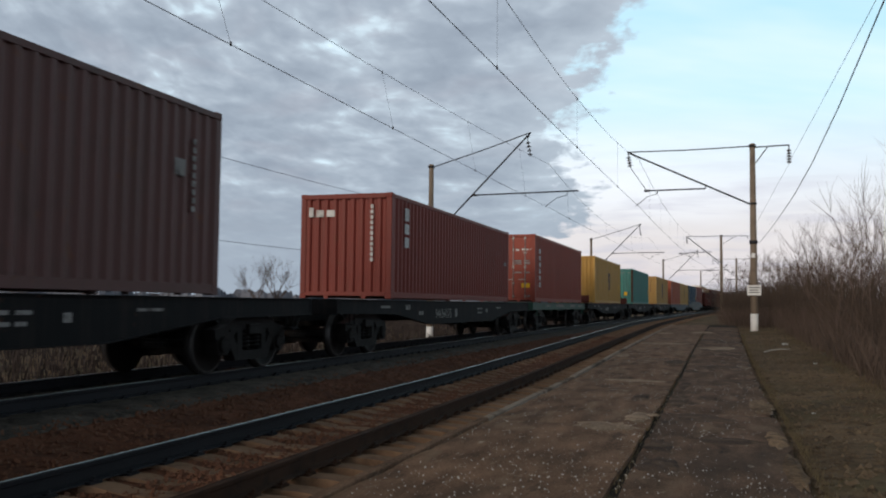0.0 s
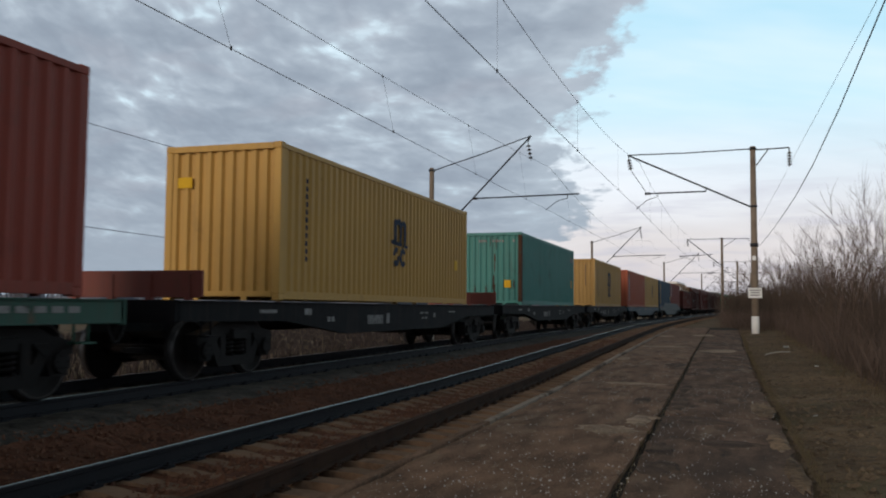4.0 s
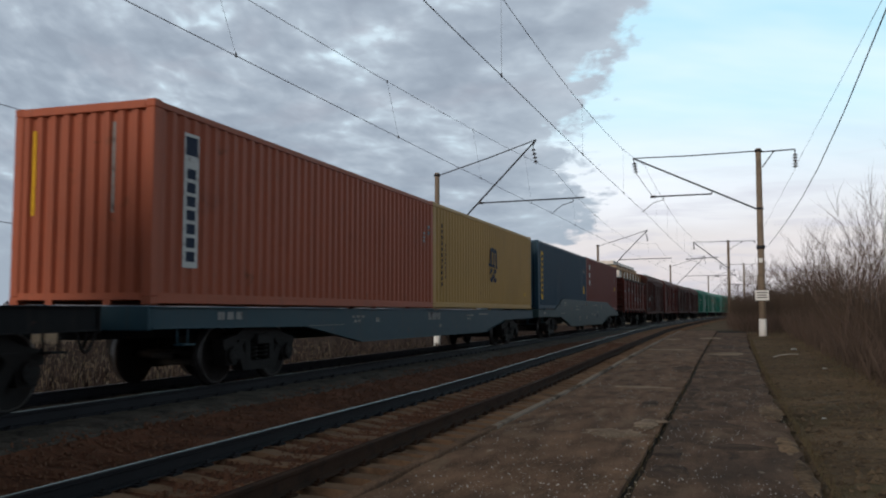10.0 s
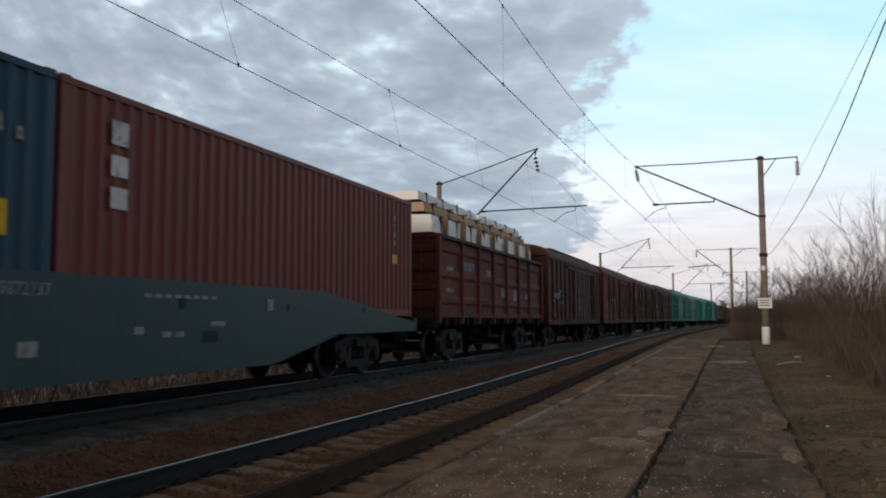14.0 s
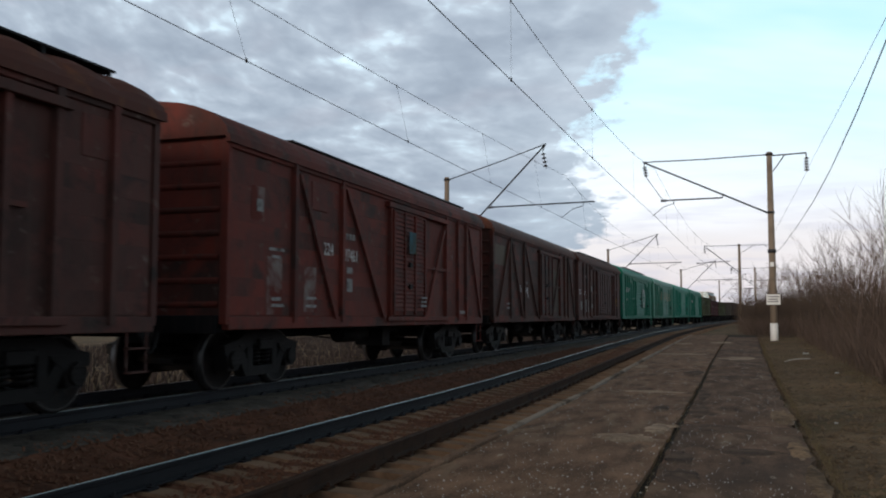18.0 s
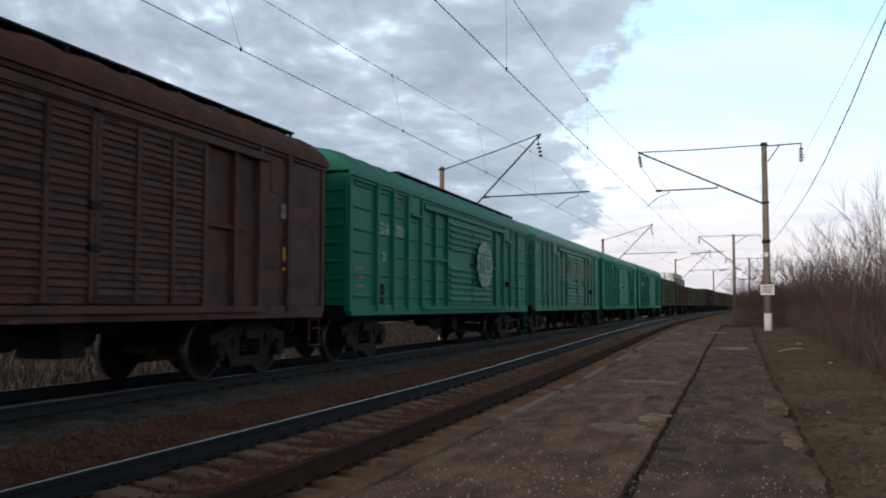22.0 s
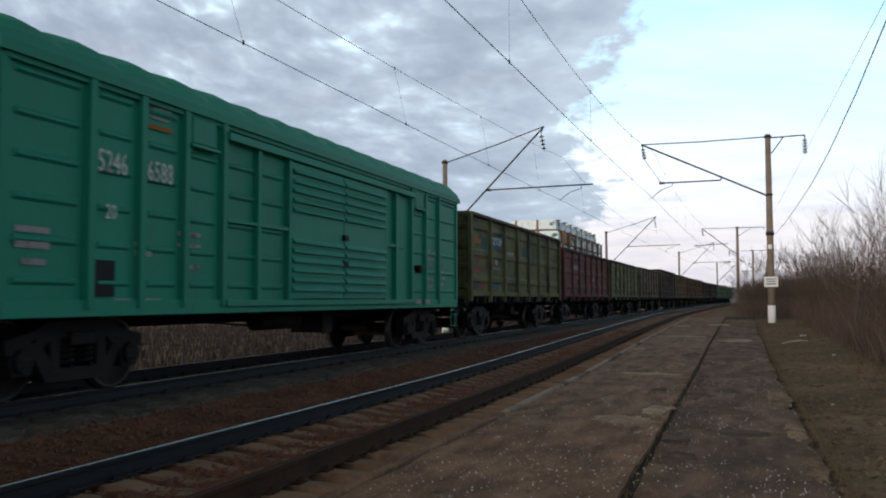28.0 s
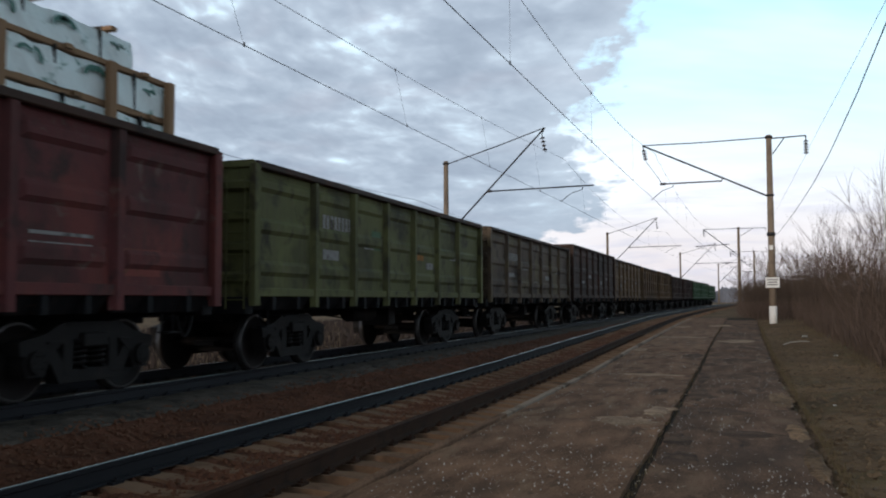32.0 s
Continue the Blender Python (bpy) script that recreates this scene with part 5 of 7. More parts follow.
def build_containers():
    c = container("shipping_container", -59.95, 2.896, "old", "faded brown corrugated steel shipping container on a flat wagon")
    blocks(c, "marking", "mark_dim", column(CL / 2 - 0.75, 2.35, 1.2, 9, 0.09) + [(CL / 2 - 1.25, CL / 2 - 0.98, 1.75, 2.0)], SIDE)

    c = container("shipping_container", -40.10, 2.591, "tex", "red-brown corrugated shipping container with white lettering bars")
    end_marks(c, "mark", [(-1.0, -0.88, 2.02, 2.26), (-0.80, -0.60, 2.02, 2.19), (-0.52, -0.30, 2.02, 2.19)], "white company mark")
    end_marks(c, "mark", [(0.66, 0.73, 2.3 - 0.13 * k - 0.09, 2.3 - 0.13 * k) for k in range(11)])
    blocks(c, "marking", "mark", [(side_y(0.92), side_y(1.22), 1.98, 2.30), (side_y(0.92), side_y(1.22), 1.64, 1.90), (side_y(0.92), side_y(1.22), 1.30, 1.56)], SIDE, 0.004, "white company mark")
    blocks(c, "marking", "mark_dim", line_of(CL / 2 - 0.75, CL / 2 - 0.35, 1.3, 0.14, 2), SIDE)

    c = container("shipping_container", -23.10, 2.896, "triton", "oxide-red shipping container with barred doors at its end", True)
    end_marks(c, "mark", [(0.36, 0.52, 2.18, 2.25), (0.62, 0.92, 2.2, 2.27), (0.99, 1.04, 2.2, 2.27), (0.68, 0.86, 2.05, 2.12), (-0.88, -0.56, 2.1, 2.14), (-0.85, -0.6, 2.04, 2.07)])
    end_marks(c, "mark_dim", [(0.30 + 0.42 * q, 0.62 + 0.36 * q, z, z + 0.06) for q in (0, 1) for z in (1.72, 1.63, 1.54, 1.42, 1.30, 1.22)])
    end_marks(c, "mark_yellow", [(0.62, 0.98, 0.52, 0.88)], "yellow warning label")
    end_marks(c, "mark_dim", [(-0.98, -0.8, 0.6, 0.85), (-0.40, -0.27, 1.83, 2.07), (0.86, 1.0, 0.2, 0.28)])
    blocks(c, "marking", "mark", [(side_y(0.80), side_y(1.10), 2.30 - 0.29 * k - 0.20, 2.30 - 0.29 * k) for k in range(6)], SIDE, 0.004, "white upright company mark")

    c = container("shipping_container", -5.83, 2.896, "yellow", "mustard yellow corrugated shipping container with dark emblem")
    logo(c, side_y(LOGO[0]), 1.46, 0.70)
    end_marks(c, "mark_yellow", [(-0.95, -0.65, 2.1, 2.3)])
    blocks(c, "marking", "mark_navy", column(side_y(1.05), 2.35, 0.7, 11, 0.09), SIDE)
    blocks(c, "marking", "mark_yellow", [(CL / 2 - 1.35, CL / 2 - 1.05, 1.0, 1.3)], SIDE)

    c = container("shipping_container", 14.13, 2.896, "teal", "sea-green shipping container streaked with rust at its end")
    end_marks(c, "mark_dim", line_of(-0.55, -0.2, 2.5, 0.1, 4) + line_of(0.0, 0.5, 2.5, 0.1, 5) + [(0.85, 0.93, 2.5, 2.6)])
    end_marks(c, "mark_yellow", [(0.50, 0.77, 0.68, 0.98)], "yellow warning label")
    for ob in c.children:
        if ob.name.startswith("corner_post") and ob.matrix_basis.translation.y < 0:
            ob.material_slots[0].material = coat("rust_patch" if ob.matrix_basis.translation.x > 0 else "teal_rust")
    end_marks(c, "rust_patch", [(-1.21, -1.13, 0.15, 1.1), (-1.21, -1.16, 1.3, 2.3), (1.09, 1.15, 1.5, 2.75), (1.08, 1.13, 0.9, 1.35), (-1.15, -1.06, 0.3, 1.2), (0.06, 0.16, 1.7, 2.05), (0.08, 0.13, 1.3, 1.75), (-0.02, 0.2, 0.2, 0.8), (0.02, 0.10, 0.75, 1.2), (-0.30, -0.22, 0.2, 0.75), (-0.75, -0.68, 0.45, 0.75), (0.86, 0.93, 0.6, 1.0), (0.15, 0.2, 2.2, 2.7), (-0.1, -0.05, 2.3, 2.72)], "rust stains")
    blocks(c, "marking", "mark_dim", column(CL / 2 - 0.9, 2.5, 2.2, 2, 0.5) + [(CL / 2 - 0.6, CL / 2 - 0.35, 2.2, 2.45)], SIDE)
    blocks(c, "marking", "mark_yellow", [(CL / 2 - 1.0, CL / 2 - 0.75, 0.9, 1.3)], SIDE)

    c = container("shipping_container", 33.82, 2.896, "ochre", "ochre corrugated shipping container with dark blue emblem")
    logo(c, side_y(LOGO[1]), 1.42)
    end_marks(c, "mark_yellow", [(-1.0, -0.72, 2.1, 2.3)], "yellow warning label")
    end_marks(c, "mark_navy", [(0.6, 0.65, 2.5 - 0.13 * k - 0.08, 2.5 - 0.13 * k) for k in range(10)])
    blocks(c, "marking", "mark_navy", column(side_y(1.05), 2.35, 0.55, 11, 0.10) + column(side_y(1.35), 1.0, 0.6, 5, 0.06), SIDE)
    blocks(c, "marking", "mark_yellow", [(CL / 2 - 1.0, CL / 2 - 0.72, 0.62, 0.68), (CL / 2 - 1.0, CL / 2 - 0.72, 0.72, 0.8)], SIDE)

    c = container("shipping_container", 50.22, 2.896, "orange", "faded orange-red shipping container with a white upright panel")
    blocks(c, "marking", "mark", [(side_y(0.72), side_y(1.10), 0.55, 2.55)], SIDE, 0.003, "white upright panel")
    blocks(c, "marking", "mark_navy", [(side_y(0.76), side_y(1.06), 2.22, 2.5)] + [(side_y(0.80), side_y(1.02), 2.02 - 0.205 * k - 0.15, 2.02 - 0.205 * k) for k in range(7)], SIDE + 0.003, 0.003, "dark company mark")
    end_marks(c, "mark_yellow", [(-0.88, -0.82, 1.3, 2.55)])
    end_marks(c, "mark_dim", [(0.52, 0.57, 1.3, 2.6)])
    blocks(c, "marking", "mark_dim", column(CL / 2 - 0.75, 2.0, 1.7, 3, 0.16) + column(CL / 2 - 0.4, 2.2, 1.9, 2, 0.2), SIDE)

    c = container("shipping_container", 62.45, 2.896, "ochre", "ochre shipping container with dark blue emblem, close behind another")
    logo(c, side_y(LOGO[2]), 1.46, 0.70)
    blocks(c, "marking", "mark_navy", column(side_y(0.75), 2.35, 0.55, 11, 0.10) + column(side_y(1.05), 1.8, 0.8, 8, 0.05), SIDE)
    blocks(c, "marking", "mark_yellow", [(CL / 2 - 1.3, CL / 2 - 1.05, 0.5, 0.62)], SIDE)

    c = container("shipping_container", 76.05, 2.896, "blue", "navy blue shipping container with a yellow upright strip")
    end_marks(c, "mark", [(0.06, 0.14, 2.45 - 0.12 * k - 0.08, 2.45 - 0.12 * k) for k in range(12)])
    end_marks(c, "mark_yellow", [(-0.1 + 0.16 * k, -0.02 + 0.16 * k, 2.78, 2.87) for k in range(6)])
    blocks(c, "marking", "mark_yellow", [(side_y(0.52), side_y(0.92), 0.42, 2.45)], SIDE, 0.003, "yellow upright strip")
    blocks(c, "marking", "mark_navy", [(side_y(0.60), side_y(0.86), 2.3 - 0.22 * k - 0.14, 2.3 - 0.22 * k) for k in range(8)], SIDE + 0.003, 0.003)
    blocks(c, "marking", "mark_dim", column(CL / 2 - 1.35, 2.35, 0.9, 12, 0.07) + [(CL / 2 - 1.0, CL / 2 - 0.8, 2.0, 2.2), (CL / 2 - 0.6, CL / 2 - 0.5, 1.95, 2.1)], SIDE)
    blocks(c, "marking", "mark_yellow", [(CL / 2 - 1.05, CL / 2 - 0.70, 0.85, 1.25)], SIDE)

    c = container("shipping_container", 88.32, 2.896, "brick", "brick-red shipping container with white upright lettering bars")
    blocks(c, "marking", "mark", [(side_y(0.92), side_y(1.25), 2.20, 2.52), (side_y(0.92), side_y(1.25), 1.78, 2.06), (side_y(0.92), side_y(1.25), 1.36, 1.64)], SIDE, 0.004, "white company mark")
    blocks(c, "marking", "mark_yellow", [(CL / 2 - 1.35, CL / 2 - 1.05, 1.25, 1.47)], SIDE)
    blocks(c, "marking", "mark_dim", column(CL / 2 - 1.2, 2.4, 1.6, 4, 0.1), SIDE)


COAT["teal_rust"] = paint("rusted_sea_green_paint", (0.055, 0.19, 0.16), 0.56, 0.45, 0.6)
COAT["scuff"] = surface("scuffed_oxide_paint", (0.21, 0.17, 0.155), 0.8, 0, 0.3, 6, [((0.105, 0.022, 0.015), 1.6, 0.60, 6)], 0.1)
COAT["emblem_pale"] = surface("flaked_pale_emblem", (0.34, 0.40, 0.36), 0.8, 0, 0.3, 8, [((0.02, 0.19, 0.12), 4.0, 0.50, 8)], 0.0)
COAT["rust_green"] = surface("rust_through_green_paint", (0.085, 0.045, 0.028), 0.9, 0, 0.5, 14, [((0.026, 0.19, 0.12), 4.0, 0.54, 8), ((0.04, 0.024, 0.018), 7, 0.45, 6)], 0.5, 40)
COAT["rust_patch"] = surface("flaking_rust", (0.070, 0.037, 0.024), 0.9, 0, 0.4, 14, [((0.05, 0.027, 0.02), 4, 0.50, 5), ((0.06, 0.14, 0.11), 7, 0.40, 7)], 0.5, 40)


# -- running gear --
def wheelset_shape(bm):
    tube(bm, (-0.98, 0, 0), (0.98, 0, 0), 0.075, 0.075, 10)
    for sx in (-1, 1):
        prof = [(0.70, 0.10), (0.715, 0.38), (0.72, 0.505), (0.745, 0.505), (0.755, WHEEL_R), (0.85, WHEEL_R - 0.006), (0.85, 0.41), (0.80, 0.38), (0.79, 0.16), (0.86, 0.13), (0.86, 0.0)]
        n, rings = 28, []
        for x, r in prof:
            rings.append([bm.verts.new((sx * x, r * math.cos(k * math.tau / n), r * math.sin(k * math.tau / n))) for k in range(n)] if r else None)
        for a, b in zip(rings, rings[1:]):
            if b is None:
                bm.faces.new(a)
                continue
            for k in range(n):
                f = bm.faces.new((a[k], a[(k + 1) % n], b[(k + 1) % n], b[k]))
                f.smooth = True
        for k in range(3):
            a = k * math.tau / 3
            tube(bm, (sx * 0.86, 0.075 * math.cos(a), 0.075 * math.sin(a)), (sx * 0.90, 0.075 * math.cos(a), 0.075 * math.sin(a)), 0.014, 0.014, 5)


def tread_shape(bm):
    for sx in (1,):
        n = 28
        rings = [[bm.verts.new((sx * x, r * math.cos(k * math.tau / n), r * math.sin(k * math.tau / n))) for k in range(n)] for x, r in ((0.758, WHEEL_R + 0.002), (0.846, WHEEL_R - 0.003), (0.853, WHEEL_R - 0.02), (0.853, 0.435))]
        for a, b in zip(rings, rings[1:]):
            for k in range(n):
                f = bm.faces.new((a[k], a[(k + 1) % n], b[(k + 1) % n], b[k]))
                f.smooth = True


def side_frame_shape(bm):
    """Cast frame: a deep top beam, sloping struts to a spring plank, and the pillars beside the spring opening."""
    top = [(-1.16, 0.56), (-1.18, 0.72), (-0.78, 0.80), (-0.50, 0.93), (0.50, 0.93), (0.78, 0.80), (1.18, 0.72), (1.16, 0.56), (0.70, 0.54), (0.46, 0.72), (-0.46, 0.72), (-0.70, 0.54)]
    prism(bm, top, "x", -0.11, 0.11)
    low = [(-0.80, 0.62), (-0.54, 0.20), (0.54, 0.20), (0.80, 0.62), (0.60, 0.62), (0.42, 0.36), (-0.42, 0.36), (-0.60, 0.62)]
    prism(bm, low, "x", -0.10, 0.10)
    for y in (-0.40, 0.40):
        box(bm, -0.105, 0.105, y - 0.085, y + 0.085, 0.28, 0.80, 0.012)
    for y in (-0.62, 0.62):
        box(bm, 0.105, 0.135, y - 0.14, y + 0.14, 0.68, 0.71)
    box(bm, 0.10, 0.13, -0.44, 0.44, 0.895, 0.925)


def axle_box_shape(bm):
    prism(bm, [(-0.19, -0.02), (-0.14, -0.17), (0.14, -0.17), (0.19, -0.02), (0.16, 0.16), (-0.16, 0.16)], "x", -0.13, 0.11)
    box(bm, -0.12, 0.10, -0.20, 0.20, 0.10, 0.22, 0.02)
    tube(bm, (0.10, 0, 0), (0.17, 0, 0), 0.145, 0.135, 14)
    for k in range(6):
        a = k * math.tau / 6
        tube(bm, (0.16, 0.085 * math.cos(a), 0.085 * math.sin(a)), (0.185, 0.085 * math.cos(a), 0.085 * math.sin(a)), 0.014, 0.014, 5)


def spring_shape(bm):
    turns, n, r = 5.0, 60, 0.024
    rings = []
    for k in range(n + 1):
        a = turns * math.tau * k / n
        c = Vector((0.115 * math.cos(a), 0.115 * math.sin(a), 0.37 + 0.33 * k / n))
        out = Vector((math.cos(a), math.sin(a), 0))
        rings.append([bm.verts.new(c + out * r * math.cos(q) + Vector((0, 0, r * math.sin(q)))) for q in (0, 1.57, 3.14, 4.71)])
    for a, b in zip(rings, rings[1:]):
        for k in range(4):
            bm.faces.new((a[k], a[(k + 1) % 4], b[(k + 1) % 4], b[k]))


def bolster_shape(bm):
    box(bm, -1.2, 1.2, -0.22, 0.22, 0.62, 0.80, 0.02)
    box(bm, -0.95, 0.95, -0.6, -0.5, 0.28, 0.38)
    box(bm, -0.95, 0.95, 0.5, 0.6, 0.28, 0.38)
    tube(bm, (0, 0, 0.78), (0, 0, 0.9), 0.18, 0.18, 12)
    box(bm, -0.2, 0.2, -1.2, 1.2, 0.42, 0.5)


def shoe_shape(bm):
    box(bm, -0.06, 0.06, -0.05, 0.05, -0.2, 0.2, 0.01)


def bogie(wagon, y, s):
    b = shaped("bogie", bolster_shape, "bogie", wagon, "dark cast steel two-axle bogie", pose(0, y, -BODY_LIFT), "bolster")
    for sx in (-1, 1):
        shaped("side_frame", side_frame_shape, "bogie", b, at=pose(sx * 1.02, 0, 0), key="side_frame")
        for sy in (-1, 1):
            shaped("axle_box", axle_box_shape, "bogie", b, at=pose(sx * 1.02, sy * 0.925, WHEEL_R, 0, 0, 0 if sx > 0 else 180), key="axle_box")
            shaped("brake_shoe", shoe_shape, "bogie", b, at=pose(sx * 0.79, sy * 0.40, 0.47), key="shoe")
            shaped("spring", spring_shape, "bogie", b, at=pose(sx * 1.02, sy * 0.17, 0), key="spring")
    for sy in (-1, 1):
        local = pose(0, sy * 0.925, WHEEL_R)
        w = shaped("wheelset", wheelset_shape, "wheel", b, at=local, key="wheelset")
        WHEELS.append((w, s + y, local))
        for sx in (-1, 1):
            shaped("tyre", tread_shape, "tread", b, "rim worn bright by the rail", local @ pose(0, 0, 0, 0, 0, 0 if sx > 0 else 180), "tread")
    return b


def coupler_shape(bm):
    box(bm, -0.12, 0.12, 0.0, 0.55, -0.09, 0.09, 0.02)
    prism(bm, [(-0.22, 0.0), (-0.24, -0.26), (-0.08, -0.40), (0.02, -0.16), (0.14, -0.34), (0.22, -0.30), (0.2, 0.0)], "z", -0.16, 0.16)
    tube(bm, (0.3, 0.1, -0.05), (0.34, -0.1, -0.42), 0.025, 0.025, 6)


def hose_shape(bm):
    rings = []
    for k in range(11):
        q = k / 10
        c = Vector((0.42, 0.1 - 0.5 * q, -0.05 - 0.42 * math.sin(math.pi * q)))
        d = Vector((0, -0.5, -0.42 * math.pi * math.cos(math.pi * q))).normalized()
        n = Vector((1, 0, 0)).cross(d)
        rings.append([bm.verts.new(c + (Vector((1, 0, 0)) * math.cos(a) + n * math.sin(a)) * 0.024) for a in (0, 1.05, 2.09, 3.14, 4.19, 5.24)])
    for a, b in zip(rings, rings[1:]):
        for k in range(6):
            bm.faces.new((a[k], a[(k + 1) % 6], b[(k + 1) % 6], b[k]))


def lever_shape(bm):
    rod(bm, [(1.25, 0, 0.0), (1.25, 0, -0.30), (1.25, 0.26, -0.30), (1.25, 0.26, 0.0)], 0.018, 6)
    for z in (-0.30,):
        box(bm, 1.18, 1.38, 0.0, 0.26, z - 0.012, z + 0.012)


def ends(wagon, half, z, key="flat_black", step=True):
    for sy in (-1, 1):
        m = pose(0, sy * half, 1.04, 0, 0, 0 if sy < 0 else 180)
        shaped("coupler", coupler_shape, "bogie", wagon, "cast steel automatic coupler", m, "coupler")
        shaped("brake_hose", hose_shape, COAT["rubber"], wagon, at=m, key="hose")
        if step:
            shaped("step", lever_shape, coat(key), wagon, at=pose(0, sy * (half - 0.75), z, 0, 0, 0 if sy < 0 else 180) if sy < 0 else pose(0, half - 1.0, z), key="lever")


def under_gear(wagon, span, z):
    """Brake cylinder, air tank and rods under the floor."""
    bm = bmesh.new()
    tube(bm, (0.55, -span * 0.12, z - 0.22), (0.55, span * 0.06, z - 0.22), 0.17, 0.17, 12)
    part("air_tank", bm, MAT["bogie"], wagon)
    bm = bmesh.new()
    tube(bm, (0.2, span * 0.18, z - 0.25), (0.2, span * 0.30, z - 0.25), 0.19, 0.16, 12)
    box(bm, 0.1, 0.8, span * 0.14, span * 0.20, z - 0.5, z - 0.1)
    part("brake_cylinder", bm, MAT["bogie"], wagon)
    bm = bmesh.new()
    rod(bm, [(0.35, -span * 0.42, z - 0.12), (0.4, -span * 0.1, z - 0.3), (0.35, span * 0.42, z - 0.15)], 0.02, 5)
    rod(bm, [(0.9, -span * 0.3, z - 0.06), (0.9, span * 0.3, z - 0.06)], 0.018, 5)
    part("brake_rod", bm, MAT["bogie"], wagon)


# -- flat wagons --
def flat_wagon(s, length, bogies, key, label, belly=0.58, hump=0.0, straight=False):
    w = tagged(new("flat_wagon"), label, "flat wagon", "train wagons")
    half = length / 2 - 0.55
    top = 1.19
    if straight:
        low = [(-half, 0.90), (half, 0.90)]
    else:
        b0, b1 = bogies - 1.45, bogies - 4.0
        low = [(-half, 0.90), (-b0 - 0.1, 0.87), (-b1 - 0.0, belly), (b1, belly), (b0 + 0.1, 0.87), (half, 0.90)]
    up = [(half, top), (-half, top)]
    if hump:
        up = [(half, 1.10), (half - 0.5, 1.13), (half - 5.2, hump), (-half + 5.2, hump), (-half + 3.4, top), (-half, top)]
    for sx in (-1, 1):
        bm = bmesh.new()
        prism(bm, low + up, "x", sx * 1.25 - 0.03, sx * 1.25 + 0.03)
        part("side_sill", bm, coat(key), w)
        for name, z in (("sill_flange", top - 0.015),):
            if not hump:
                bm = bmesh.new()
                box(bm, sx * 1.25 - 0.07, sx * 1.25 + 0.07, -half, half, z, z + 0.018)
                part(name, bm, coat(key), w)
        bm = bmesh.new()
        pts = [(sx * 1.25, y, z) for y, z in low]
        for a, b in zip(pts, pts[1:]):
            prism(bm, [(a[1], a[2] - 0.016), (b[1], b[2] - 0.016), (b[1], b[2]), (a[1], a[2])], "x", sx * 1.25 - 0.075, sx * 1.25 + 0.075)
        part("bottom_flange", bm, coat(key), w)
    bm = bmesh.new()
    box(bm, -0.25, 0.25, -half, half, 0.72, 1.14)
    part("centre_sill", bm, coat("flat_black"), w)
    for k in range(9):
        y = -half + 0.3 + (2 * half - 0.6) * k / 8
        bm = bmesh.new()
        box(bm, -1.22, 1.22, y - 0.09, y + 0.09, 0.98, 1.15)
        part("cross_beam", bm, coat("flat_black"), w)
    for sy in (-1, 1):
        bm = bmesh.new()
        box(bm, -1.28, 1.28, sy * half - 0.06, sy * half + 0.06, 0.86, 1.20, 0.012)
        part("end_beam", bm, coat(key), w)
    for sy in (-1, 1):
        bogie(w, sy * bogies, s)
    ends(w, length / 2 - 0.45, 0.95, key)
    under_gear(w, length * 0.5, 0.95)
    on_train(w, s)
    return w


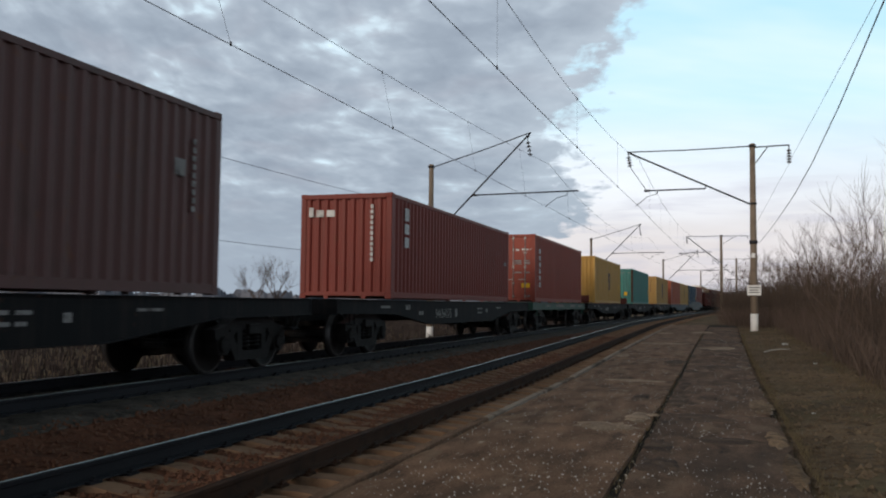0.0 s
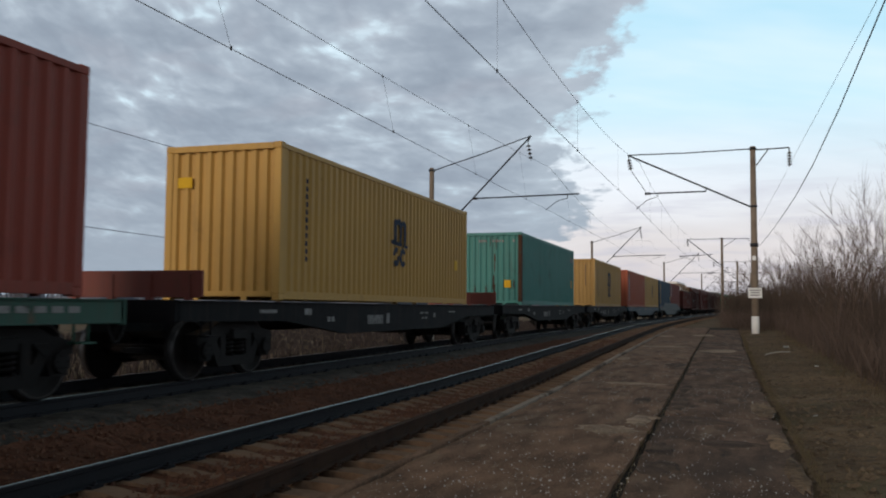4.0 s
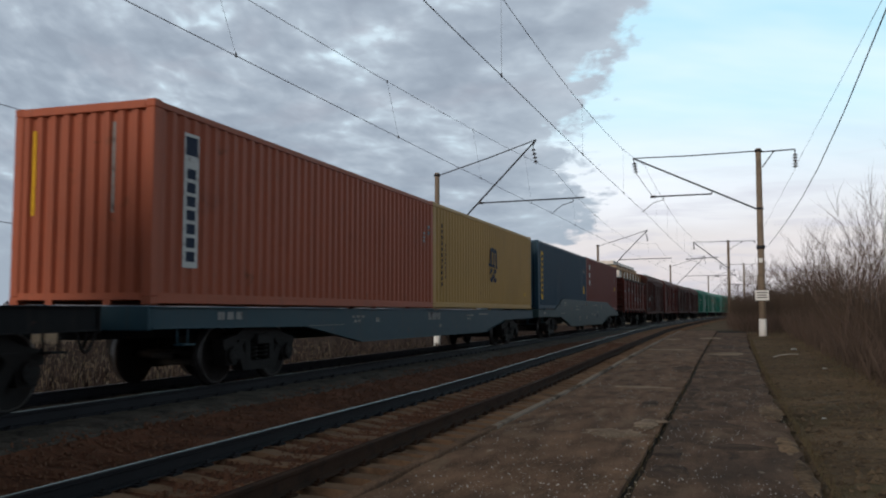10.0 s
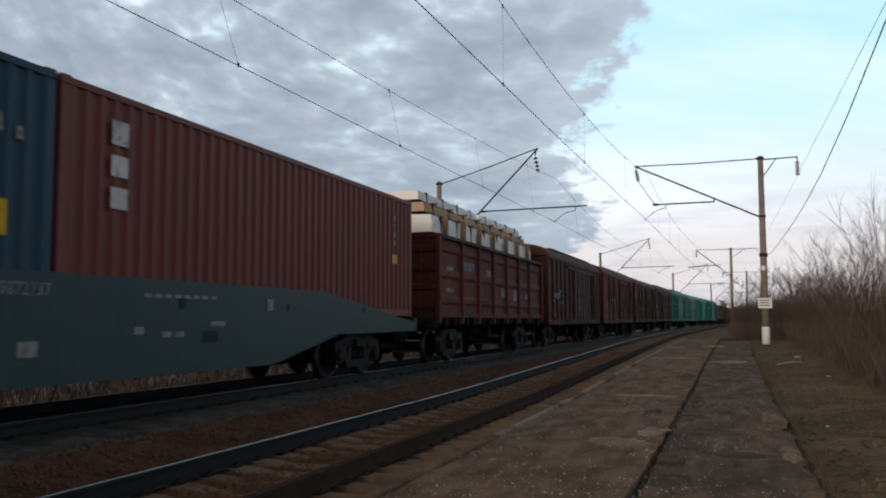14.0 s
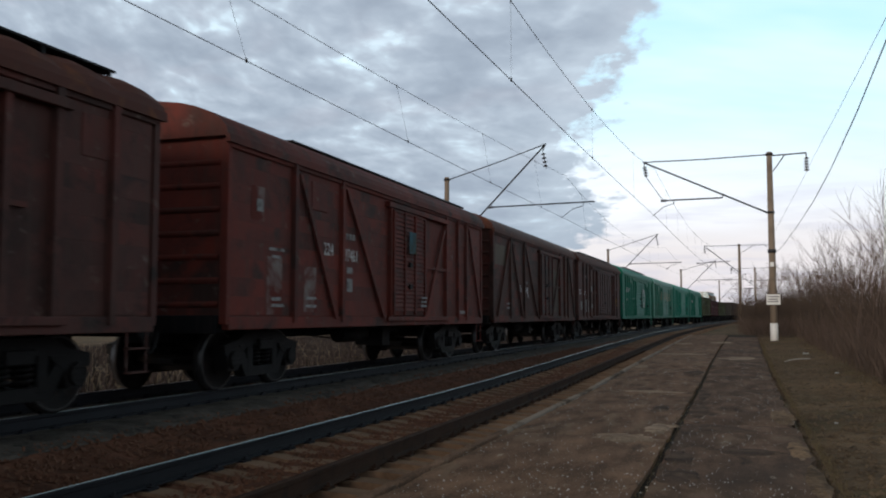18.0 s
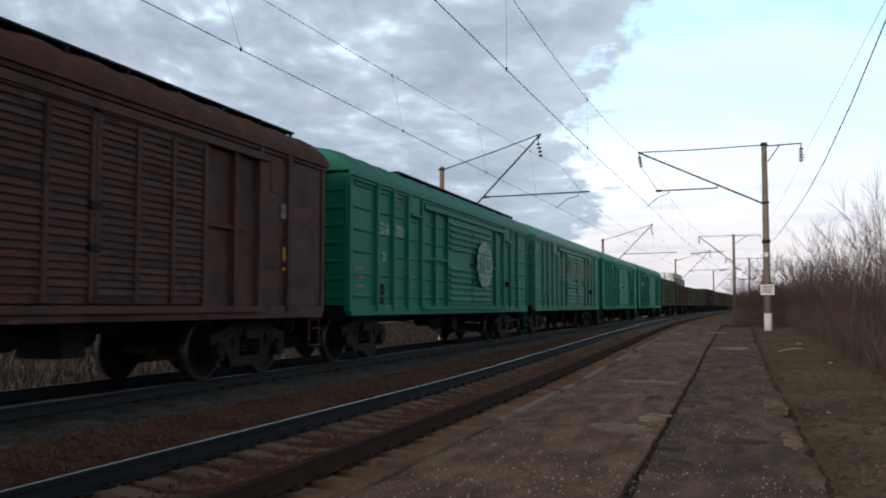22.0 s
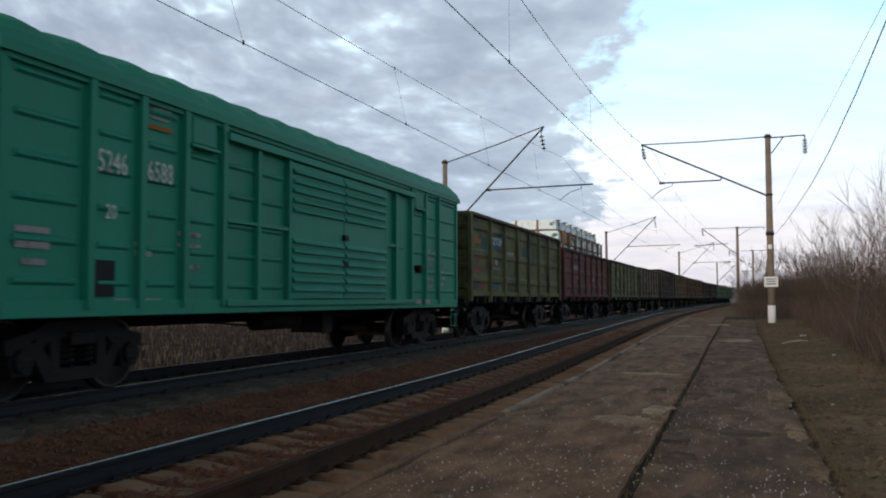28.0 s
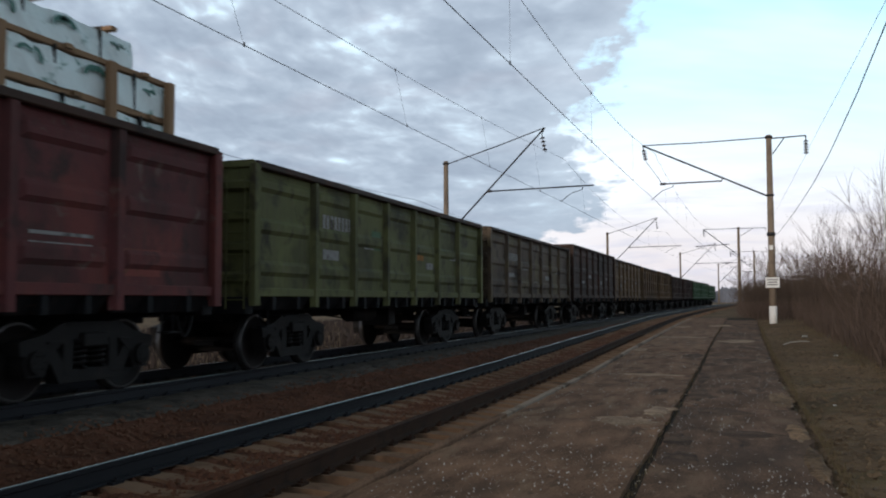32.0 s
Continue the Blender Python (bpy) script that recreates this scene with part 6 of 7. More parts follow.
def build_flats():
    x = 1.285
    for s in (-53.85, -34.0, 0.28, 20.2, 39.85):
        w = flat_wagon(s, 19.62, 7.36, "flat_black", "black fishbelly container flat wagon with faded white markings")
        blocks(w, "marking", "mark_dim", (line_of(-2.1, -1.15, 0.74, 0.20, 8, 0.25) if s not in (39.85, -34.0) else []) + line_of(-4.2, -3.8, 0.82, 0.1, 2) + line_of(1.5, 2.2, 0.95, 0.05, 2) + line_of(1.6, 2.1, 0.82, 0.05, 2) + [(-0.95, -0.75, 0.74, 0.98), (-5.2, -4.9, 0.96, 1.08), (2.6, 2.75, 0.85, 0.97), (4.0, 4.6, 0.98, 1.02), (-6.9, -6.3, 1.0, 1.06)], x)
        if s in (39.85, -34.0):
            lettering(w, "94663671" if s > 0 else "94654175", -3.35 if s > 0 else -2.83, 0.72, 0.38, x, "mark_dim")
        if s == 0.28:
            for y in (-8.3 - s, 10.0 - s):
                bm = bmesh.new()
                box(bm, -1.25, 1.25, y - 0.03, y + 0.03, 1.24, 1.66, 0.01)
                for k in range(4):
                    box(bm, -1.15 + 0.7 * k, -1.05 + 0.7 * k, y - 0.055, y + 0.055, 1.2, 1.6)
                part("end_board", bm, coat("flap"), w, "faded red end board")
    w = flat_wagon(-16.95, 14.62, 4.85, "flat_green", "dark green flat wagon with straight sills", straight=True)
    blocks(w, "marking", "mark_dim", line_of(-1.6, 0.2, 1.0, 0.13, 8) + line_of(-4.0, -3.0, 1.02, 0.08, 3) + line_of(2.2, 3.6, 1.0, 0.12, 4) + line_of(4.6, 6.0, 1.02, 0.08, 5), x)
    w = flat_wagon(62.43, 25.60, 9.0, "flat_blue", "long slate-blue flat wagon under two containers", 0.50)
    blocks(w, "marking", "mark_dim", line_of(-0.6, 0.4, 0.92, 0.2, 8, 0.2) + line_of(-5.5, -4.8, 1.0, 0.05, 3) + line_of(-5.4, -5.0, 0.9, 0.06, 2) + line_of(2.9, 3.7, 1.0, 0.05, 3) + line_of(3.0, 3.5, 0.9, 0.05, 2) + [(-4.2, -4.0, 0.9, 1.0), (0.3, 0.5, 0.72, 0.8), (-7.5, -5.9, 0.86, 0.87), (4.3, 5.3, 1.04, 1.08)] + line_of(-10.6, -9.8, 1.0, 0.12, 3), x)
    w = flat_wagon(88.3, 25.80, 9.1, "flat_grey", "grey-green flat wagon whose deep side sill rises amidships", 0.40, 1.70)
    lettering(w, "59872737", -1.0, 1.42, 0.22, 1.285, "mark_dim")
    blocks(w, "marking", "mark_dim", line_of(-3.9, -2.7, 1.2, 0.05, 4) + line_of(-3.6, -3.1, 1.35, 0.06, 2) + line_of(-2.9, -2.2, 0.8, 0.07, 2) + line_of(-2.8, -2.3, 0.66, 0.07, 2) + line_of(-7.6, -6.6, 1.0, 0.04, 5) + line_of(1.6, 3.4, 1.45, 0.05, 8) + line_of(2.0, 2.6, 0.9, 0.08, 2) + [(-0.6, -0.3, 0.72, 0.9), (1.4, 1.6, 0.95, 1.05), (4.9, 5.1, 1.3, 1.5), (3.2, 3.6, 1.05, 1.12), (-11.5, -11.0, 1.0, 1.1)], 1.285)
    blocks(w, "marking", "mark_dim", [(-6.9, -6.3, 1.50, 1.55), (-6.9, -6.2, 1.38, 1.41)], 1.285)
    # Lifting holes are not cut: flat dark patches carry their shade.
    blocks(w, "marking", "mark_navy", [(-7.9, -7.7, 1.35, 1.5), (-2.0, -1.85, 1.30, 1.45), (2.4, 2.55, 1.30, 1.45), (5.6, 5.7, 1.30, 1.42), (9.0, 9.12, 1.3, 1.42), (3.0, 3.4, 0.8, 0.98)], 1.285, 0.003, "flat dark patches for shaded lifting holes")


# -- open wagons --
def gondola(s, key, label, top=3.40, length=13.92, body=12.84):
    w = tagged(new("open_wagon"), label, "open wagon", "train wagons")
    half, bot = body / 2, 1.32
    step = 1.72 if body > 12 else body / 7
    cuts = [-half] + [step * (k - 2.5) for k in range(6)] + [half]
    for sx in (-1, 1):
        for a, b in zip(cuts, cuts[1:]):
            def panel(bm, wd=b - a):
                lev = [(bot, 0)]
                n = 3
                for k in range(n):
                    z = bot + (top - bot) * (k + 0.5) / n
                    lev += [(z - 0.13, 0), (z - 0.06, 0.045), (z + 0.06, 0.045), (z + 0.13, 0)]
                lev.append((top - 0.08, 0))
                e = 0.13
                rows = []
                for z, d in lev:
                    rows.append([(0, 0.0, z), (0, e, z), (d, e + 0.1, z), (d, wd - e - 0.1, z), (0, wd - e, z), (0, wd, z)])
                strip(bm, rows)
            shaped("panel", panel, coat(key), w, at=pose(sx * 1.46, a if sx > 0 else b, 0, 0, 0, 0 if sx > 0 else 180), key=("panel", round(b - a, 3), top))
        for k, y in enumerate(cuts):
            def post(bm):
                prism(bm, [(0.0, -0.11), (0.10, -0.06), (0.10, 0.06), (0.0, 0.11)], "z", 1.02, top - 0.09)
            if 0 < k < len(cuts) - 1:
                shaped("post", post, coat(key), w, at=pose(sx * 1.46, y, 0, 0, 0, 0 if sx > 0 else 180), key=("gpost", top))
            else:
                bm = bmesh.new()
                box(bm, sx * 1.53 - 0.07, sx * 1.53 + 0.05, y - 0.09, y + 0.09, 1.05, top - 0.05, 0.012)
                part("corner_post", bm, coat(key), w)
        bm = bmesh.new()
        box(bm, sx * 1.50 - 0.08, sx * 1.50 + 0.08, -half, half, top - 0.11, top, 0.015)
        part("top_chord", bm, coat("coal"), w, "sooty top rail")
        bm = bmesh.new()
        box(bm, sx * 1.46 - 0.07, sx * 1.46 + 0.07, -half, half, bot - 0.12, bot + 0.02, 0.01)
        part("bottom_chord", bm, coat(key), w)
        for a, b in zip(cuts, cuts[1:]):
            def hatch(bm, wd=b - a):
                prism(bm, [(0.0, 1.22), (0.05, 1.20), (-0.10, 0.98), (-0.15, 1.0)], "y", 0.12, wd - 0.12)
                for q in (0.3, 0.7):
                    box(bm, -0.06, 0.10, wd * q - 0.05, wd * q + 0.05, 0.98, 1.27)
            shaped("bottom_door", hatch, coat("flat_black"), w, at=pose(sx * 1.42, a if sx > 0 else b, 0, 0, 0, 0 if sx > 0 else 180), key=("hatch", round(b - a, 3)))
    for sy in (-1, 1):
        bm = bmesh.new()
        y = sy * (half - 0.02)
        box(bm, -1.46, 1.46, y - 0.02, y + 0.02, 1.15, top - 0.02)
        wall = part("end_wall", bm, coat(key), w)
        for k in range(4):
            z = 1.50 + (top - 1.75) * k / 3.3
            bm = bmesh.new()
            prism(bm, [(y + sy * 0.02, z - 0.10), (y + sy * 0.10, z - 0.05), (y + sy * 0.10, z + 0.05), (y + sy * 0.02, z + 0.10)], "x", -1.44, 1.44)
            part("end_rib", bm, coat(key), wall)
        bm = bmesh.new()
        box(bm, -1.5, 1.5, y - 0.07, y + 0.09, top - 0.11, top + 0.01, 0.012)
        part("end_chord", bm, coat(key), w)
        bm = bmesh.new()
        box(bm, -1.4, 1.4, y - 0.1, y + 0.14, 0.92, 1.2, 0.015)
        part("end_beam", bm, coat("flat_black"), w)
        bm = bmesh.new()
        for x in (1.05, 1.38):
            tube(bm, (x, sy * (half + 0.09), 1.0), (x, sy * (half + 0.09), top - 0.25), 0.014, 0.014, 5)
        for k in range(6):
            z = 1.15 + (top - 1.6) * k / 5
            tube(bm, (1.05, sy * (half + 0.09), z), (1.38, sy * (half + 0.09), z), 0.012, 0.012, 5)
        part("ladder", bm, coat(key), w)
    bm = bmesh.new()
    box(bm, -1.44, 1.44, -half + 0.05, half - 0.05, 1.20, 1.26)
    part("floor", bm, coat("flat_black"), w)
    bm = bmesh.new()
    box(bm, -0.28, 0.28, -half, half, 0.80, 1.2)
    part("centre_sill", bm, coat("flat_black"), w)
    gap = 4.325 if length > 12 else 3.2
    for sy in (-1, 1):
        bogie(w, sy * gap, s)
    ends(w, length / 2 - 0.42, 1.0)
    under_gear(w, length * 0.5, 1.05)
    on_train(w, s)
    return w


def timber_pack(s, y, z, width, length, h, key, label, torn=False):
    p = tagged(new("timber_pack"), label, "timber pack", "packs of sawn timber")
    rng = random.Random(int(y * 31 + z * 17))
    bm = bmesh.new()
    n = 26
    rows = []
    for k in range(n + 1):
        yy = -length / 2 + length * k / n
        ring = []
        for px, pz in ((-0.5, 0.0), (-0.5, 0.5), (-0.48, 0.97), (-0.2, 1.0), (0.2, 1.0), (0.48, 0.97), (0.5, 0.5), (0.5, 0.0)):
            j = 0.022 if 0 < k < n else 0.006
            bare = torn and 0.10 < k / n < 0.56 and px > 0.4 and pz < 0.75 + 0.3 * (k / n - 0.2)
            ring.append((px * width + rng.uniform(-j, j) - (0.05 if bare else 0), yy, pz * h + rng.uniform(-j, j)))
        rows.append(ring)
    strip(bm, rows)
    bm.verts.ensure_lookup_table()
    bm.faces.new([bm.verts[i] for i in range(8)][::-1])
    bm.faces.new([bm.verts[8 * n + i] for i in range(8)])
    part("wrapping", bm, coat(key), p)
    if torn:
        for k in range(5):
            bm = bmesh.new()
            box(bm, 0.5 * width - 0.14, 0.5 * width + 0.012 + rng.uniform(-0.008, 0.008), -0.40 * length, 0.05 * length - 0.10 * k, h * k / 5.4 + 0.006, h * (k + 1) / 5.4 - 0.004, 0.004)
            part("board", bm, coat("board_ends"), p, "bare sawn board")
        bm = bmesh.new()
        strip(bm, [[(0.5 * width + 0.03 + 0.05 * math.sin(2.1 * q) + 0.01 * i, (-0.10 + 0.05 * q) * length, h * (0.98 - 0.22 * q + 0.12 * i)) for i in range(4)] for q in range(5)])
        part("torn_flap", bm, coat("torn"), p, "torn flap of grey foil")
    if key == "wrap":
        for k in range(6):
            if torn and k < 3:
                continue
            yy = -length / 2 + 0.22 + length * k / 6
            for j in range(2):
                bm = bmesh.new()
                r, turn_by, cy = rng.uniform(0.10, 0.19), rng.uniform(-1.2, 1.2), yy + rng.uniform(0.0, 0.5)
                arc = [turn_by + 0.42 * q for q in range(6)]
                ring = [(cy + r * math.cos(a), h * 0.5 + r * 0.9 * math.sin(a)) for a in arc] + [(cy + 0.62 * r * math.cos(a), h * 0.5 + 0.55 * r * math.sin(a)) for a in arc[::-1]]
                prism(bm, ring, "x", 0.5 * width + 0.018, 0.5 * width + 0.024)
                part("foil_print", bm, coat("print"), p, "dark green printed arc")
        for x in (-0.33, 0.12):
            bm = bmesh.new()
            box(bm, x * width - 0.05, x * width + 0.05, -length / 2 - 0.035, -length / 2 - 0.008, 0.0, h + 0.01, 0.006)
            part("batten", bm, coat("wood"), p, "pale timber batten")
        bm = bmesh.new()
        prism(bm, [(0.36 * width, 0.45 * h), (0.43 * width, 0.35 * h), (0.49 * width, 0.55 * h), (0.47 * width, 0.8 * h), (0.40 * width, 0.75 * h)], "y", -length / 2 - 0.012, -length / 2 - 0.006)
        part("foil_print", bm, coat("print"), p, "green printed patch")
    for k in range(4):
        yy = -length / 2 + length * (k + 0.5) / 4
        bm = bmesh.new()
        box(bm, -width / 2 - 0.016, width / 2 + 0.016, yy - 0.011, yy + 0.011, -0.005, h + 0.018)
        part("strap", bm, COAT["rubber"], p, "dark packing strap")
        if key == "wrap_plain" and z > 4.2:
            continue
        bm = bmesh.new()
        box(bm, -width / 2 - 0.05, width / 2 + 0.05, yy - 0.06 + 0.2, yy + 0.06 + 0.2, h + 0.016, h + 0.07)
        part("bearer", bm, coat("wood"), p, "timber bearer")
    on_train(p, s + y, z)
    return p


def build_gondolas():
    side = 1.462
    w = gondola(108.2, "ox2", "oxide-red open wagon loaded with wrapped timber", 3.42)
    blocks(w, "marking", "mark_dim", line_of(-4.0, -2.9, 2.55, 0.26, 6, 0.25) + [(-5.6, -5.0, 2.3, 2.6), (-5.6, -5.0, 1.9, 2.0), (-1.5, -1.0, 2.5, 2.7), (0.3, 0.9, 1.9, 2.2), (2.0, 2.5, 1.8, 2.2), (3.8, 4.2, 1.9, 2.1)], side)
    for k in range(7):
        y = -5.1 + 1.7 * k
        bm = bmesh.new()
        box(bm, 1.22, 1.34, y - 0.06, y + 0.06, 1.4, 4.05)
        part("stake", bm, coat("wood"), w, "timber load stake")
        bm = bmesh.new()
        box(bm, -1.34, -1.22, y - 0.06, y + 0.06, 1.4, 4.05)
        part("stake", bm, coat("wood"), w, "timber load stake")
    for y in (-3.05, 3.05):
        timber_pack(108.2, y, 1.27, 2.38, 5.9, 2.16, "board_ends", "pack of sawn timber inside the open wagon")
        timber_pack(108.2, y, 3.51, 2.38, 5.9, 0.50, "wrap_plain", "dusty white wrapped timber pack above the wagon rim")
        timber_pack(108.2, y, 4.09, 1.9, 5.85, 0.26, "board_ends", "low pack of bare boards on the load")
        timber_pack(108.2, y, 4.43, 1.5, 5.7, 0.26, "wrap_plain", "dusty white wrapped timber pack on top of the load")
    w = gondola(250.45, "olive", "olive-green open wagon covered in faded graffiti patches", 3.66, 14.0, 12.95)
    lettering(w, "56207079", -4.15, 2.83, 0.34, side + 0.002, "mark")
    blocks(w, "graffiti", "mark_blue", [(-4.3, -2.6, 2.72, 3.28), (-5.2, -4.6, 2.45, 3.0), (-4.3, -3.2, 1.42, 1.85), (0.1, 1.5, 2.35, 2.95), (2.2, 2.9, 2.35, 2.75), (-6.4, -5.6, 1.4, 1.75)], side - 0.001, 0.003, "faded blue paint patches")
    blocks(w, "graffiti", "mark_rose", [(-6.1, -4.6, 2.3, 2.45), (-6.1, -4.9, 1.95, 2.1), (-5.6, -4.7, 1.45, 1.75), (-2.0, -1.0, 1.6, 1.8)], side - 0.001, 0.003, "faded rose paint patches")
    blocks(w, "graffiti", "mark_orange", [(-6.1, -5.2, 2.78, 2.92), (-5.8, -5.5, 2.92, 3.05), (-1.6, -1.4, 2.4, 2.7)], side - 0.001, 0.003, "faded orange paint patches")
    blocks(w, "marking", "mark_dim", [(-3.6, -3.3, 2.2, 2.4), (-2.2, -1.2, 2.4, 2.7), (-6.3, -6.0, 2.7, 2.78)] + line_of(-4.0, -3.0, 2.05, 0.06, 4), side + 0.001)
    w = gondola(264.4, "maroon", "maroon open wagon loaded high with wrapped timber", 3.38)
    lettering(w, "64374176", -4.02, 2.45, 0.315, side + 0.002, "mark")
    blocks(w, "marking", "mark_dim", [(-2.9, -2.6, 2.0, 2.15), (-0.8, -0.4, 2.4, 2.5), (1.3, 1.8, 2.0, 2.4), (2.9, 3.9, 1.75, 1.8), (2.9, 3.9, 1.88, 1.92)], side)
    blocks(w, "graffiti", "mark_blue", [(-4.2, -3.2, 1.45, 2.0), (-1.6, -1.0, 1.5, 1.8)], side - 0.001, 0.003, "faded blue paint patches")
    blocks(w, "graffiti", "mark_rose", [(-4.2, -2.5, 2.05, 2.4), (0.9, 1.6, 1.45, 1.75), (4.2, 5.2, 1.45, 1.8)], side - 0.001, 0.003, "faded rose paint patches")
    for y in (-5.39, -3.95, -2.25, -0.68, 0.95, 2.6, 4.4, 5.6):
        for sx in (-1, 1):
            bm = bmesh.new()
            box(bm, sx * 1.28 - 0.05, sx * 1.28 + 0.05, y - 0.07, y + 0.07, 1.4, 4.18, 0.01)
            part("stake", bm, coat("wood"), w, "timber load stake")
    for y in (-2.93, 2.93):
        timber_pack(264.4, y, 1.27, 2.40, 5.78, 1.72, "board_ends", "pack of sawn timber inside the open wagon")
        timber_pack(264.4, y, 3.08, 2.40, 5.78, 0.52, "wrap", "timber pack in white foil level with the wagon's rim")
        slabs = ((3.61, 0.09), (4.145, 0.075))
        for zb, hb in slabs:
            for x in (-1.12, 1.12):
                bm = bmesh.new()
                box(bm, x - 0.07, x + 0.07, y - 2.85, y + 2.85, zb, zb + hb, 0.01)
                part("runner", bm, coat("wood"), w, "timber runner between the tiers")
            for q in (-2.9, 0.0, 2.8):
                bm = bmesh.new()
                box(bm, -1.04, 1.04, y + q - 0.05, y + q + 0.05, zb, zb + hb, 0.008)
                part("cross_bearer", bm, coat("wood"), w, "cross bearer between the tiers")
        timber_pack(264.4, y - 0.15, 3.69, 2.40, 5.78, 0.46, "wrap", "timber pack in torn white foil with green print" if y < 0 else "timber pack in white foil with green print", torn=y < 0)
        timber_pack(264.4, y - 0.22 - 0.25 * (y > 0), 4.22, 2.18, 5.78 - 0.6 * (y > 0), 0.42, "wrap", "timber pack in white foil with green print on the top tier")
    rows = [(278.35, "olive", 3.38, "olive-green open wagon with chalk markings"), (292.3, "umber", 3.40, "dull umber open wagon with worn sides"), (306.2, "coal", 3.66, "sooty dark brown open wagon"), (319.3, "rusty", 3.55, "rusty ochre-brown open wagon")]
    for s, key, top, label in rows:
        w = gondola(s, key, label, top)
        rng = random.Random(int(s))
        marks = line_of(-3.9, -2.6, 2.3 + rng.uniform(0, 0.2), 0.26, 8, 0.3) + [(-5.8 + 1.9 * k, -5.8 + 1.9 * k + rng.uniform(0.3, 0.9), 1.6 + 0.3 * (k % 3), 1.72 + 0.3 * (k % 3) + rng.uniform(0, 0.1)) for k in range(6)]
        blocks(w, "marking", "mark_dim", marks, side)
        if key == "olive":
            blocks(w, "graffiti", "mark_orange", [(1.1, 1.6, 2.1, 2.35)], side, 0.003, "orange paint patch")
            blocks(w, "graffiti", "leaf", [(-1.6, -1.1, 2.2, 2.6)], side, 0.003, "green paint patch")
    s = 326.2
    for key, top, label in (("rusty", 3.5, "rusty ochre-brown ribbed open wagon"), ("rusty", 3.5, "rusty ochre-brown ribbed open wagon"), ("coal", 3.35, "dark open wagon near the train's end"), ("coal", 3.35, "dark open wagon near the train's end"), ("leaf", 3.3, "leaf-green open wagon near the train's end"), ("leaf", 3.3, "leaf-green open wagon near the train's end"), ("leaf", 3.1, "low leaf-green open wagon at the train's end")):
        pitch = 11.0 if s < 347 else 11.8
        gondola(s + pitch / 2, key, label, top, pitch, pitch - 1.1)
        s += pitch


# -- covered wagons --
def roof_shape(body, eave, crown, half=1.60, over=0.12, ribs=0):
    def build(bm):
        n = 14
        arc = []
        for k in range(n + 1):
            a = math.pi * k / n
            arc.append((half * math.cos(a), eave + (crown - eave) * math.sin(a)))
        ys = [-body / 2 - over, body / 2 + over]
        if ribs:
            ys = []
            for k in range(ribs * 6 + 1):
                ys.append(-body / 2 - over + (body + 2 * over) * k / (ribs * 6))
        rows = []
        for i, y in enumerate(ys):
            lift = 0.075 * math.sin(math.pi * (i % 6) / 6) if ribs else 0.0
            rows.append([(x, y, z + lift * min(1.0, 3.0 * math.sin(math.pi * j / n))) for j, (x, z) in enumerate(arc)])
        strip(bm, rows)
        for y in (ys[0], ys[-1]):
            bm.faces.new([bm.verts.new((x, y, z)) for x, z in arc])
        for f in bm.faces:
            f.smooth = False
        for sx in (-1, 1):
            box(bm, sx * half - 0.05, sx * half + 0.03, -body / 2 - over, body / 2 + over, eave - 0.10, eave + 0.02)
    return build


